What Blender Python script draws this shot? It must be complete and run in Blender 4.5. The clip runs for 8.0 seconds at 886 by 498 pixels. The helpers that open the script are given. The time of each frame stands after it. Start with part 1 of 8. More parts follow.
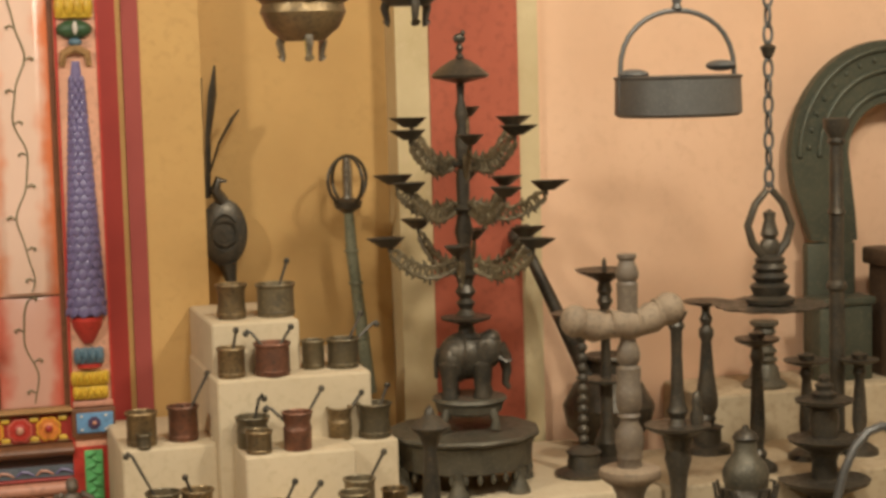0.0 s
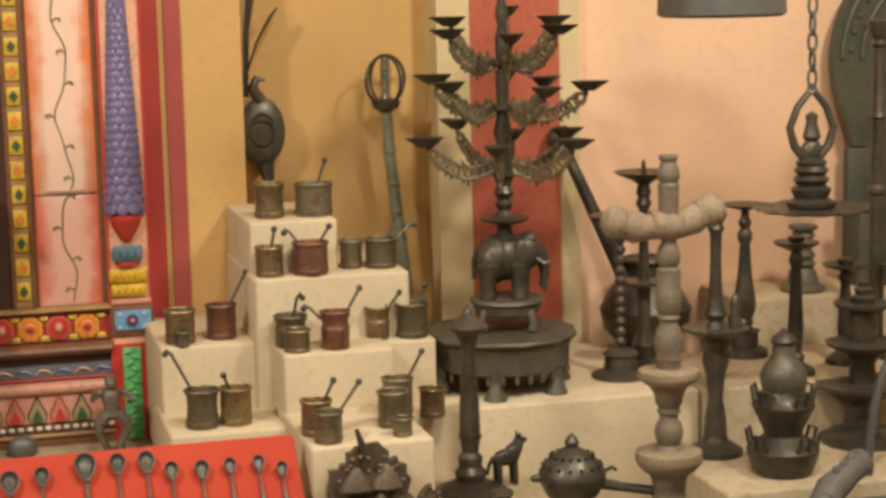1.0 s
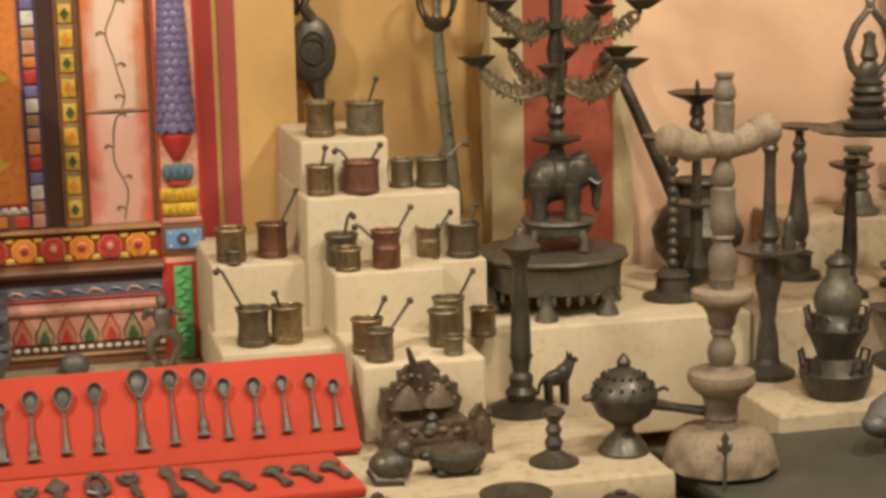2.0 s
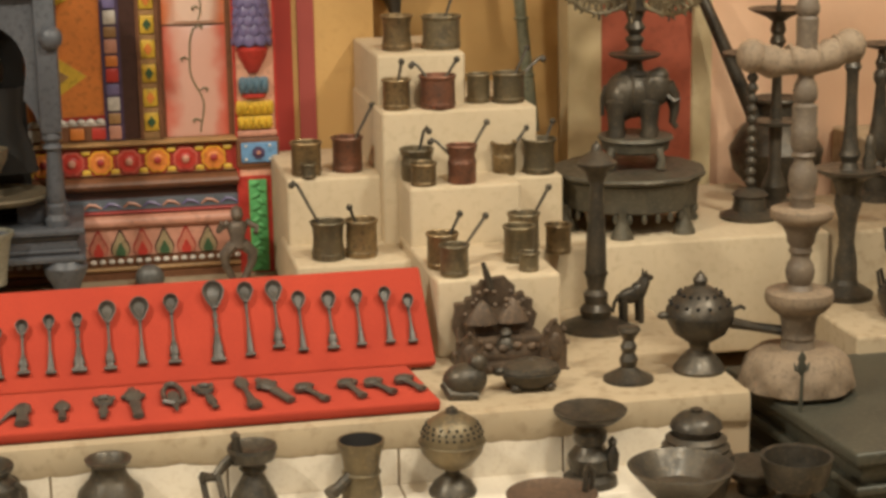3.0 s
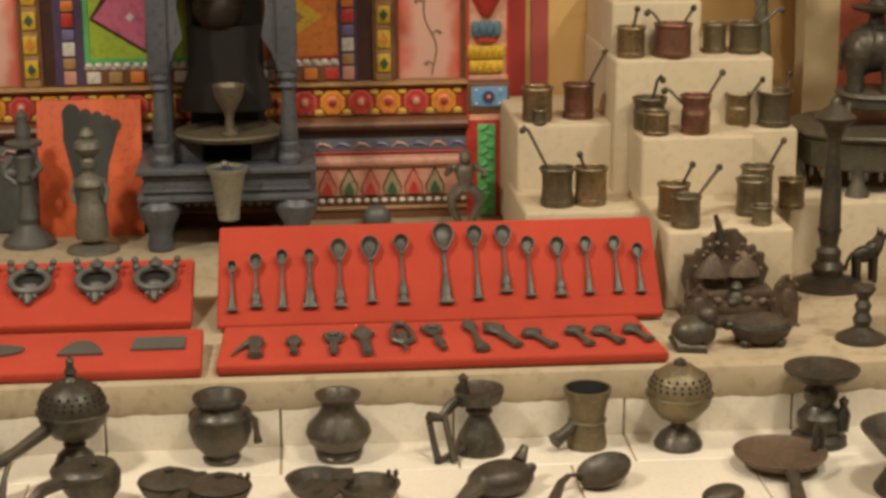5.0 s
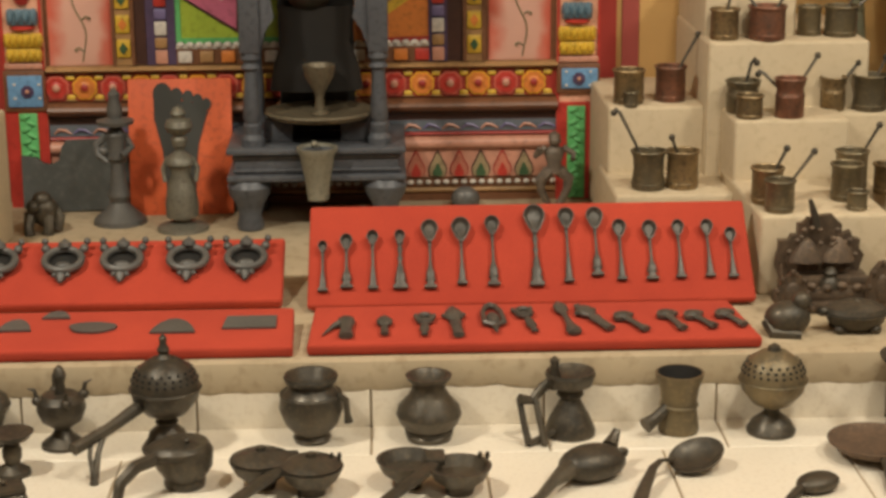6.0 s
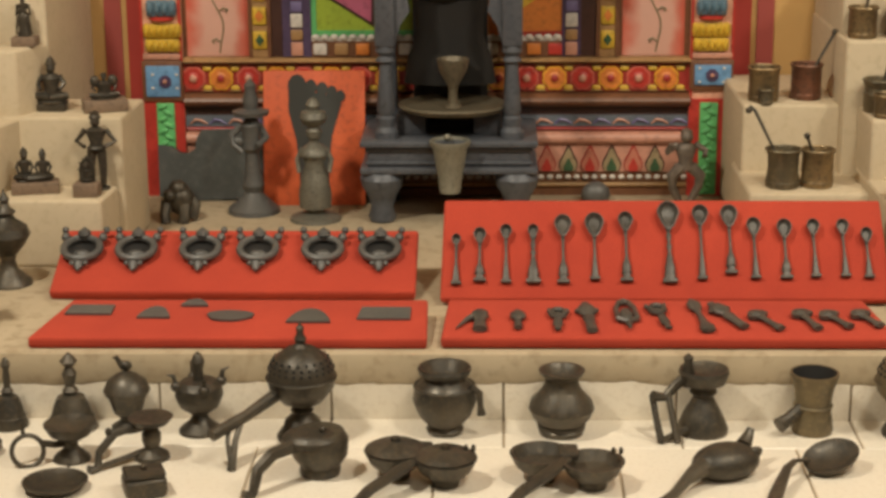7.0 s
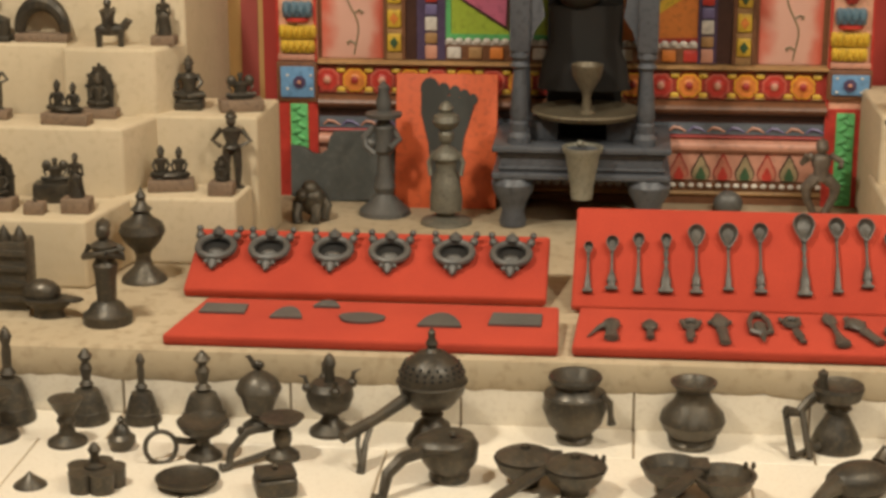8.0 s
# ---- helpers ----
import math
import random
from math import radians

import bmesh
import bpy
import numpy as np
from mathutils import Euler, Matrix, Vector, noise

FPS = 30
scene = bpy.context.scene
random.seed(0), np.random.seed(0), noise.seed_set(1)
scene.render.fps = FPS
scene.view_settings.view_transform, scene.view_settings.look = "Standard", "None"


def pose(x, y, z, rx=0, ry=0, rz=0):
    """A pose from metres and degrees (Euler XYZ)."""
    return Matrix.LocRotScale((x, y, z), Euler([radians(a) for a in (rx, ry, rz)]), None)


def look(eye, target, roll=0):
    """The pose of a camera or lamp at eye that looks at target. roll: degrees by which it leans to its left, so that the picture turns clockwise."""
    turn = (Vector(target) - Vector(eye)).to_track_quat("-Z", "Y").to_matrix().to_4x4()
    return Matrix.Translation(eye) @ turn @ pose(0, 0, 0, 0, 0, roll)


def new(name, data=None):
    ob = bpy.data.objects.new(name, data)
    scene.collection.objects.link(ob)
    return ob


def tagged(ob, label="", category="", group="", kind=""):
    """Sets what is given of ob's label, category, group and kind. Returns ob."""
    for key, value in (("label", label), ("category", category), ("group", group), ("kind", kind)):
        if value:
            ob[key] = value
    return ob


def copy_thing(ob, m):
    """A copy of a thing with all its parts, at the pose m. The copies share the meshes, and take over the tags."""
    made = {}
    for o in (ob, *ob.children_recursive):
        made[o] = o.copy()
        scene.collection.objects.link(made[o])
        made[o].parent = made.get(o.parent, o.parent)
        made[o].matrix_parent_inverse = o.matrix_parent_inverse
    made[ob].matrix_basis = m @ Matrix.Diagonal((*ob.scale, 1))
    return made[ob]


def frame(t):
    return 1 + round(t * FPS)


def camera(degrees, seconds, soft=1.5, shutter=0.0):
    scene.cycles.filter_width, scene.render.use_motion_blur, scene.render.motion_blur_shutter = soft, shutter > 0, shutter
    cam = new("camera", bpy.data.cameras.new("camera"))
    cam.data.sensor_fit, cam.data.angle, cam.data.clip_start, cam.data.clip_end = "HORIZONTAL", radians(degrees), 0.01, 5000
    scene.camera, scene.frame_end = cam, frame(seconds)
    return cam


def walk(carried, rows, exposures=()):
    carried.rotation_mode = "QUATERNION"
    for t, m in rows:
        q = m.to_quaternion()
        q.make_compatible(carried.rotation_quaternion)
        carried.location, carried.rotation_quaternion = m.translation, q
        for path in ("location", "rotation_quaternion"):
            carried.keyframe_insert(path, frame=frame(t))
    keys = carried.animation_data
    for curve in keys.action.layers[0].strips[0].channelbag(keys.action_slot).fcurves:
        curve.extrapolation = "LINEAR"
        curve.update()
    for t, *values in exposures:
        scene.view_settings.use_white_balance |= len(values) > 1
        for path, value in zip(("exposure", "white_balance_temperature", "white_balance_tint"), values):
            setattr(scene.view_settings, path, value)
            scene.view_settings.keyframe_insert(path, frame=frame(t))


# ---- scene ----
cam = camera(27.62, 8.0, soft=3.2)
# seconds, eye x, y, z, yaw, pitch, roll
ROWS = [
    (0.0, 1.2224, -3.0738, 1.2087, -15.994, -5.676, -1.506),
    (0.5, 1.2120, -3.0627, 1.2013, -15.874, -7.157, -1.291),
    (1.0, 1.2062, -3.0567, 1.1960, -14.979, -8.651, -1.175),
    (1.5, 1.2033, -3.0466, 1.1842, -14.309, -9.760, -1.250),
    (1.7, 1.2011, -3.0435, 1.1807, -14.004, -10.212, -1.207),
    (2.8, 1.1890, -3.0267, 1.1612, -11.698, -12.874, -0.973),
    (3.0, 1.1868, -3.0236, 1.1577, -11.180, -13.338, -0.930),
    (3.5, 1.1731, -3.0220, 1.1580, -9.319, -14.250, -1.007),
    (4.0, 1.1581, -3.0208, 1.1542, -7.382, -14.640, -0.557),
    (4.2, 1.1538, -3.0181, 1.1530, -6.518, -14.755, -0.520),
    (5.3, 1.1298, -3.0035, 1.1467, -4.017, -14.909, -0.315),
    (5.5, 1.1255, -3.0008, 1.1455, -3.609, -15.041, -0.278),
    (6.0, 1.1077, -2.9942, 1.1443, -2.032, -15.394, -0.430),
    (6.5, 1.0851, -2.9988, 1.1504, 0.028, -15.529, -0.633),
    (7.0, 1.0665, -3.0080, 1.1527, 1.654, -15.627, -0.384),
    (7.5, 1.0522, -3.0035, 1.1583, 3.336, -15.850, -0.267),
    (8.0, 1.0356, -3.0022, 1.1637, 5.478, -15.642, -0.032),
]
walk(cam, [(t, pose(x, y, z, 90 + pitch, 0, yaw) @ pose(0, 0, 0, 0, 0, roll)) for t, x, y, z, yaw, pitch, roll in ROWS],
     exposures=[(0.0, -0.12), (0.5, 0.02), (1.0, 0.16), (1.5, 0.20), (2.9, 0.06), (3.5, -0.11), (4.0, -0.14), (6.0, -0.19), (7.5, -0.14), (8.0, -0.05)])

# ---- light: a closed gallery with warm ceiling lamps ----
world = bpy.data.worlds.new("world")
world.use_nodes = True
world.node_tree.nodes["Background"].inputs[0].default_value = (1.0, 0.8, 0.6, 1)
world.node_tree.nodes["Background"].inputs[1].default_value = 0.02
scene.world = world


def area_lamp(eye, target, size, watts, colour):
    lamp = bpy.data.lights.new("ceiling_lamp", "AREA")
    lamp.shape, lamp.size, lamp.energy, lamp.color = "DISK", size, watts, colour
    ob = new("ceiling_lamp", lamp)
    ob.matrix_world = look(eye, target)
    return ob


WARM = (1.0, 0.925, 0.77)
area_lamp((3.2, -1.0, 2.6), (3.1, 1.2, 0.9), 0.35, 44, WARM)
area_lamp((2.0, -1.25, 2.6), (2.05, -0.45, 0.0), 0.3, 32, WARM)
area_lamp((-0.3, -1.0, 2.6), (0.35, -0.25, 0.0), 0.3, 58, WARM)
area_lamp((1.5, -3.0, 2.6), (1.8, 1.0, 0.9), 0.8, 21, WARM)


# ---- materials ----
def material(name, rough=0.6, metal=0.0):
    m = bpy.data.materials.new(name)
    m.use_nodes = True
    nt = m.node_tree
    b = nt.nodes["Principled BSDF"]
    b.inputs["Roughness"].default_value = rough
    b.inputs["Metallic"].default_value = metal
    return m, nt, b


def rgba(c):
    return (c[0], c[1], c[2], 1.0)


def noise_fac(nt, coords, scale, detail=4.0, lo=0.35, hi=0.65):
    n = nt.nodes.new("ShaderNodeTexNoise")
    n.inputs["Scale"].default_value = scale
    n.inputs["Detail"].default_value = detail
    nt.links.new(coords, n.inputs["Vector"])
    r = nt.nodes.new("ShaderNodeMapRange")
    r.inputs[1].default_value, r.inputs[2].default_value = lo, hi
    nt.links.new(n.outputs[0], r.inputs[0])
    return r.outputs[0]


def mixed(nt, fac, a, b):
    m = nt.nodes.new("ShaderNodeMix")
    m.data_type = "RGBA"
    if isinstance(fac, float):
        m.inputs[0].default_value = fac
    else:
        nt.links.new(fac, m.inputs[0])
    for i, v in ((6, a), (7, b)):
        if isinstance(v, tuple):
            m.inputs[i].default_value = rgba(v)
        else:
            nt.links.new(v, m.inputs[i])
    return m.outputs[2]


def surface(name, c1, c2, c3=None, rough=0.7, metal=0.0, big=6.0, fine=90.0, bump=0.15, depth=0.002, vary=0.0, rough2=None, spread=(0.3, 0.7)):
    """Two-scale mottled surface: c1 to c2 in broad patches, c3 in fine specks."""
    m, nt, b = material(name, rough, metal)
    tc = nt.nodes.new("ShaderNodeTexCoord")
    geo = nt.nodes.new("ShaderNodeNewGeometry")
    pos = geo.outputs["Position"]
    col = mixed(nt, noise_fac(nt, pos, big, 5.0, *spread), c1, c2)
    if c3:
        col = mixed(nt, noise_fac(nt, pos, fine, 6.0, 0.5, 0.72), col, c3)
    if vary:
        info = nt.nodes.new("ShaderNodeObjectInfo")
        hsv = nt.nodes.new("ShaderNodeHueSaturation")
        r = nt.nodes.new("ShaderNodeMapRange")
        r.inputs[3].default_value, r.inputs[4].default_value = 1 - vary, 1 + vary
        nt.links.new(info.outputs["Random"], r.inputs[0])
        nt.links.new(r.outputs[0], hsv.inputs["Value"])
        nt.links.new(col, hsv.inputs["Color"])
        col = hsv.outputs[0]
    nt.links.new(col, b.inputs["Base Color"])
    if rough2 is not None:
        r = nt.nodes.new("ShaderNodeMapRange")
        r.inputs[3].default_value, r.inputs[4].default_value = rough, rough2
        nt.links.new(noise_fac(nt, pos, big * 3, 4.0), r.inputs[0])
        nt.links.new(r.outputs[0], b.inputs["Roughness"])
    n = nt.nodes.new("ShaderNodeTexNoise")
    n.inputs["Scale"].default_value, n.inputs["Detail"].default_value = fine, 6.0
    nt.links.new(pos, n.inputs["Vector"])
    bp = nt.nodes.new("ShaderNodeBump")
    bp.inputs["Strength"].default_value, bp.inputs["Distance"].default_value = bump, depth
    nt.links.new(n.outputs[0], bp.inputs["Height"])
    nt.links.new(bp.outputs[0], b.inputs["Normal"])
    return m


PLASTER = surface("cream_plaster", (0.63, 0.515, 0.35), (0.55, 0.445, 0.295), (0.53, 0.425, 0.275), 0.85, big=5, fine=60, bump=0.25)
TAN = surface("tan_plaster", (0.50, 0.40, 0.265), (0.42, 0.33, 0.21), (0.36, 0.275, 0.17), 0.88, big=7, fine=45, bump=0.35)
TILE = surface("white_tile", (0.86, 0.78, 0.645), (0.82, 0.735, 0.595), (0.76, 0.67, 0.535), 0.35, big=4, fine=120, bump=0.03, vary=0.04)
GROUT = surface("grout", (0.42, 0.33, 0.22), (0.34, 0.26, 0.17), None, 0.9)
OCHRE = surface("ochre_wall", (0.60, 0.37, 0.135), (0.50, 0.295, 0.105), (0.52, 0.315, 0.112), 0.8, big=3, fine=40, bump=0.2)
PINK = surface("peach_wall", (0.84, 0.55, 0.365), (0.76, 0.475, 0.30), (0.77, 0.49, 0.315), 0.8, big=2.5, fine=40, bump=0.2)
CREAM = surface("cream_paint", (0.70, 0.57, 0.34), (0.52, 0.40, 0.21), (0.60, 0.47, 0.27), 0.75, big=4, fine=50, bump=0.2)
REDPANEL = surface("brick_red_paint", (0.47, 0.115, 0.062), (0.40, 0.095, 0.05), (0.35, 0.085, 0.045), 0.75, big=4, fine=50, bump=0.2)
REDSTRIPE = surface("red_stripe_paint", (0.46, 0.05, 0.035), (0.38, 0.04, 0.03), None, 0.6, big=6, bump=0.1)
MAROON = surface("maroon_stripe_paint", (0.36, 0.07, 0.055), (0.30, 0.055, 0.045), None, 0.7, big=6, bump=0.1)
FELT = surface("red_felt", (0.52, 0.062, 0.030), (0.44, 0.049, 0.025), (0.38, 0.042, 0.022), 0.95, big=9, fine=420, bump=0.6, depth=0.001)
BRONZE = surface("dark_bronze", (0.092, 0.076, 0.054), (0.050, 0.046, 0.038), (0.112, 0.090, 0.061), 0.32, 0.45, big=22, fine=140, bump=0.2, depth=0.001, vary=0.22, rough2=0.54)
BRASS = surface("aged_brass", (0.31, 0.215, 0.105), (0.19, 0.135, 0.07), (0.12, 0.09, 0.055), 0.34, 0.6, big=26, fine=120, bump=0.25, depth=0.001, vary=0.25, rough2=0.55)
OLIVE = surface("olive_brass", (0.185, 0.145, 0.080), (0.11, 0.09, 0.058), (0.22, 0.165, 0.09), 0.38, 0.5, big=20, fine=120, bump=0.25, depth=0.001, vary=0.3, rough2=0.58)
COPPER = surface("aged_copper", (0.25, 0.105, 0.06), (0.15, 0.075, 0.048), (0.10, 0.064, 0.044), 0.38, 0.5, big=26, fine=120, bump=0.25, depth=0.001, vary=0.1, rough2=0.55)
IRON = surface("grey_iron", (0.130, 0.126, 0.116), (0.098, 0.096, 0.090), (0.145, 0.138, 0.126), 0.45, 0.25, big=20, fine=160, bump=0.4, depth=0.0015, vary=0.12)
WOOD_GREY = surface("slate_painted_wood", (0.105, 0.110, 0.122), (0.072, 0.077, 0.088), (0.05, 0.053, 0.06), 0.42, 0.0, big=10, fine=90, bump=0.25)
STONE = surface("pale_stone_wood", (0.30, 0.225, 0.15), (0.22, 0.16, 0.105), (0.16, 0.12, 0.08), 0.75, big=18, fine=110, bump=0.4, vary=0.05)
STANDM = surface("grey_olive_bronze", (0.135, 0.118, 0.082), (0.085, 0.078, 0.058), (0.16, 0.14, 0.10), 0.42, 0.35, big=20, fine=140, bump=0.3, depth=0.001, vary=0.1, rough2=0.58)
WORN = surface("worn_turned_wood", (0.185, 0.142, 0.10), (0.13, 0.102, 0.075), (0.21, 0.165, 0.115), 0.55, big=22, fine=120, bump=0.4, vary=0.05)
# near-black that stands in for the shade inside hollows, vents and the shrine
DARK = surface("shade_black", (0.011, 0.010, 0.009), (0.018, 0.015, 0.012), None, 0.85)
FLOORM = surface("floor_stone", (0.30, 0.22, 0.15), (0.25, 0.18, 0.12), (0.2, 0.15, 0.1), 0.6, big=3)
CEILM = surface("ceiling_paint", (0.7, 0.62, 0.5), (0.64, 0.56, 0.44), None, 0.9)


# ---- mesh builders ----
def bm_box(x0, y0, z0, x1, y1, z1, bevel=0.0, bm=None, seg=2):
    b = bmesh.new() if bm is None else bm
    r = bmesh.ops.create_cube(b, size=1.0, matrix=Matrix.LocRotScale(((x0 + x1) / 2, (y0 + y1) / 2, (z0 + z1) / 2), None, (abs(x1 - x0), abs(y1 - y0), abs(z1 - z0))))
    if bevel:
        vs = set(r["verts"])
        bmesh.ops.bevel(b, geom=[e for e in b.edges if e.verts[0] in vs and e.verts[1] in vs], offset=bevel, segments=seg, affect="EDGES", profile=0.5)
    return b


def bm_lathe(prof, seg=24, bm=None, at=None, squash=1.0):
    """Turned shape: prof is a list of (radius, height)."""
    b = bmesh.new() if bm is None else bm
    at = at or Matrix.Identity(4)
    rings = []
    for r, z in prof:
        if r < 1e-5:
            rings.append([b.verts.new(at @ Vector((0, 0, z)))])
        else:
            rings.append([b.verts.new(at @ Vector((r * math.cos(2 * math.pi * k / seg), squash * r * math.sin(2 * math.pi * k / seg), z))) for k in range(seg)])
    for a, c in zip(rings, rings[1:]):
        for k in range(seg):
            k2 = (k + 1) % seg
            if len(a) == 1 and len(c) == 1:
                continue
            if len(a) == 1:
                b.faces.new((a[0], c[k2], c[k]))
            elif len(c) == 1:
                b.faces.new((a[k], a[k2], c[0]))
            else:
                b.faces.new((a[k], a[k2], c[k2], c[k]))
    return b


def bm_tube(pts, rad, seg=8, bm=None, flat=1.0):
    """Rod swept along points; rad is one radius or one for each point."""
    b = bmesh.new() if bm is None else bm
    pts = [Vector(p) for p in pts]
    rads = [rad] * len(pts) if isinstance(rad, (int, float)) else list(rad)
    rings, side = [], None
    for i, p in enumerate(pts):
        d = (pts[min(i + 1, len(pts) - 1)] - pts[max(i - 1, 0)]).normalized()
        if side is None:
            side = d.orthogonal().normalized() if abs(d.z) > 0.95 else d.cross(Vector((0, 0, 1))).normalized()
        side = (side - d * side.dot(d)).normalized()
        up = side.cross(d)
        rings.append([b.verts.new(p + rads[i] * (math.cos(2 * math.pi * k / seg) * side + flat * math.sin(2 * math.pi * k / seg) * up)) for k in range(seg)])
    for a, c in zip(rings, rings[1:]):
        for k in range(seg):
            b.faces.new((a[k], a[(k + 1) % seg], c[(k + 1) % seg], c[k]))
    b.faces.new(rings[0][::-1])
    b.faces.new(rings[-1])
    return b


def bm_ball(c, r, bm=None, u=14, v=9, turn=None):
    b = bmesh.new() if bm is None else bm
    rr = (r, r, r) if isinstance(r, (int, float)) else r
    bmesh.ops.create_uvsphere(b, u_segments=u, v_segments=v, radius=1.0, matrix=Matrix.LocRotScale(c, turn, rr))
    return b


def bm_plate(outline, thick, at=None, bm=None):
    """Flat plate: outline in x, z; its front at y = 0, its back at y = thick."""
    b = bmesh.new() if bm is None else bm
    at = at or Matrix.Identity(4)
    f = [b.verts.new(at @ Vector((x, 0, z))) for x, z in outline]
    k = [b.verts.new(at @ Vector((x, thick, z))) for x, z in outline]
    n = len(outline)
    b.faces.new(f)
    b.faces.new(k[::-1])
    for i in range(n):
        j = (i + 1) % n
        b.faces.new((f[j], f[i], k[i], k[j]))
    return b


def bm_ring(c, big, small, seg=20, tube=8, turn=None, bm=None, squash=1.0):
    b = bmesh.new() if bm is None else bm
    at = Matrix.LocRotScale(c, turn, (1, 1, 1))
    rings = []
    for i in range(seg):
        a = 2 * math.pi * i / seg
        rings.append([b.verts.new(at @ Vector(((big + small * math.cos(2 * math.pi * k / tube)) * math.cos(a), squash * (big + small * math.cos(2 * math.pi * k / tube)) * math.sin(a), small * math.sin(2 * math.pi * k / tube)))) for k in range(tube)])
    for i in range(seg):
        a, c2 = rings[i], rings[(i + 1) % seg]
        for k in range(tube):
            b.faces.new((a[k], c2[k], c2[(k + 1) % tube], a[(k + 1) % tube]))
    return b


def mesh_of(name, bm, mat, sharp=35):
    bmesh.ops.recalc_face_normals(bm, faces=bm.faces)
    me = bpy.data.meshes.new(name)
    lim = radians(sharp)
    for f in bm.faces:
        f.smooth = True
    for e in bm.edges:
        e.smooth = len(e.link_faces) == 2 and e.calc_face_angle(0) < lim
    bm.to_mesh(me)
    bm.free()
    me.materials.append(mat)
    return me


def part(name, bm, mat, parent=None, label="", sharp=35):
    ob = new(name, mesh_of(name, bm, mat, sharp))
    if parent:
        ob.parent = parent
    if label:
        tagged(ob, label)
    return ob


def thing(name, label, category, m=None, group=""):
    ob = new(name)
    ob.empty_display_size = 0.02
    if m is not None:
        ob.matrix_basis = m
    return tagged(ob, label, category, group)


def structure(name, bm, mat, label, category="wall"):
    return tagged(part(name, bm, mat), label, category, "", "structure")


# ---- the room ----
WALL_Y, FACADE_Y, H1 = 1.20, 1.14, 0.126
structure("floor", bm_box(-3.2, -5.2, -0.75, 5.2, 2.2, -0.65), FLOORM, "plain brown stone gallery floor", "floor")
structure("ceiling", bm_box(-3.2, -5.2, 2.7, 5.2, 2.2, 2.8), CEILM, "plain off-white gallery ceiling", "ceiling")
structure("wall_back", bm_box(-3.1, -5.2, -0.65, 5.1, -5.1, 2.7), CEILM, "plain off-white painted wall behind the visitors")
structure("wall_west", bm_box(-3.2, -5.2, -0.65, -3.1, 2.2, 2.7), CEILM, "plain off-white painted side wall")
structure("wall_east", bm_box(5.1, -5.2, -0.65, 5.2, 2.2, 2.7), CEILM, "plain off-white painted side wall")
structure("wall_facade", bm_box(-3.1, WALL_Y, -0.65, 1.862, WALL_Y + 0.14, 2.7), OCHRE, "ochre painted wall with maroon upright stripes")
structure("wall_niche", bm_box(1.862, WALL_Y + 0.14, -0.65, 2.35, WALL_Y + 0.24, 2.7), OCHRE, "ochre painted recessed wall of the niche")
structure("wall_pilaster", bm_box(2.35, WALL_Y + 0.04, -0.65, 2.72, WALL_Y + 0.24, 2.7), CREAM, "cream painted pilaster with a brick red panel")
structure("wall_north", bm_box(2.72, WALL_Y + 0.06, -0.65, 5.1, WALL_Y + 0.24, 2.7), PINK, "peach painted wall with soft stains")
structure("trim_panel", bm_box(2.435, WALL_Y + 0.034, 0.126, 2.665, WALL_Y + 0.04, 2.7), REDPANEL, "brick red painted upright panel on the pilaster", "panel")
for x0, x1, mat, lab in ((1.619, 1.667, REDSTRIPE, "red"), (1.680, 1.720, MAROON, "maroon"), (0.205, 0.251, REDSTRIPE, "red"), (0.152, 0.192, MAROON, "maroon")):
    structure("trim_stripe", bm_box(x0, WALL_Y - 0.004, 0.126, x1, WALL_Y, 2.7), mat, f"{lab} painted upright stripe on the ochre wall", "stripe")

# stepped display: tiled ledge, plaster platform, boxes
structure("ledge_base", bm_box(-1.6, -0.78, -0.65, 2.39, 0.0, -0.012), GROUT, "grout bed of the tiled display ledge", "ledge")
structure("platform", bm_box(-1.6, 0.0, -0.65, 2.36, WALL_Y, H1, 0.012), TAN, "tan plastered display platform with worn edges", "platform")


def display_box(x0, y0, z0, x1, y1, z1, label="cream plastered display step with softened edges", mat=None, flare=0.0):
    b = bm_box(x0, y0, z0, x1, y1, z1, 0.008, seg=3)
    for v in b.verts:
        if flare and v.co.x > (x0 + x1) / 2:
            v.co.x += flare * (v.co.y - y0) / (y1 - y0)
    return tagged(part("display_step", b, mat or PLASTER), label, "display step", "stepped display boxes", "structure")


display_box(1.812, 0.852, H1, 2.010, WALL_Y, 0.664)
display_box(1.806, 0.763, H1, 2.150, 1.19, 0.551)
display_box(1.90, 0.707, H1, 2.194, 1.18, 0.406)
display_box(1.838, 0.619, H1, 2.078, 0.9, 0.411)
display_box(1.600, 0.800, H1, 1.830, 1.17, 0.408)
display_box(1.592, 0.600, H1, 1.842, 0.9, 0.262)
display_box(1.835, 0.323, H1, 2.086, 0.75, 0.285)
display_box(2.09, 0.62, 0.0, 2.781, WALL_Y, 0.263, "long cream plastered plinth under the elephant lamp")
STEP = "cream plastered display step with softened edges"
display_box(-0.60, 0.765, H1, 0.122, WALL_Y, 0.690)
display_box(-0.12, 0.66, H1, 0.078, 0.764, 0.550, STEP, None, 0.045)
display_box(-0.60, 0.70, H1, -0.121, 0.764, 0.552)
display_box(-0.45, 0.522, H1, 0.040, 0.659, 0.410, STEP, None, 0.042)
display_box(0.030, 0.652, H1, 0.294, 0.860, 0.412, STEP, None, 0.010)
display_box(0.016, 0.515, H1, 0.272, 0.648, 0.268, STEP, None, 0.010)
display_box(-0.45, 0.326, H1, 0.012, 0.521, 0.266, STEP, None, 0.042)
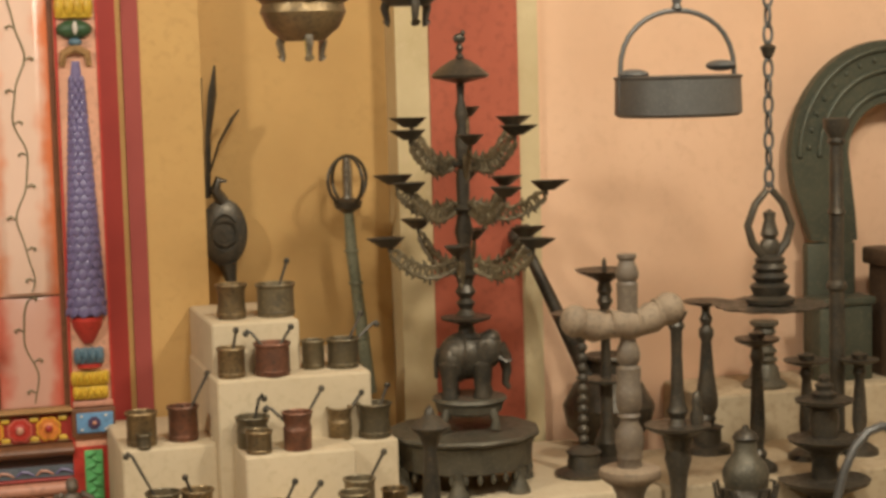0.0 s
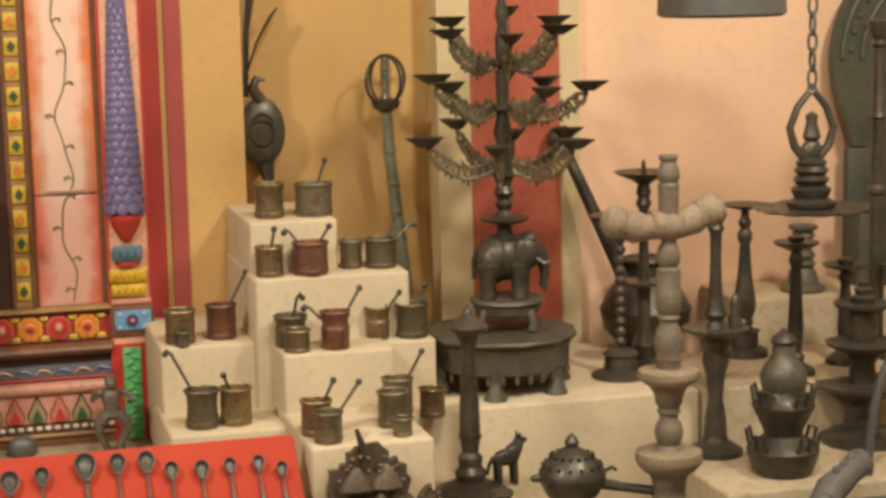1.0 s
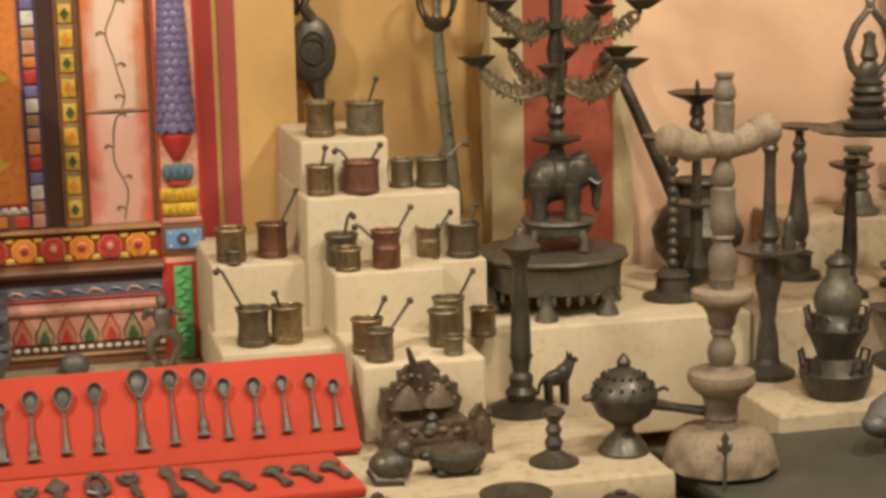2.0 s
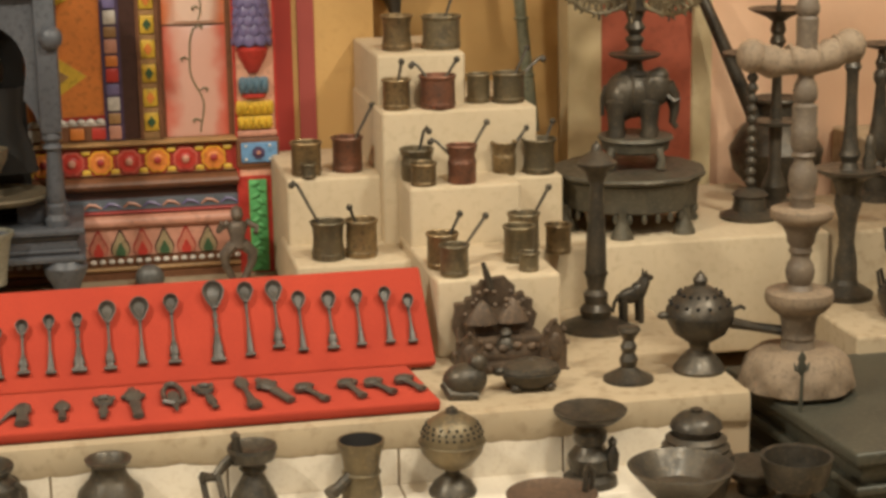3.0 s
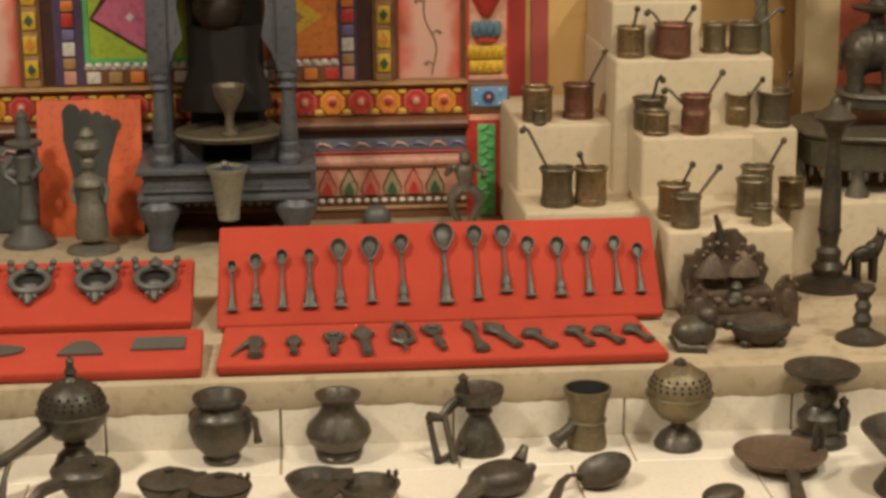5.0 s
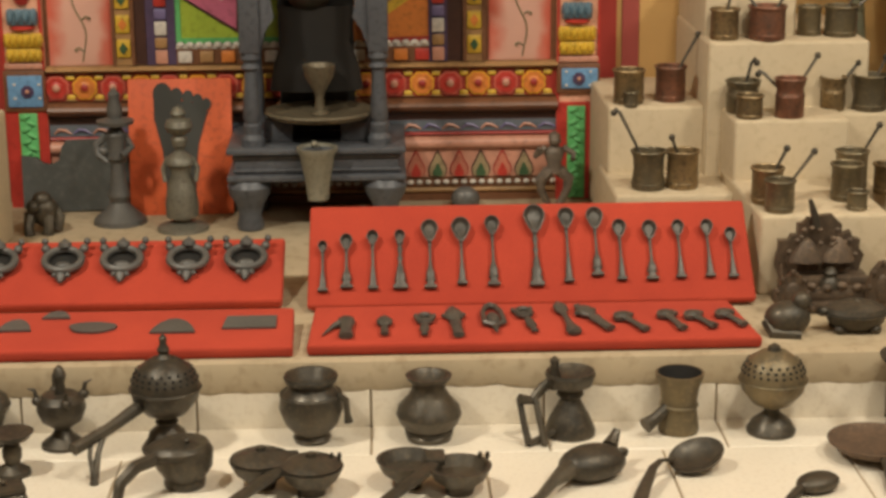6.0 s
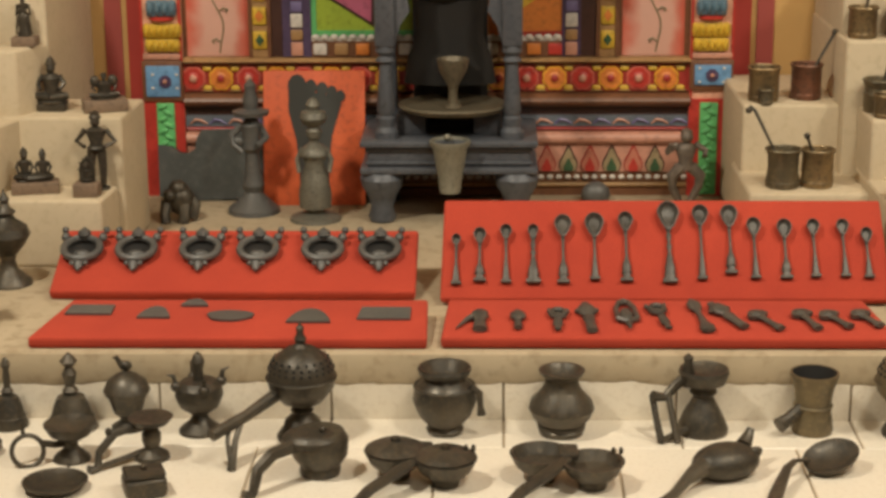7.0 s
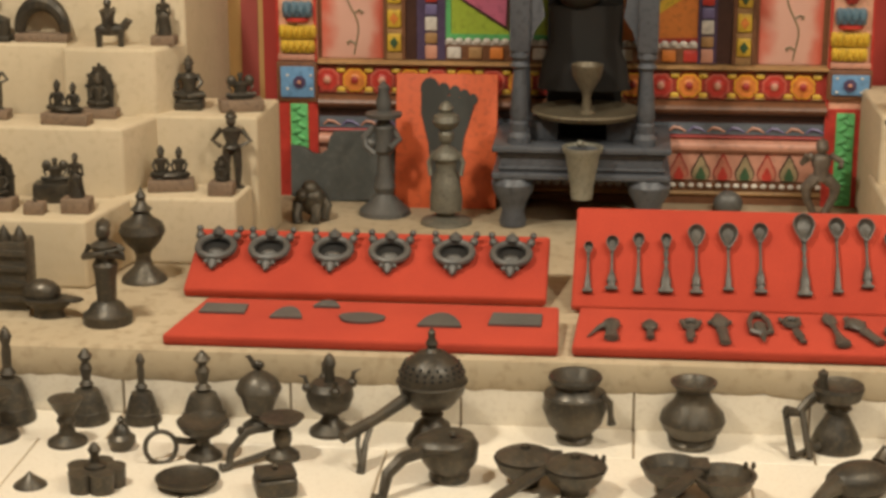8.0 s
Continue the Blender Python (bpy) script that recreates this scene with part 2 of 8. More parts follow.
# lower plinths beyond the end of the platform
display_box(2.69, 0.262, -0.10, 3.6, 0.62, 0.126, "tan plastered display step with softened edges", TAN)
display_box(2.79, 0.60, -0.10, 3.9, 0.99, 0.265, "tan plastered display step with softened edges", TAN)
display_box(3.05, 0.98, -0.10, 4.2, WALL_Y + 0.05, 0.385, "tan plastered display step with softened edges", TAN)
structure("plinth_low", bm_box(2.38, -0.78, -0.65, 4.6, WALL_Y, -0.06, 0.01), TAN, "low tan plastered floor of the display beside the ledge", "plinth")

# ---- paints of the carved front ----
def paint(name, c, k=0.8, rough=0.4, fine=70, bump=0.15):
    d = tuple(v * k for v in c)
    return surface(name, c, d, tuple(v * k * 0.8 for v in c), rough, big=14, fine=fine, bump=bump)


P_ORANGE = paint("orange_paint", (0.75, 0.24, 0.05))
P_YELLOW = paint("yellow_paint", (0.72, 0.46, 0.05))
P_RED = paint("red_paint", (0.55, 0.05, 0.035))
P_DEEPRED = paint("deep_red_paint", (0.38, 0.04, 0.03))
P_PURPLE = paint("violet_paint", (0.20, 0.165, 0.32), 0.85, 0.35)
P_DUSK = paint("dusky_violet_paint", (0.09, 0.06, 0.12))
P_BLUE = paint("blue_paint", (0.16, 0.33, 0.55))
P_TEAL = paint("grey_blue_paint", (0.13, 0.22, 0.28))
P_GREYBLUE = paint("dull_blue_paint", (0.145, 0.165, 0.19))
P_GREEN = paint("green_paint", (0.14, 0.50, 0.17), 0.85)
P_DKGREEN = paint("dark_green_paint", (0.05, 0.11, 0.05))
P_LIME = paint("lime_paint", (0.42, 0.55, 0.06))
P_PINK = paint("pink_paint", (0.62, 0.16, 0.26))
P_ROSE = paint("rose_paint", (0.60, 0.29, 0.20), 0.88)
P_WHITE = paint("white_paint", (0.72, 0.66, 0.58))
P_BROWN = paint("brown_paint", (0.20, 0.085, 0.04))
P_DKBROWN = paint("dark_brown_paint", (0.07, 0.03, 0.022))
P_TAN = paint("tan_paint", (0.42, 0.24, 0.10))
P_SALMON = paint("salmon_paint", (0.78, 0.41, 0.27), 0.88)
P_VINE = paint("vine_paint", (0.22, 0.20, 0.10))


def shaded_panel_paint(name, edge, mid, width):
    """Painted panel: mid colour along its middle, edge colour towards both sides."""
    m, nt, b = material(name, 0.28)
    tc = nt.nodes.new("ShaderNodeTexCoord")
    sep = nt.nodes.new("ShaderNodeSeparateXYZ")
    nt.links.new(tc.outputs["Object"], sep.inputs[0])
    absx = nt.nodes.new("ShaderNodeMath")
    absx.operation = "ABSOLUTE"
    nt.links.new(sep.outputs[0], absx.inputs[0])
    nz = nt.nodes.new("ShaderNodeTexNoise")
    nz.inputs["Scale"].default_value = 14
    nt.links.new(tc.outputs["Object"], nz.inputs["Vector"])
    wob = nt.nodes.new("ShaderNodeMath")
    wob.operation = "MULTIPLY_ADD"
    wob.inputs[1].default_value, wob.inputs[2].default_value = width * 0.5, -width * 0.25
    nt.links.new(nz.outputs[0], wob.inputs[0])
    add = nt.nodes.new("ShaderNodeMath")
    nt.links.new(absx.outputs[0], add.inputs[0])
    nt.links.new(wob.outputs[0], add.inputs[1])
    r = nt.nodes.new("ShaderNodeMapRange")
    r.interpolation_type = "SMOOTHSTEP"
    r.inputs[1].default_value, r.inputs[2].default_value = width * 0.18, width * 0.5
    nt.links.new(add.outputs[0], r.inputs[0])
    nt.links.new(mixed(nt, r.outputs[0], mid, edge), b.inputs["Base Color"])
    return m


# pale pink middle, lifted further so its colour includes the gloss of the bulge
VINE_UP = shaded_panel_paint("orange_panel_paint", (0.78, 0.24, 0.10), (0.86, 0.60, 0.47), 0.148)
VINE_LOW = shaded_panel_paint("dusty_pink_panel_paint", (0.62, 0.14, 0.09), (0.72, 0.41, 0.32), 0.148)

# ---- carved and painted front ----
F = FACADE_Y
front = thing("carved_screen", "painted carved wooden screen with flowers, petals and lotus columns", "carved screen")
CX = 0.935


def flower_disc(x, z, r, outer, inner, parent, y=F, rim=None):
    """Painted flower in low relief: rim, petals, ring and centre."""
    def lobes(s, depth):
        pts = []
        for k in range(40):
            a = 2 * math.pi * k / 40
            rr = r * s * (0.90 + 0.10 * abs(math.sin(4 * a)))
            pts.append((rr * math.cos(a), rr * math.sin(a)))
        b = bm_plate(pts, 0.003)
        bmesh.ops.translate(b, verts=b.verts, vec=(x, y - depth, z))
        return b
    fl = part("flower", lobes(1.0, 0.004), rim or outer, parent)
    if rim:
        part("flower_petals", lobes(0.84, 0.007), outer, fl)
        part("flower_ring", bm_ball((x, y - 0.006, z), (r * 0.52, 0.004, r * 0.52), None, 16, 6), outer, fl)
    part("flower_centre", bm_ball((x, y - 0.007, z), (r * 0.34, 0.006, r * 0.34), None, 12, 7), inner, fl)
    return fl


# backing and long mouldings
part("backing", bm_box(0.25, F + 0.012, H1, 1.62, WALL_Y, 1.75), P_BROWN, front)
def half_round(x0, x1, zc, h, d, y):
    prof = []
    for k in range(9):
        a = math.pi * k / 8 - math.pi / 2
        prof.append((y - d * math.cos(a), zc + h * math.sin(a)))
    b = bmesh.new()
    rows = [[b.verts.new((x, py, pz)) for py, pz in prof] for x in (x0, x1)]
    for k in range(8):
        b.faces.new((rows[0][k], rows[1][k], rows[1][k + 1], rows[0][k + 1]))
    b.faces.new([rows[0][8], rows[1][8], rows[1][0], rows[0][0]])
    b.faces.new(rows[0])
    b.faces.new(rows[1][::-1])
    return b


part("top_moulding", half_round(0.345, 1.523, 0.447, 0.008, 0.03, F + 0.012), P_TAN, front, "tan rounded moulding")
band = part("flower_strip", bm_box(0.345, F, 0.374, 1.523, F + 0.012, 0.438), P_DEEPRED, front, "deep red band with painted flowers")
P_CORAL = paint("coral_paint", (0.66, 0.16, 0.11))
P_AMBER = paint("amber_paint", (0.80, 0.40, 0.04), 0.9)
n = 18
for k in range(n):
    x = 1.468 - k * 0.0648
    flower_disc(x, 0.406, 0.0295, (P_ORANGE, P_RED)[k % 2], (P_DEEPRED, P_ROSE)[k % 2], band, F, (P_AMBER, P_CORAL)[k % 2])
    for s in (-1, 1):
        part("leaf", bm_ball((x + 0.0324, F - 0.002, 0.406 + s * 0.0225), (0.011, 0.004, 0.0065), None, 10, 6), P_YELLOW, band)
        part("leaf_tip", bm_ball((x + 0.0324, F - 0.003, 0.406 + s * 0.029), (0.016, 0.003, 0.0025), None, 8, 5), P_TAN, band)
part("brown_moulding", half_round(0.345, 1.523, 0.354, 0.018, 0.035, F + 0.012), P_BROWN, front, "thick rounded dark brown moulding")
# dark brown strip painted where the moulding above casts its shadow
part("shadow_strip", bm_box(0.345, F + 0.004, 0.318, 1.523, F + 0.012, 0.335), P_DKBROWN, front)
blue_band = part("blue_band", bm_box(0.345, F - 0.004, 0.292, 1.523, F + 0.012, 0.318), P_GREYBLUE, front, "grey-blue band with painted waves")
for k in range(26):
    x = 0.375 + k * 0.045
    b = bm_tube([(x - 0.02, F - 0.005, 0.298), (x - 0.008, F - 0.007, 0.309), (x + 0.006, F - 0.007, 0.307), (x + 0.02, F - 0.005, 0.298)], [0.002, 0.0035, 0.0035, 0.002], 6)
    part("wave", b, (P_ROSE, P_PURPLE)[k % 2], blue_band)
part("red_bead", half_round(0.345, 1.523, 0.286, 0.006, 0.012, F + 0.006), P_DEEPRED, front)
petals = part("petal_panel", bm_box(0.345, F, 0.182, 1.523, F + 0.012, 0.280), P_ROSE, front, "rose panel with painted red and green petals")


part("panel_bulge", half_round(0.345, 1.523, 0.263, 0.015, 0.016, F + 0.002), P_ROSE, front, "rounded rose moulding")


def petal(x, z0, h, w, mats, parent, y):
    """Pointed painted petal of three layers."""
    def outline(s, lift=0.0):
        pts = []
        for k in range(11):
            t = k / 10
            pts.append((s * w * (1 - t ** 2.4) ** 0.85 * (0.72 + 0.28 * math.sin(math.pi * min(1, t * 1.5 + 0.05))), z0 + lift + s * h * t))
        return [(x + a, c) for a, c in pts] + [(x - a, c) for a, c in pts[-2::-1]]
    p = None
    for i, s in enumerate((1.0, 0.88, 0.50)):
        b = bm_plate(outline(s, 0.0004 * i), 0.003)
        bmesh.ops.translate(b, verts=b.verts, vec=(0, y - 0.003 - 0.0025 * i, 0))
        q = part(("petal", "petal_rim", "petal_fill")[i], b, mats[i], p or parent)
        p = p or q


P_CREAMY = paint("dull_cream_paint", (0.36, 0.27, 0.15))
P_BLUSH = paint("blush_red_paint", (0.56, 0.20, 0.13))
for k in range(22):
    petal(1.446 - k * 0.0507, 0.184, 0.064, 0.0232, ((P_DKBROWN, P_CREAMY, P_DKGREEN), (P_DEEPRED, P_BLUSH, P_RED))[k % 2], petals, F)
beads = part("bead_strip", bm_box(0.345, F, 0.158, 1.523, F + 0.012, 0.180), P_BROWN, front, "brown strip with a row of white beads")
for k in range(56):
    part("bead", bm_ball((0.36 + k * 0.021, F - 0.003, 0.170), (0.008, 0.006, 0.006), None, 8, 6), P_WHITE, beads)
part("base_moulding", half_round(0.345, 1.523, 0.150, 0.008, 0.012, F + 0.01), P_TAN, front)
part("base_strip", bm_box(0.345, F - 0.006, H1, 1.523, F + 0.012, 0.142), P_BROWN, front)


def vine_panel(xc):
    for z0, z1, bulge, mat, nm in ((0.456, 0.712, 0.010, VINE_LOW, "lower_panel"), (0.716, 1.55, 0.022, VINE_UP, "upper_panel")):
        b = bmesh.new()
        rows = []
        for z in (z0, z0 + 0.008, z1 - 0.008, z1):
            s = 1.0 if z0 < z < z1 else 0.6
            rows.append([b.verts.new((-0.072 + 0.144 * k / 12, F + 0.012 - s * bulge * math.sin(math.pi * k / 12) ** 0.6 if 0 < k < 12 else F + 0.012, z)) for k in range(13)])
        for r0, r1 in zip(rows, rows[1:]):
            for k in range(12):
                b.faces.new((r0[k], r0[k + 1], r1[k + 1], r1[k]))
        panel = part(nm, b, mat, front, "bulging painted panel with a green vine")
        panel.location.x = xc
        pts = []
        m = int((z1 - z0) / 0.012)
        for k in range(m):
            z = z0 + 0.01 + k * 0.012
            pts.append((0.015 * math.sin((z - 0.45) * 25) + 0.003 * math.sin(z * 61), F + 0.0105 - bulge, z))
        part("vine", bm_tube(pts, [0.0014 + 0.0008 * (i / m) for i in range(m)], 6), P_VINE, panel)
        for k in range(2, m, 6):
            x, y, z = pts[k]
            s = 1 if (k // 6) % 2 else -1
            part("tendril", bm_tube([(x, y, z), (x + s * 0.012, y - 0.001, z + 0.008), (x + s * 0.02, y - 0.001, z + 0.004), (x + s * 0.017, y - 0.001, z - 0.002)], [0.0014, 0.002, 0.0026, 0.0016], 6), P_VINE, panel)


vine_panel(0.425)
vine_panel(1.436)


def diamond_strip(x0, x1):
    strip = part("diamond_strip", bm_box(x0, F, 0.456, x1, F + 0.012, 1.55), P_TAN, front, "yellow strip with orange and green diamonds")
    xc, w = (x0 + x1) / 2, (x1 - x0) / 2
    part("strip_edge", bm_box(x0, F - 0.004, 0.456, x0 + 0.008, F, 1.55), P_BROWN, strip)
    part("strip_edge", bm_box(x1 - 0.008, F - 0.004, 0.456, x1, F, 1.55), P_BROWN, strip)
    for k in range(19):
        z = 0.496 + k * 0.056
        part("tablet", bm_box(xc - 0.016, F - 0.006, z - 0.021, xc + 0.016, F, z + 0.021, 0.004), P_YELLOW, strip)
        b = bm_plate([(xc - 0.010, z), (xc, z - 0.014), (xc + 0.010, z), (xc, z + 0.014)], 0.004)
        bmesh.ops.translate(b, verts=b.verts, vec=(0, F - 0.010, 0))
        part("diamond", b, (P_DKGREEN, P_ORANGE)[k % 2], strip)


diamond_strip(0.499, 0.551)
diamond_strip(1.304, 1.356)
for x0, x1 in ((0.551, 0.578), (1.268, 1.304)):
    part("dark_post", bm_box(x0, F + 0.002, 0.456, x1, F + 0.012, 1.55), P_DKBROWN, front)


def picture_side(x0, x1, ground, shapes):
    """Painted picture field with its flat painted shapes."""
    pic = part("picture", bm_box(x0, F + 0.004, 0.505, x1, F + 0.012, 1.30), ground, front, "brightly painted picture field")
    for i, (mat, pts) in enumerate(shapes):
        b = bm_plate(pts, 0.003)
        bmesh.ops.translate(b, verts=b.verts, vec=(0, F + 0.001 - 0.0012 * i, 0))
        part("painted_shape", b, mat, pic)
    return pic


picture_side(0.645, 0.93, P_LIME, (
    (P_GREEN, [(0.645, 0.505), (0.93, 0.505), (0.93, 0.517), (0.657, 0.517), (0.657, 1.30), (0.645, 1.30)]),
    (P_DKBROWN, [(0.660, 0.608), (0.79, 0.526), (0.80, 0.70), (0.70, 0.672)]),
    (P_PINK, [(0.668, 0.610), (0.784, 0.537), (0.790, 0.69), (0.71, 0.662)]),
    (P_WHITE, [(0.742, 0.612), (0.752, 0.602), (0.762, 0.612), (0.752, 0.622)]),
    (P_LIME, [(0.70, 0.70), (0.80, 0.74), (0.80, 0.9), (0.68, 0.8)]),
))
picture_side(0.93, 1.225, P_ORANGE, (
    (P_YELLOW, [(1.10, 0.545), (1.19, 0.606), (1.10, 0.668)]),
    (P_TAN, [(1.10, 0.57), (1.15, 0.606), (1.10, 0.64)]),
    (P_YELLOW, [(1.11, 0.76), (1.20, 0.80), (1.11, 0.88)]),
    (P_DEEPRED, [(1.09, 0.50), (1.225, 0.505), (1.225, 0.516), (1.09, 0.512)]),
))
for s, x0, x1 in ((1, 0.578, 0.645), (-1, 1.225, 1.268)):
    part("frame_side", bm_box(x0, F - 0.002, 0.456, x1, F + 0.012, 1.40), P_DUSK, front, "violet frame board with painted tablets")
    xm = (x0 + x1) / 2
    for k in range(14):
        z = 0.475 + k * 0.066
        part("tablet", bm_box(xm - 0.014, F - 0.008, z - 0.016, xm + 0.014, F - 0.002, z + 0.016, 0.003), (P_ROSE, P_WHITE, P_RED)[k % 3], front)
        part("tablet", bm_box(xm - 0.014, F - 0.008, z + 0.020, xm + 0.014, F - 0.002, z + 0.045, 0.003), (P_TAN, P_PURPLE, P_ORANGE)[k % 3], front)
part("frame_bottom", bm_box(0.645, F - 0.003, 0.456, 1.225, F + 0.012, 0.492), P_BROWN, front, "brown frame board with painted tablets")
for k in range(12):
    x = 0.665 + k * 0.0495
    part("tablet", bm_box(x - 0.016, F - 0.009, 0.461, x + 0.016, F - 0.003, 0.488, 0.003), (P_WHITE, P_TAN, P_ORANGE, P_RED)[k % 4], front)
edge = part("scallop_edge", bm_box(0.645, F - 0.003, 0.493, 1.225, F + 0.012, 0.500), P_WHITE, front)
for k in range(27):
    part("scallop", bm_ball((0.655 + k * 0.0215, F - 0.004, 0.502), (0.010, 0.004, 0.007), None, 8, 6), P_WHITE, edge)


def column(x0, x1, mirror):
    col = part("column", bm_box(x0, F - 0.006, H1, x1, F + 0.012, 1.6), P_SALMON, front, "salmon column with a scaled violet lotus shaft")
    xc, w = (x0 + x1) / 2 - 0.004 * mirror, (x1 - x0) / 2
    for a, b in ((x0, x0 + 0.006), (x1 - 0.006, x1)):
        part("edging", bm_box(a, F - 0.010, H1, b, F - 0.006, 1.6), P_RED, col)
    # lower red part with a green carved panel
    part("foot_panel", bm_box(x0 + 0.006, F - 0.012, H1, x1 - 0.006, F - 0.006, 0.358), P_RED, col)
    g = part("green_panel", bm_box(xc - 0.021, F - 0.017, 0.13, xc + 0.021, F - 0.012, 0.350, 0.002), P_GREEN, col, "carved green leaf panel")
    for k in range(15):
        z = 0.138 + k * 0.0145
        part("carved_leaf", bm_ball((xc + (0.006 if k % 2 else -0.006), F - 0.018, z), (0.013, 0.005, 0.0055), None, 8, 6, Euler((0, 0.5 if k % 2 else -0.5, 0)).to_quaternion()), P_GREEN, g)
    # framed blue square with a rosette
    zb = 0.392 if mirror > 0 else 0.366
    part("square_frame", bm_box(x0, F - 0.018, zb - 0.012, x1, F - 0.006, 0.450, 0.004), P_BROWN, col)
    sq = part("blue_square", bm_box(x0 + 0.010, F - 0.023, zb, x1 - 0.006, F - 0.018, 0.439, 0.002), P_BLUE, col, "blue square with a painted rosette")
    zs = (zb + 0.439) / 2
    fl = flower_disc(xc + 0.004, zs, 0.015, P_DUSK, P_ROSE, col, F - 0.023)
    for a in (-1, 1):
        for c in (-1, 1):
            part("corner_dot", bm_ball((xc + 0.003 + a * 0.028, F - 0.024, zs + c * 0.016), (0.004, 0.002, 0.003), None, 8, 5), P_WHITE, sq)
    part("ledge_block", bm_box(x0 + 0.004, F - 0.016, 0.452, x1 - 0.004, F - 0.006, 0.466, 0.003), P_ROSE, col)

    def cushion(z0, z1, r, mat, lobes, name, label=""):
        zc, h = (z0 + z1) / 2, (z1 - z0) / 2
        cu = part(name, bm_box(xc - r, F - 0.02, z0, xc + r, F - 0.006, z1, 0.004), mat, col, label)
        for k in range(lobes):
            part("lobe", bm_ball((xc + (k - (lobes - 1) / 2) * 2 * r / lobes, F - 0.008, zc), (1.25 * r / lobes, 0.022, h * 1.08), None, 10, 8), mat, cu)
        return cu

    cushion(0.470, 0.500, 0.040, P_YELLOW, 5, "yellow_cushion")
    cushion(0.503, 0.535, 0.043, P_YELLOW, 6, "yellow_cushion")
    cushion(0.553, 0.590, 0.034, P_TEAL, 4, "blue_cushion")
    part("pin", bm_lathe([(0.020, 0.540), (0.030, 0.546), (0.020, 0.552)], 16, at=Matrix.Translation((xc, F - 0.004, 0))), P_RED, col)
    part("red_cup", bm_lathe([(0.012, 0.600), (0.018, 0.610), (0.034, 0.640), (0.037, 0.655), (0.030, 0.662)], 18, at=Matrix.Translation((xc, F - 0.004, 0))), P_RED, col)
    # tapering lotus shaft of overlapping scales
    shaft = part("lotus_shaft", bm_lathe([(0.034, 0.664), (0.042, 0.675), (0.040, 0.72), (0.030, 0.95), (0.016, 1.20), (0.011, 1.25)], 18, at=Matrix.Translation((xc, F - 0.002, 0)), squash=0.7), P_PURPLE, col, "violet lotus shaft of overlapping scales")
    z, row = 0.682, 0
    while z < 1.22:
        f = (z - 0.67) / 0.58
        r = 0.041 * (1 - f) + 0.012 * f
        m = 5 if f < 0.75 else 4
        step = 0.022 * (1 - f) + 0.012 * f
        for k in range(m):
            a = math.pi * (k + (0.5 if row % 2 else 0.0)) / (m - 0.5) * 0.98
            p = (xc - r * math.cos(a), F - 0.002 - 0.72 * r * math.sin(a), z)
            part("scale", bm_ball(p, (r * 0.42, 0.006, step * 0.95), None, 8, 6, Euler((-0.28, 0, a - math.pi / 2)).to_quaternion()), P_PURPLE, shaft)
        z, row = z + step, row + 1
    b = bm_tube([(xc - 0.030, F - 0.01, 1.240), (xc - 0.026, F - 0.014, 1.268), (xc, F - 0.016, 1.280), (xc + 0.026, F - 0.014, 1.268), (xc + 0.030, F - 0.01, 1.240)], [0.007, 0.010, 0.012, 0.010, 0.007], 8)
    part("bracket", b, P_TAN, col, "ochre-brown carved bracket")
    part("neck", bm_ball((xc, F - 0.016, 1.293), (0.016, 0.014, 0.010)), P_TEAL, col)
    part("green_collar", bm_ball((xc, F - 0.010, 1.322), (0.042, 0.024, 0.022)), P_DKGREEN, col, "green carved collar")
    part("pearl", bm_ball((xc, F - 0.036, 1.325), (0.006, 0.005, 0.016)), P_WHITE, col)
    cushion(1.348, 1.40, 0.042, P_YELLOW, 4, "capital", "yellow and white carved capital")
    part("capital_top", bm_box(xc - 0.046, F - 0.03, 1.405, xc + 0.046, F - 0.006, 1.45, 0.006), P_WHITE, col)


column(0.248, 0.343, -1)
column(1.521, 1.621, 1)

# ---- floor tiles of the ledge and its riser ----
tile_data = mesh_of("tile", bm_box(-0.1505, -0.0665, -0.012, 0.1505, 0.0665, 0.0, 0.0015, seg=1), TILE)
riser_data = mesh_of("tile", bm_box(-0.1505, -0.006, 0.0, 0.1505, 0.0, 0.074, 0.0012, seg=1), TILE)
wide_data = mesh_of("tile", bm_box(-0.1505, -0.1505, -0.012, 0.1505, 0.1505, 0.0, 0.0015, seg=1), TILE)
ledge_floor = tagged(part("ledge_floor", bm_box(-1.6, -0.765, -0.0125, 2.385, -0.001, -0.004), GROUT), "white glazed tile floor of the display ledge", "tiled ledge", "", "structure")
riser = tagged(part("ledge_riser", bm_box(-1.6, -0.005, -0.004, 2.36, 0.0015, 0.070), GROUT), "white glazed tile riser below the plaster platform", "tiled riser", "", "structure")
J = 0.780
def tiles():
    rng = random.Random(3)
    for k in range(-8, 6):
        x = J + 0.1525 + k * 0.305
        for data, y, z, dx, par in ((riser_data, -0.0055, 0.0, 0.0, riser), (tile_data, -0.0745, 0.0, 0.0, ledge_floor), (wide_data, -0.2925, 0.0, 0.19, ledge_floor), (wide_data, -0.5985, 0.0, 0.04, ledge_floor)):
            cx = x + dx
            if cx + 0.15 > 2.40 or cx - 0.15 < -1.62:
                continue
            ob = new("tile", data)
            ob.parent = par
            ob.location = (cx, y, z + rng.uniform(-0.0006, 0.0006))
            ob.rotation_euler = (0, 0, rng.uniform(-0.003, 0.003))


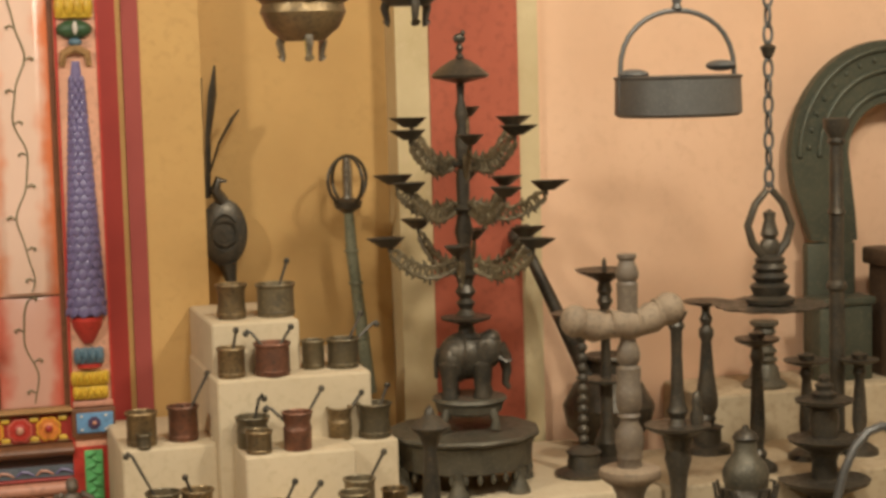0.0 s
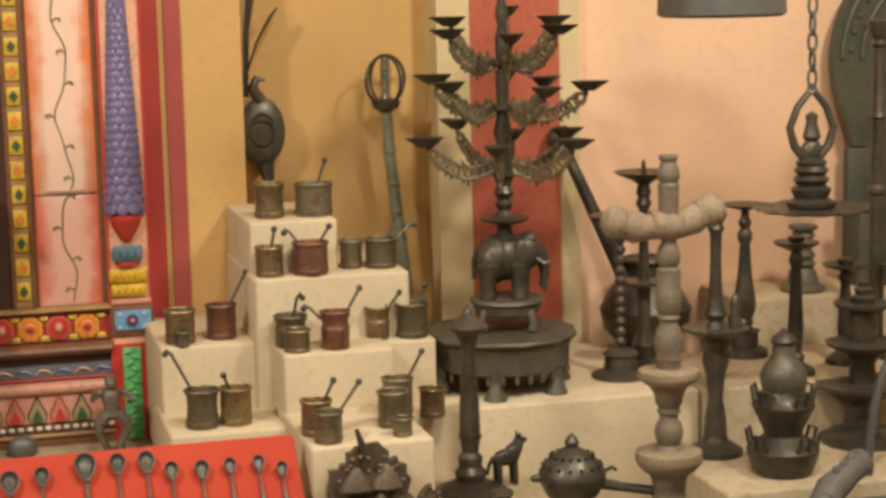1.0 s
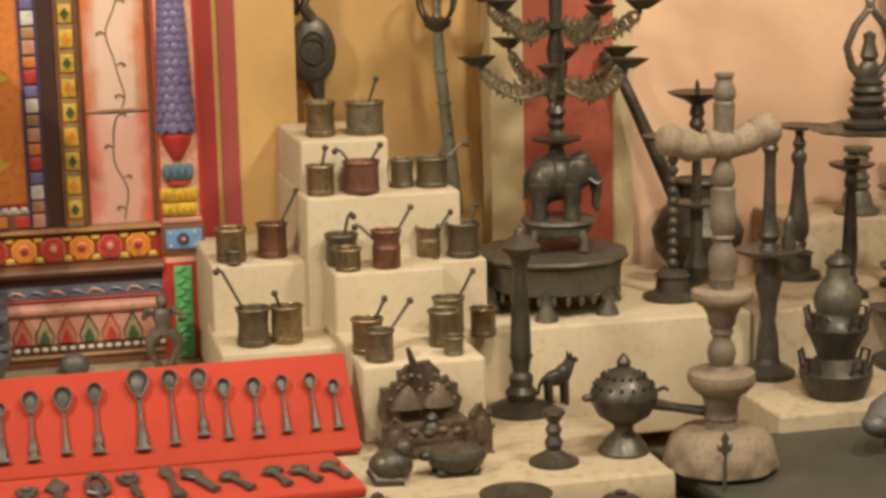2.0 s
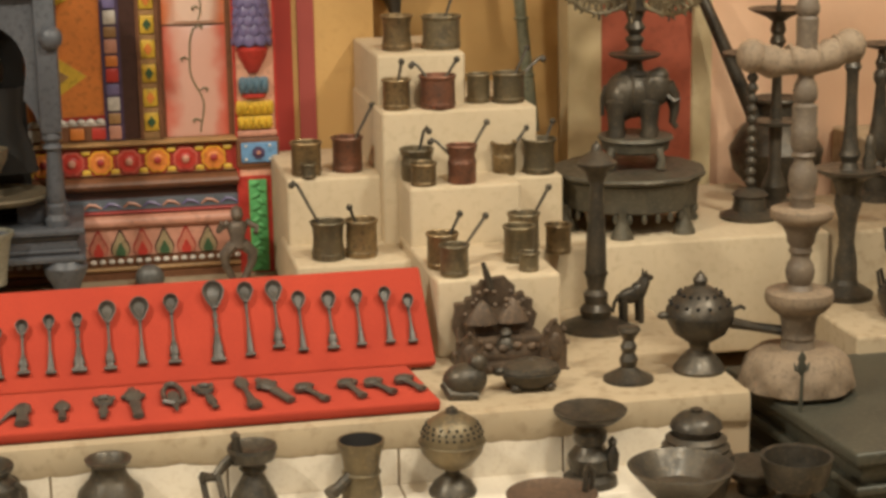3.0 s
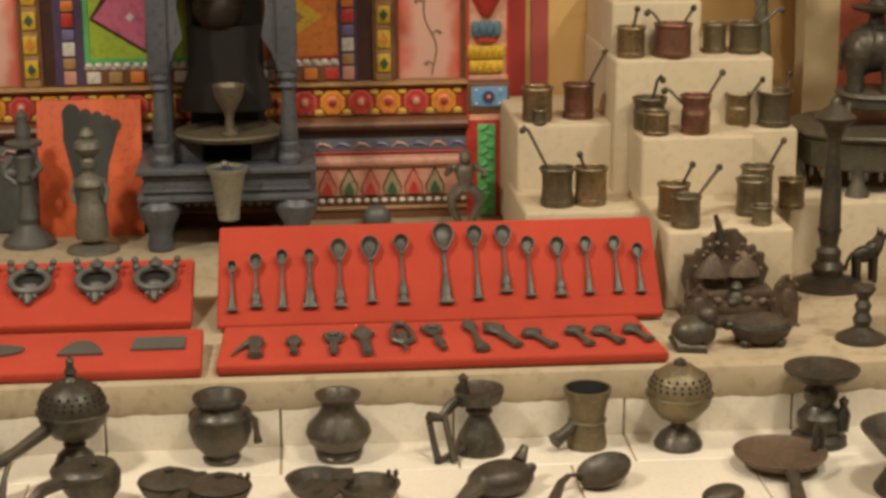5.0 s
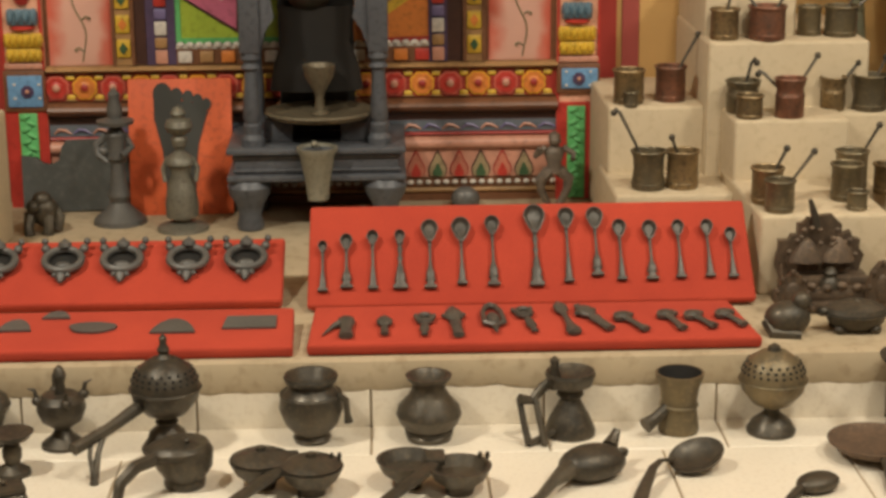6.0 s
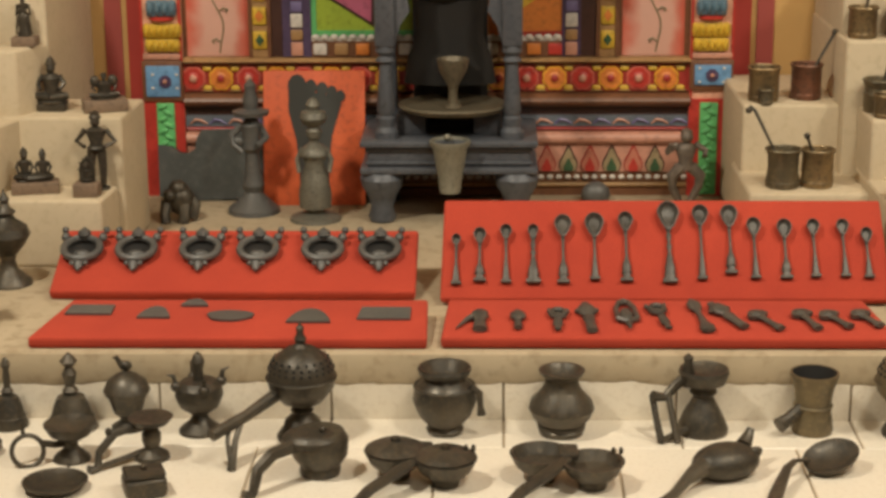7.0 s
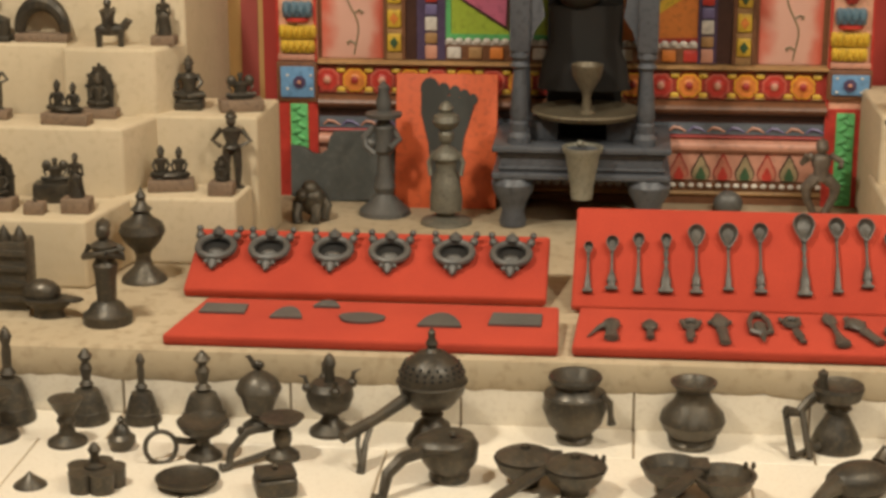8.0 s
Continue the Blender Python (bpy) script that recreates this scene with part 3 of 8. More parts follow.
def plaster_lip(x0, x1, step):
    """Strip of plaster over the riser with an uneven lower edge."""
    rng = random.Random(21)
    b = bmesh.new()
    rows, drop, n = [], 0.0, int((x1 - x0) / step)
    for k in range(n + 1):
        drop = 0.8 * drop + rng.uniform(-0.0028, 0.0028)
        x, zl = x0 + k * (x1 - x0) / n, 0.068 + drop
        rows.append([b.verts.new(c) for c in ((x, 0.004, zl), (x, -0.012, zl), (x, -0.0135, zl + 0.004), (x, -0.0120, 0.108), (x, -0.008, 0.120), (x, 0.004, 0.1245))])
    for r0, r1 in zip(rows, rows[1:]):
        for i in range(6):
            j = (i + 1) % 6
            b.faces.new((r0[i], r1[i], r1[j], r0[j]))
    b.faces.new(rows[0])
    b.faces.new(rows[-1][::-1])
    return b


structure("trim_lip", plaster_lip(-1.6, 2.358, 0.012), TAN, "worn tan plaster lip with a ragged lower edge", "plaster lip")


# ---- red felt boards ----
def board(x0, x1, yf, zf, yb, zb, thick, label, skew=0.0, left=0.0, right=0.0):
    v = Vector((0, yb - yf, zb - zf))
    L = v.length
    v.normalize()
    nrm = Vector((1, 0, 0)).cross(v)
    m = Matrix(((1, v.x, nrm.x, 0), (0, v.y, nrm.y, yf), (0, v.z, nrm.z, zf), (0, 0, 0, 1)))
    ob = thing("display_board", label, "display board", m, "red felt display boards")
    b = bm_box(x0, 0, -thick, x1, L, 0.0, 0.006, seg=3)
    if skew or left or right:
        for w in b.verts:
            w.co.x += (left if w.co.x < (x0 + x1) / 2 else right) * w.co.y / L
            w.co.x += skew * (w.co.y / L) * (w.co.x - (x0 + x1) / 2) / ((x1 - x0) / 2)
    part("felt_face", b, FELT, ob)
    drop = (zb - H1) / max(v.y, 0.2)
    for x in (x0 + 0.08, x1 - 0.08):
        s = bm_box(x - 0.015, 0, 0, x + 0.015, 0.02, 1.0)
        inv = m.inverted()
        for w in s.verts:
            p = Vector((w.co.x, yb - 0.045 + w.co.y, H1 + w.co.z * max(0.004, zb - H1 - thick * v.y - 0.045 * (zb - zf) / (yb - yf) - 0.004)))
            w.co = inv @ p
        part("prop", s, P_BROWN, ob)
    return m


M1 = board(0.966, 1.818, 0.25, 0.142, 0.388, 0.302, 0.020, "sloping red felt board that carries a row of spoons", -0.006)
M2 = board(0.974, 1.778, 0.004, 0.148, 0.175, 0.166, 0.022, "low red felt board that carries small bronze ornaments", -0.010, 0.0, -0.022)
M3 = board(0.212, 0.918, 0.285, 0.146, 0.46, 0.222, 0.022, "sloping red felt board that carries six ring handles")
M4 = board(0.240, 0.950, 0.004, 0.146, 0.18, 0.164, 0.022, "low red felt board that carries flat metal plates", -0.004, 0.042, 0.0)


SPOONM = surface("worn_grey_bronze", (0.098, 0.087, 0.072), (0.066, 0.060, 0.051), (0.125, 0.11, 0.09), 0.42, 0.2, big=40, fine=200, bump=0.3, depth=0.001, vary=0.12)


def spoon(x, v0, v1, bowl, style, m):
    """Old metal spoon lying on a board, bowl upwards along the slope."""
    L = v1 - v0
    ob = thing("spoon", ("dark bronze spoon with a slim flaring handle", "dark bronze spoon with a knobbed turned handle", "dark bronze spoon with a figured handle end")[style], "spoon", m @ pose(x, v0, 0.001), "spoons on the felt board")
    rb = L * bowl * 0.80
    yc = L - rb * 1.15
    b = bmesh.new()
    seg, rings = 20, []
    for j, (t, z) in enumerate(((0.45, 0.0025), (0.75, 0.005), (0.93, 0.010), (1.0, 0.015), (0.90, 0.0152), (0.80, 0.010), (0.55, 0.006))):
        ring = []
        for k in range(seg):
            a = 2 * math.pi * k / seg
            low = max(0.0, -math.sin(a))
            ring.append(b.verts.new((rb * t * math.cos(a) * (1 - 0.25 * low), yc + rb * t * math.sin(a) * (1.15 + 0.55 * low), z)))
        rings.append(ring)
    for r0, r1 in zip(rings, rings[1:]):
        for k in range(seg):
            b.faces.new((r0[k], r0[(k + 1) % seg], r1[(k + 1) % seg], r1[k]))
    b.faces.new(rings[0][::-1])
    b.faces.new(rings[-1])
    part("bowl", b, SPOONM, ob)
    y1 = yc - rb * 1.45
    k = 16
    rr = []
    for i in range(k):
        t = i / (k - 1)
        r = 0.0025 + 0.0050 * max(0.0, 1 - t * 2.0) + 0.0022 * max(0.0, t - 0.8) / 0.2
        if style == 1:
            r += 0.0030 * (0.5 + 0.5 * math.sin(t * 34)) + 0.0024 * (t < 0.4)
        if style == 2 and t < 0.34:
            r = 0.0095 - 0.010 * t + 0.0014 * math.sin(t * 75)
        rr.append(r)
    part("handle", bm_tube([(0, (y1 + 0.006) * i / (k - 1) + 0.002, 0.005 + 0.004 * math.sin(math.pi * i / (k - 1))) for i in range(k)], rr, 8, flat=0.62), SPOONM, ob)
    w = (0.0098, 0.0140, 0.0120)[style]
    part("end_block", bm_box(-w, -0.001, 0.001, w, 0.0085 if style == 1 else 0.006, 0.011, 0.0022), SPOONM, ob)
    if style:
        part("end_collar", bm_ball((0, 0.017, 0.006), (w * 0.86, 0.006, 0.006), None, 10, 6), SPOONM, ob)


SPOONS = ((0.996, 0.029, 0.131, 0.11, 0), (1.041, 0.035, 0.145, 0.14, 2), (1.091, 0.032, 0.152, 0.12, 0), (1.143, 0.032, 0.152, 0.11, 1), (1.200, 0.032, 0.173, 0.15, 2),
          (1.260, 0.039, 0.177, 0.17, 0), (1.320, 0.036, 0.179, 0.13, 2), (1.402, 0.033, 0.201, 0.16, 1), (1.463, 0.040, 0.194, 0.13, 0), (1.518, 0.052, 0.194, 0.15, 2),
          (1.564, 0.042, 0.167, 0.14, 0), (1.622, 0.042, 0.164, 0.15, 2), (1.677, 0.045, 0.164, 0.13, 0), (1.733, 0.046, 0.164, 0.13, 0), (1.777, 0.044, 0.146, 0.14, 0))
for sx, v0, v1, bowl, style in SPOONS:
    spoon(sx, v0, v1, bowl, style, M1)


def ornament(x, v0, v1, style, lean, m):
    """Small cast ornament lying on a board, in one of six shapes."""
    L = v1 - v0
    word = ("jug-shaped with a long spout", "leaf-shaped on a short stem", "ring-headed on a stem", "round-headed on a broad stem", "twin-loop shaped with a point", "knob-ended with a fan", "shell-headed on a leaning stem")[style]
    ob = thing("ornament", f"small grey bronze ornament {word}", "ornament", m @ pose(x, v0, 0.001, 0, 0, lean) @ Matrix.Diagonal((0.84, 1, 1, 1)), "small ornaments on the felt board")
    lay = pose(0, 0, 0.007, -90) @ Matrix.Diagonal((1, 0.45, 1, 1))

    def turned(nm, prof):
        part(nm, bm_lathe(prof, 16, at=lay), SPOONM, ob)
    if style == 0:
        turned("body", [(0.0, 0.0), (0.016, 0.0), (0.014, L * 0.15), (0.012, L * 0.4), (0.019, L * 0.55), (0.018, L * 0.72), (0.010, L * 0.82), (0.0, L * 0.84)])
        part("spout", bm_tube([(-0.008, L * 0.62, 0.007), (-0.028, L * 0.45, 0.006), (-0.050, L * 0.12, 0.003)], [0.008, 0.005, 0.0015], 7), SPOONM, ob)
    elif style == 1:
        turned("stem", [(0.0, 0.0), (0.009, 0.0), (0.008, L * 0.35), (0.006, L * 0.45)])
        turned("leaf", [(0.004, L * 0.40), (0.017, L * 0.52), (0.018, L * 0.66), (0.010, L * 0.82), (0.0, L * 0.98)])
    elif style == 2:
        turned("stem", [(0.0, 0.0), (0.008, 0.003), (0.006, L * 0.12), (0.011, L * 0.2), (0.009, L * 0.42)])
        part("ring_head", bm_ring((0, L * 0.66, 0.007), 0.0155, 0.0062, 18, 7), SPOONM, ob)
        part("boss", bm_ball((0, L * 0.66, 0.004), (0.011, 0.011, 0.004), None, 10, 6), SPOONM, ob)
        for s in (-1, 1):
            part("lug", bm_ball((s * 0.020, L * 0.78, 0.006), (0.005, 0.007, 0.005), None, 8, 5), SPOONM, ob)
    elif style == 3:
        turned("stem", [(0.0, 0.0), (0.012, 0.0), (0.011, L * 0.3), (0.014, L * 0.45), (0.009, L * 0.52)])
        turned("head", [(0.006, L * 0.50), (0.018, L * 0.60), (0.021, L * 0.72), (0.017, L * 0.84), (0.008, L * 0.90), (0.009, L * 0.97), (0.0, L)])
        for s in (-1, 1):
            part("lug", bm_ball((s * 0.021, L * 0.72, 0.006), (0.006, 0.005, 0.005), None, 8, 5), SPOONM, ob)
    elif style == 4:
        turned("point", [(0.0, 0.0), (0.004, L * 0.10), (0.008, L * 0.22), (0.005, L * 0.30)])
        for s in (-1, 1):
            part("loop", bm_tube([(0, L * 0.28, 0.006), (s * 0.021, L * 0.36, 0.007), (s * 0.020, L * 0.70, 0.007), (s * 0.010, L * 0.92, 0.006), (0, L * 0.95, 0.006)], [0.005, 0.006, 0.006, 0.006, 0.007], 7), SPOONM, ob)
        part("boss", bm_ball((0, L * 0.55, 0.006), (0.014, L * 0.18, 0.005), None, 10, 6), SPOONM, ob)
    elif style == 6:
        pts = [(0.024 * math.cos(math.pi * q / 10), L * 0.56 + 0.022 * math.sin(math.pi * q / 10)) for q in range(11)] + [(-0.012, L * 0.50), (0.012, L * 0.50)]
        plate = bm_plate(pts, 0.007, at=Matrix.Translation((0, 0, 0.010)) @ Matrix.Rotation(radians(-90), 4, "X"))
        part("shell", plate, SPOONM, ob)
        part("shell_boss", bm_ball((0, L * 0.62, 0.010), (0.015, 0.013, 0.004), None, 12, 6), SPOONM, ob)
        turned("stem", [(0.0, 0.0), (0.011, 0.0), (0.012, L * 0.08), (0.0085, L * 0.16), (0.0075, L * 0.40), (0.011, L * 0.52)])
    else:
        turned("fan", [(0.0, 0.0), (0.015, 0.002), (0.017, L * 0.10), (0.009, L * 0.26), (0.006, L * 0.5), (0.008, L * 0.62)])
        turned("knob", [(0.006, L * 0.60), (0.015, L * 0.70), (0.016, L * 0.82), (0.008, L * 0.92), (0.0, L)])


for i, (ox, v0, v1) in enumerate(((1.043, 0.020, 0.118), (1.111, 0.026, 0.112), (1.181, 0.018, 0.126), (1.242, 0.014, 0.138), (1.310, 0.019, 0.150), (1.378, 0.024, 0.155), (1.447, 0.015, 0.160), (1.512, 0.032, 0.150), (1.575, 0.025, 0.140), (1.641, 0.026, 0.138), (1.698, 0.033, 0.133), (1.752, 0.038, 0.133))):
    ornament(ox, v0, v1, (0, 1, 2, 3, 4, 2, 5, 3, 6, 6, 6, 6)[i], (0, 0, -2, 4, 3, 10, 8, 26, 30, 18, 30, 28)[i], M2)


def ring_handle():
    ob = thing("ring_handle", "grey iron ring handle with knobs and a pointed drop", "ring handle", None, "ring handles on the felt board")
    part("ring", bm_ring((0, 0, 0.016), 0.0355, 0.0075, 28, 8, None, None, 0.92), IRON, ob)
    part("dish", bm_lathe([(0.0, 0.001), (0.020, 0.002), (0.030, 0.008), (0.034, 0.014)], 24), DARK, ob, "hollow dark dish")
    part("bulb", bm_ball((0, -0.008, 0.008), (0.017, 0.010, 0.007)), IRON, ob)
    part("cap", bm_lathe([(0.0, 0.0), (0.014, 0.002), (0.013, 0.010), (0.006, 0.015), (0.0, 0.020)], 16, at=pose(0, 0.034, 0.018, -35)), IRON, ob)
    for s in (-1, 1):
        part("knob", bm_ball((s * 0.037, 0.032, 0.018), (0.009, 0.011, 0.009), None, 10, 7), IRON, ob)
        part("knob", bm_ball((s * 0.041, 0.052, 0.020), (0.007, 0.008, 0.007), None, 10, 7), IRON, ob)
        part("bead", bm_ball((s * 0.013, -0.041, 0.012), (0.006, 0.006, 0.005), None, 8, 6), IRON, ob)
    b = bm_lathe([(0.0, 0.0), (0.011, 0.003), (0.009, 0.010), (0.004, 0.018), (0.0, 0.024)], 12, at=pose(0, -0.040, 0.010, 90))
    part("drop", b, IRON, ob)
    return ob


rh = ring_handle()
for i, (hx, hv) in enumerate(((0.259, 0.112), (0.366, 0.112), (0.493, 0.112), (0.606, 0.112), (0.733, 0.112), (0.845, 0.112))):
    if i == 0:
        rh.matrix_basis = M3 @ pose(hx, hv, 0.0)
    else:
        copy_thing(rh, M3 @ pose(hx, hv, 0.0))

PLATES = ((0.329, 0.118, 2, 0.085, 0.040), (0.451, 0.108, 1, 0.060, 0.05), (0.518, 0.152, 1, 0.050, 0.03), (0.589, 0.092, 0, 0.085, 0.045), (0.734, 0.094, 1, 0.080, 0.06), (0.869, 0.104, 2, 0.096, 0.052))
for px, pv, kind, w, h in PLATES:
    if kind == 2:
        pts = [(-w / 2, -h / 2), (w / 2, -h / 2), (w / 2, h / 2), (-w / 2 + 0.006, h / 2)]
    elif kind == 1:
        pts = [(w / 2 * math.cos(a * math.pi / 10), -h / 2 + h * math.sin(a * math.pi / 10) ** 1.5) for a in range(11)]
    else:
        pts = [(w / 2 * math.cos(a * math.pi / 10) * (1 + 0.1 * math.sin(a)), h / 2 * math.sin(a * math.pi / 10)) for a in range(20)]
    b = bm_plate(pts, 0.004, at=Matrix.Rotation(radians(-90), 4, "X"))
    for v in b.verts:
        v.co.z = abs(v.co.z)
    ob = part("metal_plate", b, IRON)
    ob.matrix_basis = M4 @ pose(px, pv, 0.001)
    tagged(ob, ("oval flat grey metal plate on red felt", "peaked flat grey metal plate on red felt", "oblong flat grey metal plate on red felt")[kind], "metal plate", "flat plates on the felt board")

# ---- shrine lamp stand ----
shrine = thing("shrine", "slate grey wooden shrine with turned posts and a brass dish", "shrine", pose(0.969, 0.99, H1))
part("plinth", bm_box(-0.180, -0.118, 0.118, 0.180, 0.118, 0.182, 0.004), WOOD_GREY, shrine)
for z in (0.138, 0.168):
    part("plinth_bead", bm_box(-0.184, -0.123, z - 0.004, 0.184, 0.123, z + 0.004, 0.003), WOOD_GREY, shrine)
for z in (0.122, 0.182):
    part("plinth_moulding", bm_box(-0.196, -0.134, z - 0.007, 0.196, 0.134, z + 0.007, 0.004), WOOD_GREY, shrine)
for sx in (-1, 1):
    for sy in (-1, 1):
        part("leg", bm_lathe([(0.0, 0.0), (0.028, 0.002), (0.031, 0.012), (0.025, 0.034), (0.031, 0.058), (0.045, 0.082), (0.049, 0.100), (0.041, 0.115)], 20, at=Matrix.Translation((sx * 0.150, sy * 0.095, 0))), WOOD_GREY, shrine)
    post = part("post", bm_lathe([(0.026, 0.189), (0.026, 0.205), (0.018, 0.215), (0.020, 0.235), (0.015, 0.24), (0.020, 0.25), (0.017, 0.30), (0.013, 0.355), (0.022, 0.362), (0.014, 0.372), (0.022, 0.382), (0.020, 0.395)], 20, at=Matrix.Translation((sx * 0.139, -0.09, 0))), WOOD_GREY, shrine, "slate grey turned post")
    part("post_block", bm_box(sx * 0.139 - 0.022, -0.112, 0.395, sx * 0.139 + 0.022, -0.068, 0.70, 0.004), WOOD_GREY, shrine)
    part("post", bm_lathe([(0.026, 0.189), (0.018, 0.215), (0.017, 0.30), (0.013, 0.355), (0.020, 0.395)], 16, at=Matrix.Translation((sx * 0.139, 0.09, 0))), WOOD_GREY, shrine)
    part("post_block", bm_box(sx * 0.139 - 0.022, 0.068, 0.395, sx * 0.139 + 0.022, 0.112, 0.70, 0.004), WOOD_GREY, shrine)
    part("finial", bm_ball((sx * 0.150, -0.118, 0.600), (0.026, 0.022, 0.026)), WOOD_GREY, shrine)
    # arched side board of the opening
    pts = [(sx * 0.117, 0.40), (sx * 0.117, 0.70), (0.0, 0.70), (0.0, 0.635)]
    for k in range(1, 9):
        a = math.pi / 2 * (1 - k / 8)
        pts.append((sx * 0.095 * math.cos(a), 0.535 + 0.10 * math.sin(a)))
    pts += [(sx * 0.085, 0.47), (sx * 0.105, 0.44)]
    b = bm_plate(pts if sx > 0 else pts[::-1], 0.014)
    bmesh.ops.translate(b, verts=b.verts, vec=(0, -0.100, 0))
    part("arch_board", b, WOOD_GREY, shrine, "slate grey arched board")
part("roof", bm_box(-0.20, -0.135, 0.70, 0.20, 0.13, 0.72, 0.004), WOOD_GREY, shrine)
# board and hood take the shrine's inner darkness as their colour
part("back_board", bm_box(-0.085, 0.070, 0.186, 0.085, 0.082, 0.70), DARK, shrine, "shade-black back board")
part("hood", bm_lathe([(0.105, 0.290), (0.095, 0.35), (0.075, 0.40), (0.078, 0.44), (0.085, 0.48)], 24, at=Matrix.Translation((0, 0.03, 0)), squash=0.35), DARK, shrine, "shade-black hood")
# faded red-green ball, its colours lowered to hold the shade under the arch
ballp = part("painted_ball", bm_ball((-0.012, 0.02, 0.520), (0.056, 0.045, 0.052), None, 20, 14), surface("faded_shaded_ball_paint", (0.026, 0.010, 0.007), (0.016, 0.016, 0.008), (0.014, 0.010, 0.007), 0.5, big=18), shrine, "faded painted ball darkened for the shrine shade")
OLD = surface("dull_pale_brass", (0.19, 0.155, 0.10), (0.14, 0.115, 0.075), (0.10, 0.082, 0.055), 0.5, 0.4, big=20, fine=120, bump=0.2)
dish = part("dish", bm_lathe([(0.0, 0.268), (0.06, 0.266), (0.115, 0.272), (0.124, 0.282), (0.120, 0.286), (0.10, 0.280), (0.04, 0.274), (0.0, 0.275)], 36, at=Matrix.Translation((0.008, -0.045, -0.027)), squash=0.9), OLD, shrine, "shallow dull brass dish")
part("goblet", bm_lathe([(0.0, 0.274), (0.022, 0.276), (0.012, 0.284), (0.009, 0.31), (0.012, 0.325), (0.032, 0.36), (0.036, 0.385), (0.033, 0.385), (0.010, 0.335), (0.0, 0.33)], 20, at=Matrix.Translation((0.008, -0.045, -0.027))), OLD, dish, "dull brass goblet lamp")
for sx in (-1, 1):
    part("dish_block", bm_box(sx * 0.085 - 0.032, -0.06, 0.189, sx * 0.085 + 0.032, 0.05, 0.236, 0.004), WOOD_GREY, shrine)
CUPM = surface("pale_grey_brass", (0.33, 0.31, 0.24), (0.25, 0.235, 0.18), (0.18, 0.165, 0.125), 0.5, 0.3, big=20, fine=120, bump=0.2)
spout = thing("hanging_cup", "dull pale brass tapering cup hung before the shrine", "cup", pose(0.972, 0.842, 0.206))
part("body", bm_lathe([(0.0, 0.0), (0.023, 0.0), (0.026, 0.03), (0.038, 0.098), (0.045, 0.108), (0.045, 0.116), (0.040, 0.116), (0.034, 0.09), (0.020, 0.01), (0.0, 0.008)], 28), CUPM, spout)
part("knob", bm_ball((-0.006, 0, 0.122), (0.008, 0.008, 0.008), None, 10, 7), CUPM, spout)
part("hook", bm_tube([(0, 0.03, 0.105), (0, 0.03, 0.118), (0, 0.012, 0.1185)], 0.004, 6), CUPM, spout)

# ---- brass measuring pots on the steps ----
def pot(x, y, z, w, h, mat, style, ladles=(), metal="brass"):
    """Straight-sided metal pot with a rim; ladles are (turn, lean, length, hook)."""
    r = w / 2
    word = {0: "straight-sided", 1: "waisted", 2: "banded"}[style]
    ob = thing("pot", f"small {word} aged {metal} pot on a step" + (" with a ladle" if ladles else ""), "pot", pose(x, y, z), "metal pots on the steps")
    if style == 1:
        prof = [(0.0, 0.002), (r * 0.9, 0.0), (r * 0.97, 0.004), (r * 0.95, h * 0.15), (r * 0.86, h * 0.55), (r * 0.90, h * 0.85), (r, h * 0.96), (r * 1.02, h), (r * 0.95, h), (r * 0.84, h * 0.8), (r * 0.8, h * 0.2), (0.0, h * 0.12)]
    elif style == 2:
        prof = [(0.0, 0.002), (r * 0.9, 0.0), (r * 0.95, 0.004), (r * 0.95, h * 0.5), (r * 0.98, h * 0.56), (r * 0.9, h * 0.62), (r * 0.88, h * 0.78), (r * 0.98, h * 0.86), (r * 1.0, h), (r * 0.93, h), (r * 0.85, h * 0.8), (r * 0.84, h * 0.2), (0.0, h * 0.12)]
    else:
        prof = [(0.0, 0.002), (r * 0.93, 0.0), (r * 0.98, 0.005), (r * 0.96, h * 0.2), (r * 0.95, h * 0.9), (r * 1.02, h * 0.95), (r * 1.03, h), (r * 0.95, h), (r * 0.88, h * 0.85), (r * 0.88, h * 0.2), (0.0, h * 0.12)]
    part("body", bm_lathe(prof, 28), mat, ob)
    part("rim", bm_ring((0, 0, h), r * 0.99, 0.0028, 28, 6), mat, ob)
    part("band", bm_ring((0, 0, h * (0.6 if style == 2 else 0.16)), r * (0.92 if style == 2 else 0.965), 0.0016, 28, 6), mat, ob)
    for turn, lean, length, hook in ladles:
        a = radians(turn)
        d = Vector((math.cos(a) * math.sin(radians(lean)), math.sin(a) * math.sin(radians(lean)), math.cos(radians(lean))))
        p0 = Vector((-d.x, -d.y, 0)) * r * 0.5 + Vector((0, 0, h * 0.3))
        p1 = p0 + d * length
        pts = [p0, p0 + d * length * 0.5, p1]
        rad = [0.0030, 0.0030, 0.0036]
        if hook:
            pts += [p1 + d * 0.010 + Vector((math.cos(a), math.sin(a), 0)) * 0.006, p1 + Vector((math.cos(a), math.sin(a), 0)) * 0.014]
            rad += [0.0038, 0.0036]
        ld = part("ladle", bm_tube(pts, rad, 6), BRONZE, ob, "thin dark ladle handle")
        part("ladle_end", bm_ball(pts[-1], (0.0072, 0.0055, 0.0075), None, 8, 6), BRONZE, ld)
    return ob


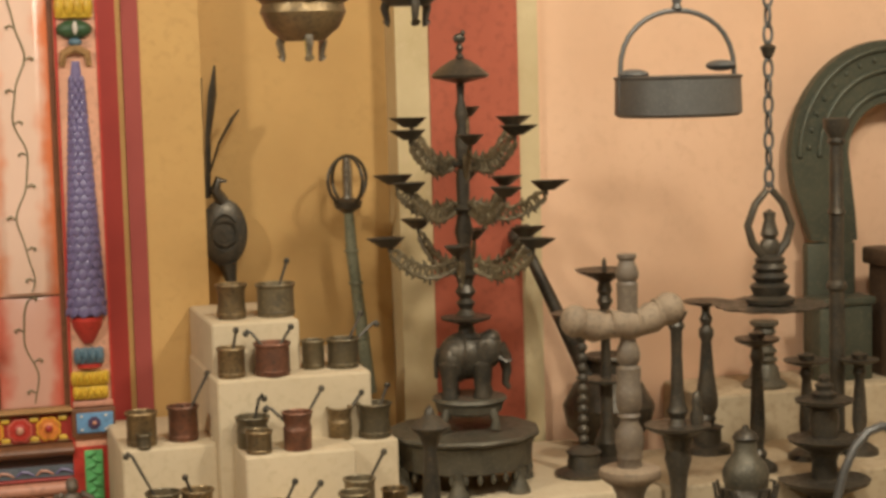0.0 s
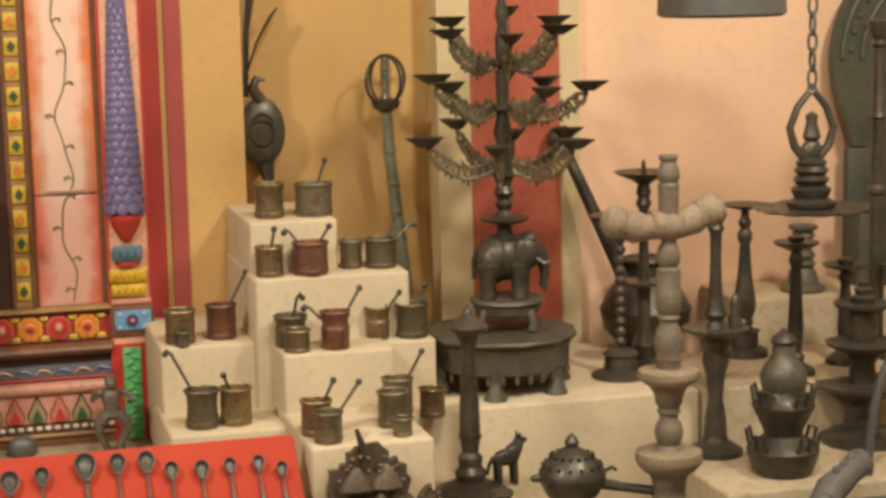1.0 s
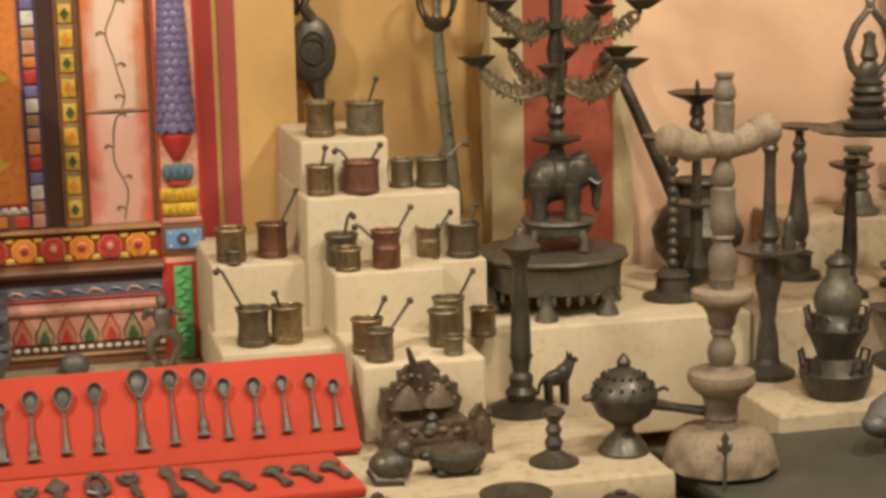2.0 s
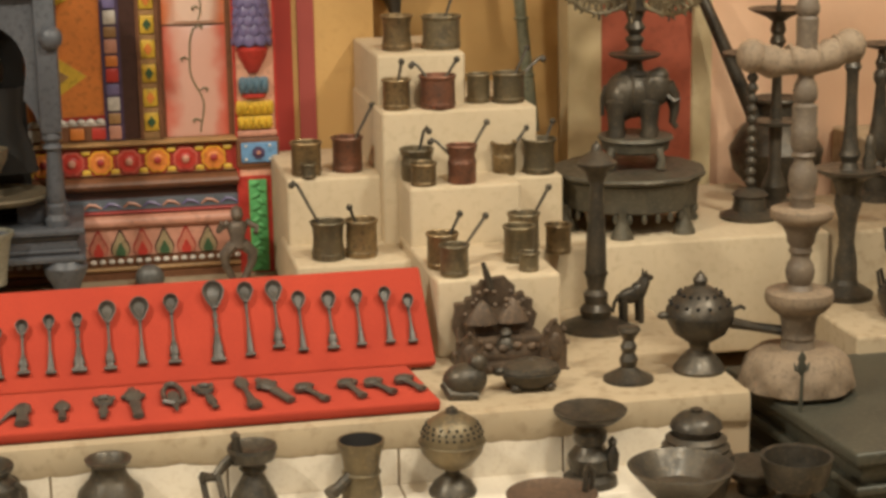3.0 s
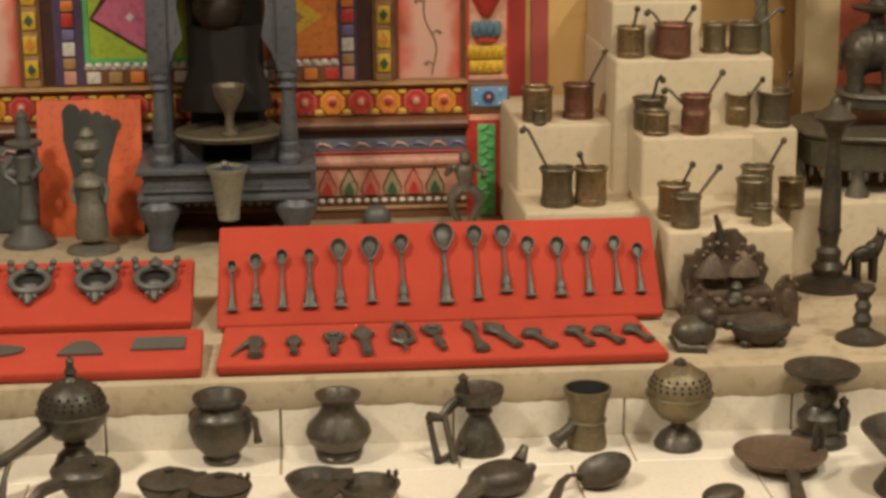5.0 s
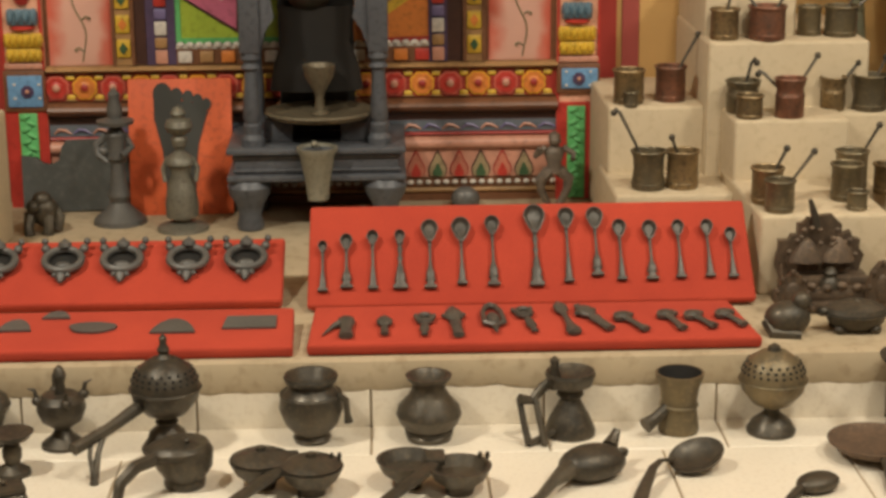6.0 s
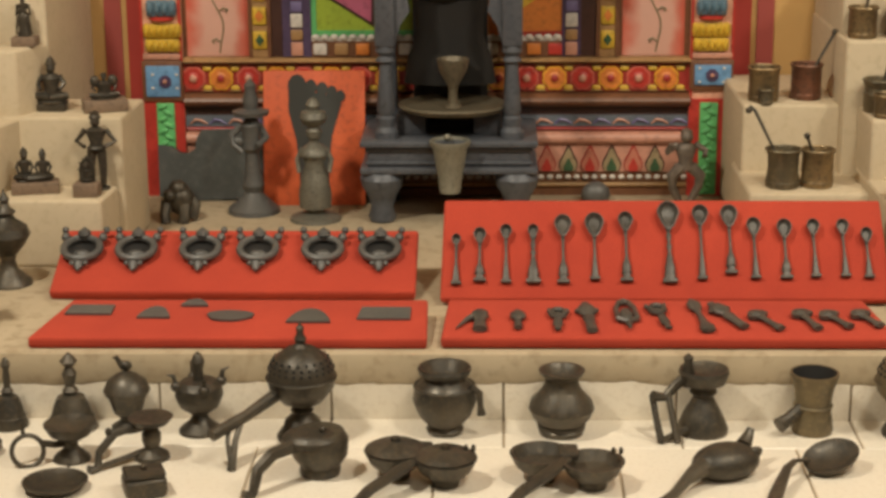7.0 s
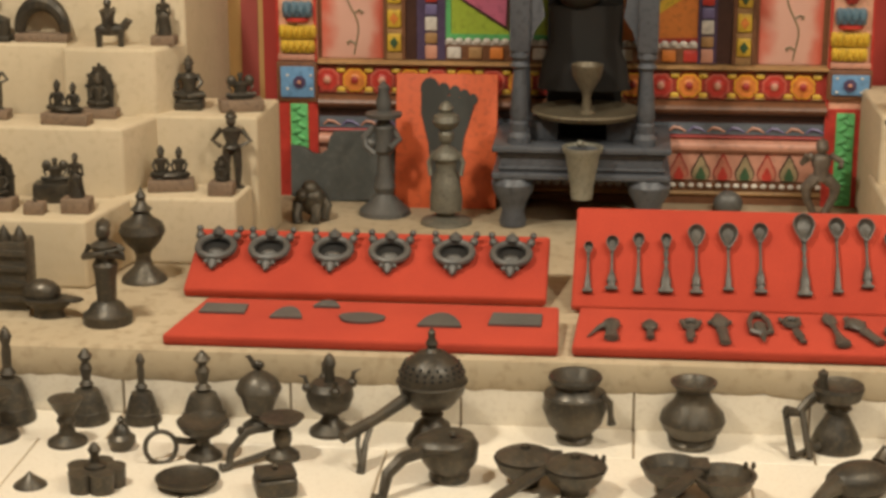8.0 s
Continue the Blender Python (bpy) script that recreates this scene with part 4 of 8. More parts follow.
SB, ST = BRASS, COPPER
for args in (
    (1.871, 0.930, 0.664, 0.070, 0.076, SB, 1, ()), (1.972, 0.930, 0.664, 0.088, 0.072, OLIVE, 0, ((30, 25, 0.11, 0),)),
    (1.846, 0.806, 0.551, 0.062, 0.064, SB, 0, ((20, 12, 0.085, 0),)), (1.936, 0.800, 0.551, 0.080, 0.070, ST, 0, ((160, 38, 0.09, 1), (10, 35, 0.10, 0))),
    (2.038, 0.850, 0.551, 0.052, 0.062, OLIVE, 0, ()), (2.103, 0.835, 0.551, 0.072, 0.064, OLIVE, 0, ((35, 38, 0.12, 0), (10, 50, 0.11, 1))),
    (1.872, 0.715, 0.411, 0.072, 0.066, OLIVE, 2, ((20, 15, 0.085, 1),)), (1.874, 0.652, 0.411, 0.056, 0.046, SB, 0, ()), (1.958, 0.655, 0.411, 0.063, 0.080, ST, 2, ((25, 38, 0.125, 0), (165, 45, 0.09, 1))),
    (2.072, 0.750, 0.406, 0.054, 0.070, SB, 2, ((15, 40, 0.10, 0),)), (2.150, 0.745, 0.406, 0.074, 0.074, OLIVE, 1, ((30, 30, 0.10, 0),)),
    (1.650, 0.850, 0.408, 0.068, 0.072, SB, 0, ()), (1.650, 0.812, 0.408, 0.032, 0.030, OLIVE, 0, ()), (1.744, 0.870, 0.408, 0.068, 0.075, ST, 0, ((20, 32, 0.14, 0),)),
    (1.668, 0.660, 0.262, 0.073, 0.080, OLIVE, 1, ((150, 30, 0.15, 1),)), (1.740, 0.665, 0.262, 0.069, 0.078, SB, 0, ((190, 20, 0.09, 0),)),
    (1.868, 0.430, 0.285, 0.064, 0.070, SB, 0, ((30, 35, 0.10, 0),)), (1.878, 0.360, 0.285, 0.058, 0.061, OLIVE, 0, ((20, 42, 0.125, 0),)),
    (2.030, 0.445, 0.285, 0.064, 0.072, OLIVE, 0, ()), (2.030, 0.362, 0.285, 0.040, 0.036, OLIVE, 0, ()), (2.062, 0.535, 0.285, 0.066, 0.078, OLIVE, 0, ((30, 40, 0.13, 0),)),
):
    pot(*args, metal={SB: "brass", ST: "copper", OLIVE: "bronze"}[args[5]])
pot(2.150, 0.585, 0.263, 0.056, 0.060, SB, 0)

# ---- elephant lamp with branching arms ----
def arm_dish(parent, base, tip, rise):
    """Openwork curved arm that ends in a leaf-shaped oil dish."""
    base, tip = Vector(base), Vector(tip)
    out = (tip - base)
    n = 12
    lower, upper = [], []
    for k in range(n):
        t = k / (n - 1)
        p = base + out * t
        sag = -rise * math.sin(math.pi * t) * 0.8
        lower.append(p + Vector((0, 0, sag - 0.004)))
        upper.append(p + Vector((0, 0, sag + 0.014 + 0.010 * math.sin(math.pi * t))))
    arm = part("arm", bm_tube(lower, 0.0042, 6), OLIVE, parent, "openwork cast arm")
    part("arm_rail", bm_tube(upper, 0.0034, 6), OLIVE, arm)
    side = Vector((-out.y, out.x, 0)).normalized()
    for k in range(1, n - 1):
        c = (lower[k] + upper[k]) / 2
        q = out.to_track_quat("X", "Z")
        if k % 2:
            part("leaf", bm_tube([upper[k], upper[k] + Vector((0, 0, 0.008)) + out * 0.02, upper[k] + Vector((0, 0, 0.014)) + out * 0.045], [0.005, 0.004, 0.001], 5), OLIVE, arm)
            part("leaf", bm_tube([lower[k], lower[k] - Vector((0, 0, 0.007)) + out * 0.02, lower[k] - Vector((0, 0, 0.012)) + out * 0.05], [0.005, 0.004, 0.001], 5), OLIVE, arm)
        part("scroll", bm_ring(c, 0.0125 + 0.002 * (k % 2), 0.0038, 12, 5, q @ Euler((math.pi / 2, 0, 0)).to_quaternion()), OLIVE, arm)
    d = Vector((out.x, out.y, 0)).normalized()
    top = tip + Vector((0, 0, 0.030))
    part("dish_stem", bm_tube([tip, tip + Vector((0, 0, 0.022))], [0.004, 0.006], 6), BRONZE, arm)
    b = bmesh.new()
    pts = []
    for k in range(14):
        a = 2 * math.pi * k / 14
        r = 0.037 * (1 + 0.5 * max(0, math.cos(a)) ** 4)
        pts.append((r * math.cos(a), 0.8 * r * math.sin(a)))
    lo = [b.verts.new(top + d * (x * 0.35) + side * (y * 0.35) - Vector((0, 0, 0.018))) for x, y in pts]
    hi = [b.verts.new(top + d * x + side * y + Vector((0, 0, 0.004))) for x, y in pts]
    inn = [b.verts.new(top + d * x * 0.85 + side * y * 0.85 + Vector((0, 0, -0.001))) for x, y in pts]
    for k in range(14):
        j = (k + 1) % 14
        b.faces.new((lo[k], lo[j], hi[j], hi[k]))
        b.faces.new((hi[k], hi[j], inn[j], inn[k]))
    b.faces.new(lo[::-1])
    b.faces.new(inn)
    part("oil_dish", b, BRONZE, parent, "leaf-shaped bronze oil dish")
    for s in (0.4, 0.75):
        p = base + out * s + Vector((0, 0, -rise * math.sin(math.pi * s) * 0.8 - 0.012))
        part("pendant", bm_ball(p, (0.003, 0.003, 0.008), None, 6, 5), BRONZE, arm)


EX, EY = 2.390, 0.83
low = thing("low_table", "round dark bronze stand with bell-shaped feet and fringe", "stand", pose(2.372, EY - 0.02, 0.263))
part("top", bm_lathe([(0.0, 0.110), (0.14, 0.112), (0.172, 0.118), (0.178, 0.126), (0.174, 0.131), (0.12, 0.127), (0.0, 0.127)], 12), STANDM, low)
part("apron", bm_lathe([(0.150, 0.052), (0.158, 0.056), (0.160, 0.10), (0.166, 0.114), (0.140, 0.112), (0.142, 0.056)], 12), STANDM, low)
for k in range(6):
    a = math.pi * 2 * k / 6 + 0.15
    part("foot", bm_lathe([(0.0, 0.0), (0.026, 0.0), (0.025, 0.008), (0.014, 0.03), (0.011, 0.05), (0.014, 0.06)], 16, at=Matrix.Translation((0.150 * math.cos(a), 0.150 * math.sin(a), 0))), STANDM, low)
for k in range(30):
    a = math.pi * 2 * k / 30 + 0.05
    part("drop", bm_ball((0.152 * math.cos(a), 0.152 * math.sin(a), 0.043), (0.006, 0.006, 0.012), None, 7, 5), STANDM, low)
mid = thing("footed_stand", "small round dark bronze stand on curved feet", "stand", pose(EX + 0.005, EY, 0.394))
part("top", bm_lathe([(0.0, 0.056), (0.078, 0.058), (0.086, 0.063), (0.083, 0.070), (0.0, 0.070)], 32), STANDM, mid)
part("apron", bm_lathe([(0.066, 0.034), (0.074, 0.038), (0.079, 0.058), (0.064, 0.056)], 32), STANDM, mid)
for k in range(4):
    a = math.pi * k / 2 + 0.5
    c, s = math.cos(a), math.sin(a)
    part("foot", bm_tube([(0.070 * c, 0.070 * s, 0.045), (0.082 * c, 0.082 * s, 0.025), (0.080 * c, 0.080 * s, 0.004)], [0.012, 0.008, 0.012], 8), STANDM, mid)

# elephant body as one plain mesh
b = bm_ball((-0.010, 0, 0.088), (0.064, 0.047, 0.052), None, 24, 16)
bm_ball((-0.034, 0, 0.078), (0.042, 0.045, 0.050), b, 16, 12)
bm_ball((0.050, 0, 0.100), (0.036, 0.034, 0.040), b, 16, 12)
bm_ball((0.058, 0, 0.126), (0.022, 0.026, 0.018), b, 12, 8)
for sx, sy in ((-0.048, -0.026), (-0.040, 0.026), (0.030, -0.028), (0.040, 0.026)):
    bm_lathe([(0.0, 0.0), (0.021, 0.0), (0.022, 0.006), (0.018, 0.016), (0.021, 0.045), (0.026, 0.075), (0.0, 0.09)], 14, b, Matrix.Translation((sx, sy, 0)))
bm_tube([(0.074, 0, 0.104), (0.090, 0, 0.082), (0.094, 0, 0.052), (0.090, -0.002, 0.026), (0.100, -0.004, 0.014)], [0.021, 0.017, 0.012, 0.009, 0.006], 10, b)
for sy in (-1, 1):
    bm_ball((0.036, sy * 0.040, 0.100), (0.026, 0.007, 0.032), b, 12, 8, Euler((0, 0.25, sy * 0.3)).to_quaternion())
    bm_tube([(0.072, sy * 0.018, 0.086), (0.092, sy * 0.023, 0.074), (0.106, sy * 0.022, 0.080)], [0.006, 0.005, 0.001], 6, b)
bm_ring((-0.010, 0, 0.092), 0.052, 0.004, 24, 6, Euler((0, math.pi / 2, 0)).to_quaternion(), b)
bm_tube([(-0.070, 0, 0.105), (-0.080, 0, 0.080), (-0.078, 0, 0.042)], [0.007, 0.005, 0.006], 6, b)
el = part("elephant_statue", b, BRONZE)
el.matrix_basis = pose(EX + 0.004, EY, 0.464, 0, 0, -12) @ Matrix.Diagonal((0.94, 1.05, 1.06, 1))
tagged(el, "dark bronze standing elephant that carries a branched lamp", "statue")

lamp = thing("branched_lamp", "tall dark bronze oil lamp with three tiers of arms", "oil lamp", pose(EX + 0.002, EY, 0.590))
part("saddle", bm_lathe([(0.0, 0.0), (0.030, 0.0), (0.034, 0.012), (0.020, 0.022), (0.016, 0.04), (0.055, 0.052), (0.058, 0.058), (0.020, 0.062), (0.0, 0.062)], 24), BRONZE, lamp)
part("stem", bm_lathe([(0.0, 0.06), (0.024, 0.062), (0.014, 0.075), (0.022, 0.09), (0.013, 0.10), (0.024, 0.115), (0.016, 0.13), (0.022, 0.15), (0.034, 0.156), (0.018, 0.165), (0.014, 0.22), (0.022, 0.25), (0.013, 0.30), (0.032, 0.304), (0.014, 0.315), (0.016, 0.37), (0.011, 0.40), (0.030, 0.404), (0.030, 0.410), (0.014, 0.418), (0.016, 0.46), (0.010, 0.49), (0.015, 0.52), (0.008, 0.55), (0.010, 0.60), (0.0, 0.61)], 18), BRONZE, lamp)
part("canopy", bm_lathe([(0.0, 0.585), (0.062, 0.600), (0.066, 0.606), (0.045, 0.624), (0.020, 0.640), (0.0, 0.645)], 24), BRONZE, lamp, "small domed bronze canopy")
part("finial", bm_lathe([(0.0, 0.640), (0.012, 0.645), (0.005, 0.655), (0.009, 0.665), (0.006, 0.675), (0.0, 0.68)], 12), BRONZE, lamp)
bird = bm_ball((0.0, 0, 0.688), (0.015, 0.008, 0.012), None, 10, 7)
bm_ball((0.009, 0, 0.700), (0.006, 0.005, 0.007), bird, 8, 6)
part("finial_bird", bird, BRONZE, lamp)
# each tier: height of its hub, then azimuth, reach and rise of every arm
TIERS = (
    (0.172, ((183, 0.178, 0.042), (118, 0.150, 0.068), (62, 0.120, 0.040), (12, 0.160, 0.046), (-42, 0.170, 0.034), (-112, 0.165, 0.030))),
    (0.306, ((172, 0.150, 0.046), (70, 0.150, 0.042), (30, 0.140, 0.030), (-8, 0.192, 0.022), (-150, 0.165, 0.034), (-72, 0.160, 0.020))),
    (0.406, ((145, 0.120, 0.072), (198, 0.138, 0.048), (66, 0.115, 0.092), (8, 0.125, 0.070), (-98, 0.125, 0.036), (-38, 0.128, 0.052))),
)
for zc, arms in TIERS:
    for az, reach, rise in arms:
        a = radians(az)
        arm_dish(lamp, (0.022 * math.cos(a), 0.022 * math.sin(a), zc), (reach * math.cos(a), reach * math.sin(a), zc + rise), 0.046)

# ---- wall pieces in the niche ----
orb = thing("ceremonial_staff", "greenish staff with a bright openwork metal orb", "staff", pose(2.205, 1.26, 0.41, 2, 0, 0))
GREENW = surface("verdigris_wood", (0.27, 0.27, 0.18), (0.19, 0.20, 0.13), (0.13, 0.13, 0.08), 0.55, 0.1, big=16, fine=90, bump=0.3)
SILVER = surface("worn_silver", (0.55, 0.52, 0.44), (0.40, 0.37, 0.30), (0.25, 0.22, 0.17), 0.25, 0.9, big=30, fine=120, bump=0.2)
part("shaft", bm_tube([(0.060, 0, 0.0), (0.045, 0, 0.14), (0.030, 0, 0.28), (0.021, 0, 0.36), (0.016, 0, 0.46)], [0.017, 0.016, 0.014, 0.015, 0.012], 12), GREENW, orb)
for t in (0.14, 0.28, 0.36):
    part("node", bm_ring((0.045 - (t - 0.14) * 0.108, 0, t), 0.015, 0.004, 14, 6), GREENW, orb)
for a in (25, 115):
    part("orb_hoop", bm_ring((0.014, 0, 0.535), 0.060, 0.0045, 24, 6, Euler((math.pi / 2, 0, radians(a))).to_quaternion()), BRONZE, orb)
part("orb_core", bm_lathe([(0.0, 0.475), (0.018, 0.48), (0.012, 0.50), (0.014, 0.56), (0.010, 0.59), (0.0, 0.60)], 14, at=Matrix.Translation((0.014, 0, 0))), SILVER, orb, "bright silver core")
part("orb_collar", bm_lathe([(0.012, 0.455), (0.032, 0.468), (0.036, 0.484), (0.016, 0.492)], 18, at=Matrix.Translation((0.014, 0, 0))), BRONZE, orb)

pea = thing("peacock_lamp", "dark bronze lamp with a round disc and tall feathers", "wall ornament", pose(1.925, 1.27, 0.664))
part("disc", bm_lathe([(0.0, -0.010), (0.060, -0.012), (0.072, 0.0), (0.060, 0.010), (0.040, 0.014), (0.034, 0.008), (0.0, 0.010)], 32, at=pose(-0.010, 0, 0.165, 90, 0, 0) @ Matrix.Diagonal((0.8, 1.15, 1, 1))), BRONZE, pea)
part("disc_ring", bm_ring((-0.010, -0.014, 0.165), 0.030, 0.004, 24, 6, Euler((math.pi / 2, 0, 0)).to_quaternion()), BRONZE, pea)
part("neck", bm_tube([(-0.01, 0, 0.24), (-0.03, -0.005, 0.27), (-0.02, -0.01, 0.295), (0.0, -0.012, 0.290)], [0.016, 0.014, 0.010, 0.003], 10), BRONZE, pea)
part("foot", bm_tube([(-0.005, 0, 0.09), (0.004, 0, 0.04), (0.0, 0, 0.0)], [0.024, 0.012, 0.020], 12), BRONZE, pea)
part("feather", bm_tube([(-0.045, 0, 0.25), (-0.040, 0, 0.40), (-0.026, 0, 0.50), (-0.018, 0, 0.57)], [0.010, 0.012, 0.018, 0.004], 8, flat=0.3), BRONZE, pea)
part("feather", bm_tube([(-0.040, 0, 0.31), (-0.015, 0, 0.38), (0.020, 0, 0.44), (0.038, 0, 0.462)], [0.008, 0.010, 0.015, 0.006], 8, flat=0.3), BRONZE, pea)
part("feather", bm_tube([(-0.055, 0, 0.25), (-0.060, 0, 0.42), (-0.055, 0, 0.54)], [0.010, 0.014, 0.010], 8, flat=0.3), BRONZE, pea)

club = thing("leaning_club", "long dark metal club leaning on the peach wall", "club", None)
part("shaft", bm_tube([(2.860, 1.05, 0.263), (2.80, 1.09, 0.40), (2.70, 1.16, 0.66), (2.655, 1.20, 0.78)], [0.022, 0.020, 0.016, 0.014], 12), BRONZE, club)
part("head", bm_lathe([(0.0, -0.02), (0.030, -0.015), (0.036, 0.0), (0.028, 0.02), (0.0, 0.03)], 16, at=pose(2.652, 1.2, 0.79, -15, -20, 0)), BRONZE, club)

# ---- hanging pieces ----
def chain(parent, x, y, z0, z1, link=0.026, r=0.0036):
    n = math.ceil((z1 - z0) / (link * 1.5))
    data = mesh_of("link", bm_ring((0, 0, 0), link * 0.42, r, 12, 6, None, None, 1.0), IRON)
    for k in range(n):
        ob = new("link", data)
        ob.parent = parent
        ob.scale = (1.0, 1.9, 1.0)
        ob.rotation_euler = (math.pi / 2, 0, radians(90 if k % 2 else 10))
        ob.location = (x, y, z0 + link * 0.75 + k * link * 1.5)


HB = (2.756, 0.45)
bowl = thing("hanging_bowl", "wide grey iron bowl hung by a hoop handle", "hanging lamp", pose(HB[0], HB[1], 1.098))
part("bowl", bm_lathe([(0.0, 0.0), (0.124, 0.0), (0.134, 0.006), (0.132, 0.078), (0.136, 0.084), (0.128, 0.086), (0.124, 0.012), (0.0, 0.010)], 40), IRON, bowl)
arc = [(0.130 * math.cos(math.pi * k / 16), 0, 0.085 + 0.137 * math.sin(math.pi * k / 16) ** 0.8) for k in range(17)]
part("hoop", bm_tube([(0.130, 0, 0.01)] + arc + [(-0.130, 0, 0.01)], 0.0055, 8), IRON, bowl)
for s, z in ((-1, 0.090), (1, 0.105)):
    part("side_dish", bm_ball((s * 0.100, 0.0, z), (0.034, 0.03, 0.012), None, 14, 8), IRON, bowl)
part("hook", bm_tube([(0, 0, 0.222), (0, 0, 0.28)], 0.006, 8), IRON, bowl)
part("hook_collar", bm_lathe([(0.005, 0.222), (0.012, 0.226), (0.008, 0.236), (0.011, 0.244), (0.005, 0.25)], 12), IRON, bowl)
chain(bowl, 0, 0, 0.275, 1.60)

hl = thing("hanging_lamp", "dark bronze hanging oil lamp with scalloped dish and chain", "hanging lamp", pose(2.990, 0.5, 0.648))
prof = [(0.0, 0.020), (0.06, 0.018), (0.116, 0.028), (0.124, 0.033), (0.105, 0.031), (0.05, 0.030), (0.0, 0.034)]
b = bm_lathe(prof, 48)
for v in b.verts:
    a = math.atan2(v.co.y, v.co.x)
    r = v.co.xy.length
    if r > 0.1:
        f = 1 + 0.03 * abs(math.cos(6 * a))
        v.co.x, v.co.y, v.co.z = v.co.x * f, v.co.y * f, v.co.z - 0.004 * abs(math.sin(6 * a))
part("dish", b, BRONZE, hl, "broad scalloped bronze dish")
part("stem", bm_lathe([(0.052, 0.034), (0.054, 0.044), (0.036, 0.052), (0.042, 0.064), (0.044, 0.072), (0.030, 0.080), (0.040, 0.092), (0.030, 0.102), (0.038, 0.112), (0.030, 0.122), (0.034, 0.130), (0.020, 0.14), (0.0, 0.145)], 24), BRONZE, hl)
part("yoke_boss", bm_ball((0, 0, 0.155), (0.024, 0.018, 0.026)), BRONZE, hl)
for s in (-1, 1):
    part("yoke", bm_tube([(0.0 + s * 0.012, 0, 0.135), (s * 0.040, 0, 0.165), (s * 0.052, 0, 0.205), (s * 0.034, 0, 0.25), (s * 0.006, 0, 0.282)], [0.012, 0.010, 0.009, 0.0085, 0.008], 8), BRONZE, hl, "curved bronze yoke")
part("bird", bm_lathe([(0.010, 0.170), (0.020, 0.185), (0.012, 0.215), (0.014, 0.232), (0.0, 0.240)], 12), BRONZE, hl)
part("chain_cone", bm_lathe([(0.0, 0.565), (0.010, 0.57), (0.018, 0.592), (0.004, 0.60)], 12), BRONZE, hl)
part("ring", bm_ring((0, 0, 0.288), 0.010, 0.003, 14, 6, Euler((math.pi / 2, 0, 0)).to_quaternion()), IRON, hl)
chain(hl, 0, 0, 0.292, 0.56)
chain(hl, 0, 0, 0.60, 2.05)

def hanging_pot(x, y, z, mat, word):
    ob = thing("hanging_pot", f"{word} hanging pot with a frilled rim and feet", "hanging pot", pose(x, y, z))
    bb = bm_lathe([(0.0, 0.020), (0.040, 0.020), (0.070, 0.045), (0.084, 0.075), (0.080, 0.092), (0.094, 0.104), (0.090, 0.108), (0.074, 0.094), (0.07, 0.07), (0.0, 0.035)], 36)
    for v in bb.verts:
        if v.co.z > 0.1:
            a = math.atan2(v.co.y, v.co.x)
            v.co.z += 0.006 * math.sin(9 * a)
            v.co.x *= 1 + 0.03 * math.sin(9 * a)
    part("bowl", bb, mat, ob)
    for k in range(3):
        a = 2 * math.pi * k / 3 + 0.52
        c, s = math.cos(a), math.sin(a)
        part("foot", bm_tube([(0.042 * c, 0.042 * s, 0.034), (0.050 * c, 0.050 * s, 0.016), (0.044 * c, 0.044 * s, -0.010), (0.048 * c, 0.048 * s, -0.014)], [0.011, 0.009, 0.006, 0.010], 8), SILVER if mat is BRASS else BRONZE, ob)
        part("hanger", bm_tube([(0.088 * c, 0.088 * s, 0.105), (0.06 * c, 0.06 * s, 0.25), (0, 0, 0.48)], 0.004, 6), IRON, ob)
    part("rod", bm_tube([(0, 0, 0.47), (0, 0, 2.7 - z)], 0.004, 6), IRON, ob)


hanging_pot(1.947, 0.40, 1.252, BRASS, "aged brass")
hanging_pot(2.150, 0.36, 1.315, BRONZE, "dark bronze")

# ---- standing lamps beyond the elephant ----
def lathe_thing(name, label, cat, m, pieces, group=""):
    """A turned thing: pieces are (part name, profile, material)."""
    ob = thing(name, label, cat, m, group)
    for nm, prof, mat in pieces:
        part(nm, bm_lathe(prof, 26), mat, ob)
    return ob


# pale turned post with crossbar, on a bulb-shaped foot
st = thing("turned_post_lamp", "pale turned post with a thick crossbar and bulbous foot", "post lamp", pose(2.486, 0.08, 0.0096) @ Matrix.Scale(0.9456, 4))
prof = [(0.0, 0.085), (0.080, 0.085), (0.100, 0.090)]
for k in range(15):
    t = k / 14
    prof.append((0.036 + 0.076 * math.cos(t * math.pi / 2) ** 0.55, 0.098 + 0.076 * math.sin(t * math.pi / 2)))
foot = bm_lathe(prof + [(0.0, 0.174)], 72)
for v in foot.verts:
    if v.co.z > 0.09:
        a = math.atan2(v.co.y, v.co.x)
        w = (v.co.z - 0.09) * 42
        k = 1 + 0.055 * (abs(math.sin(4 * a + w)) * abs(math.sin(4 * a - w))) ** 0.5
        v.co.x, v.co.y = v.co.x * k, v.co.y * k
part("foot", foot, STONE, st, "pale bulbous foot carved with diamond scales")
part("lower_shaft", bm_lathe([(0.036, 0.172), (0.034, 0.178), (0.032, 0.190), (0.035, 0.196), (0.033, 0.204), (0.034, 0.215), (0.036, 0.232), (0.040, 0.242), (0.056, 0.254)], 32), WORN, st, "dark worn turned shaft")
part("lower_disc", bm_lathe([(0.054, 0.252), (0.066, 0.266), (0.069, 0.276), (0.067, 0.290), (0.060, 0.293), (0.030, 0.294), (0.0, 0.294)], 40), STONE, st, "pale flat turned disc")
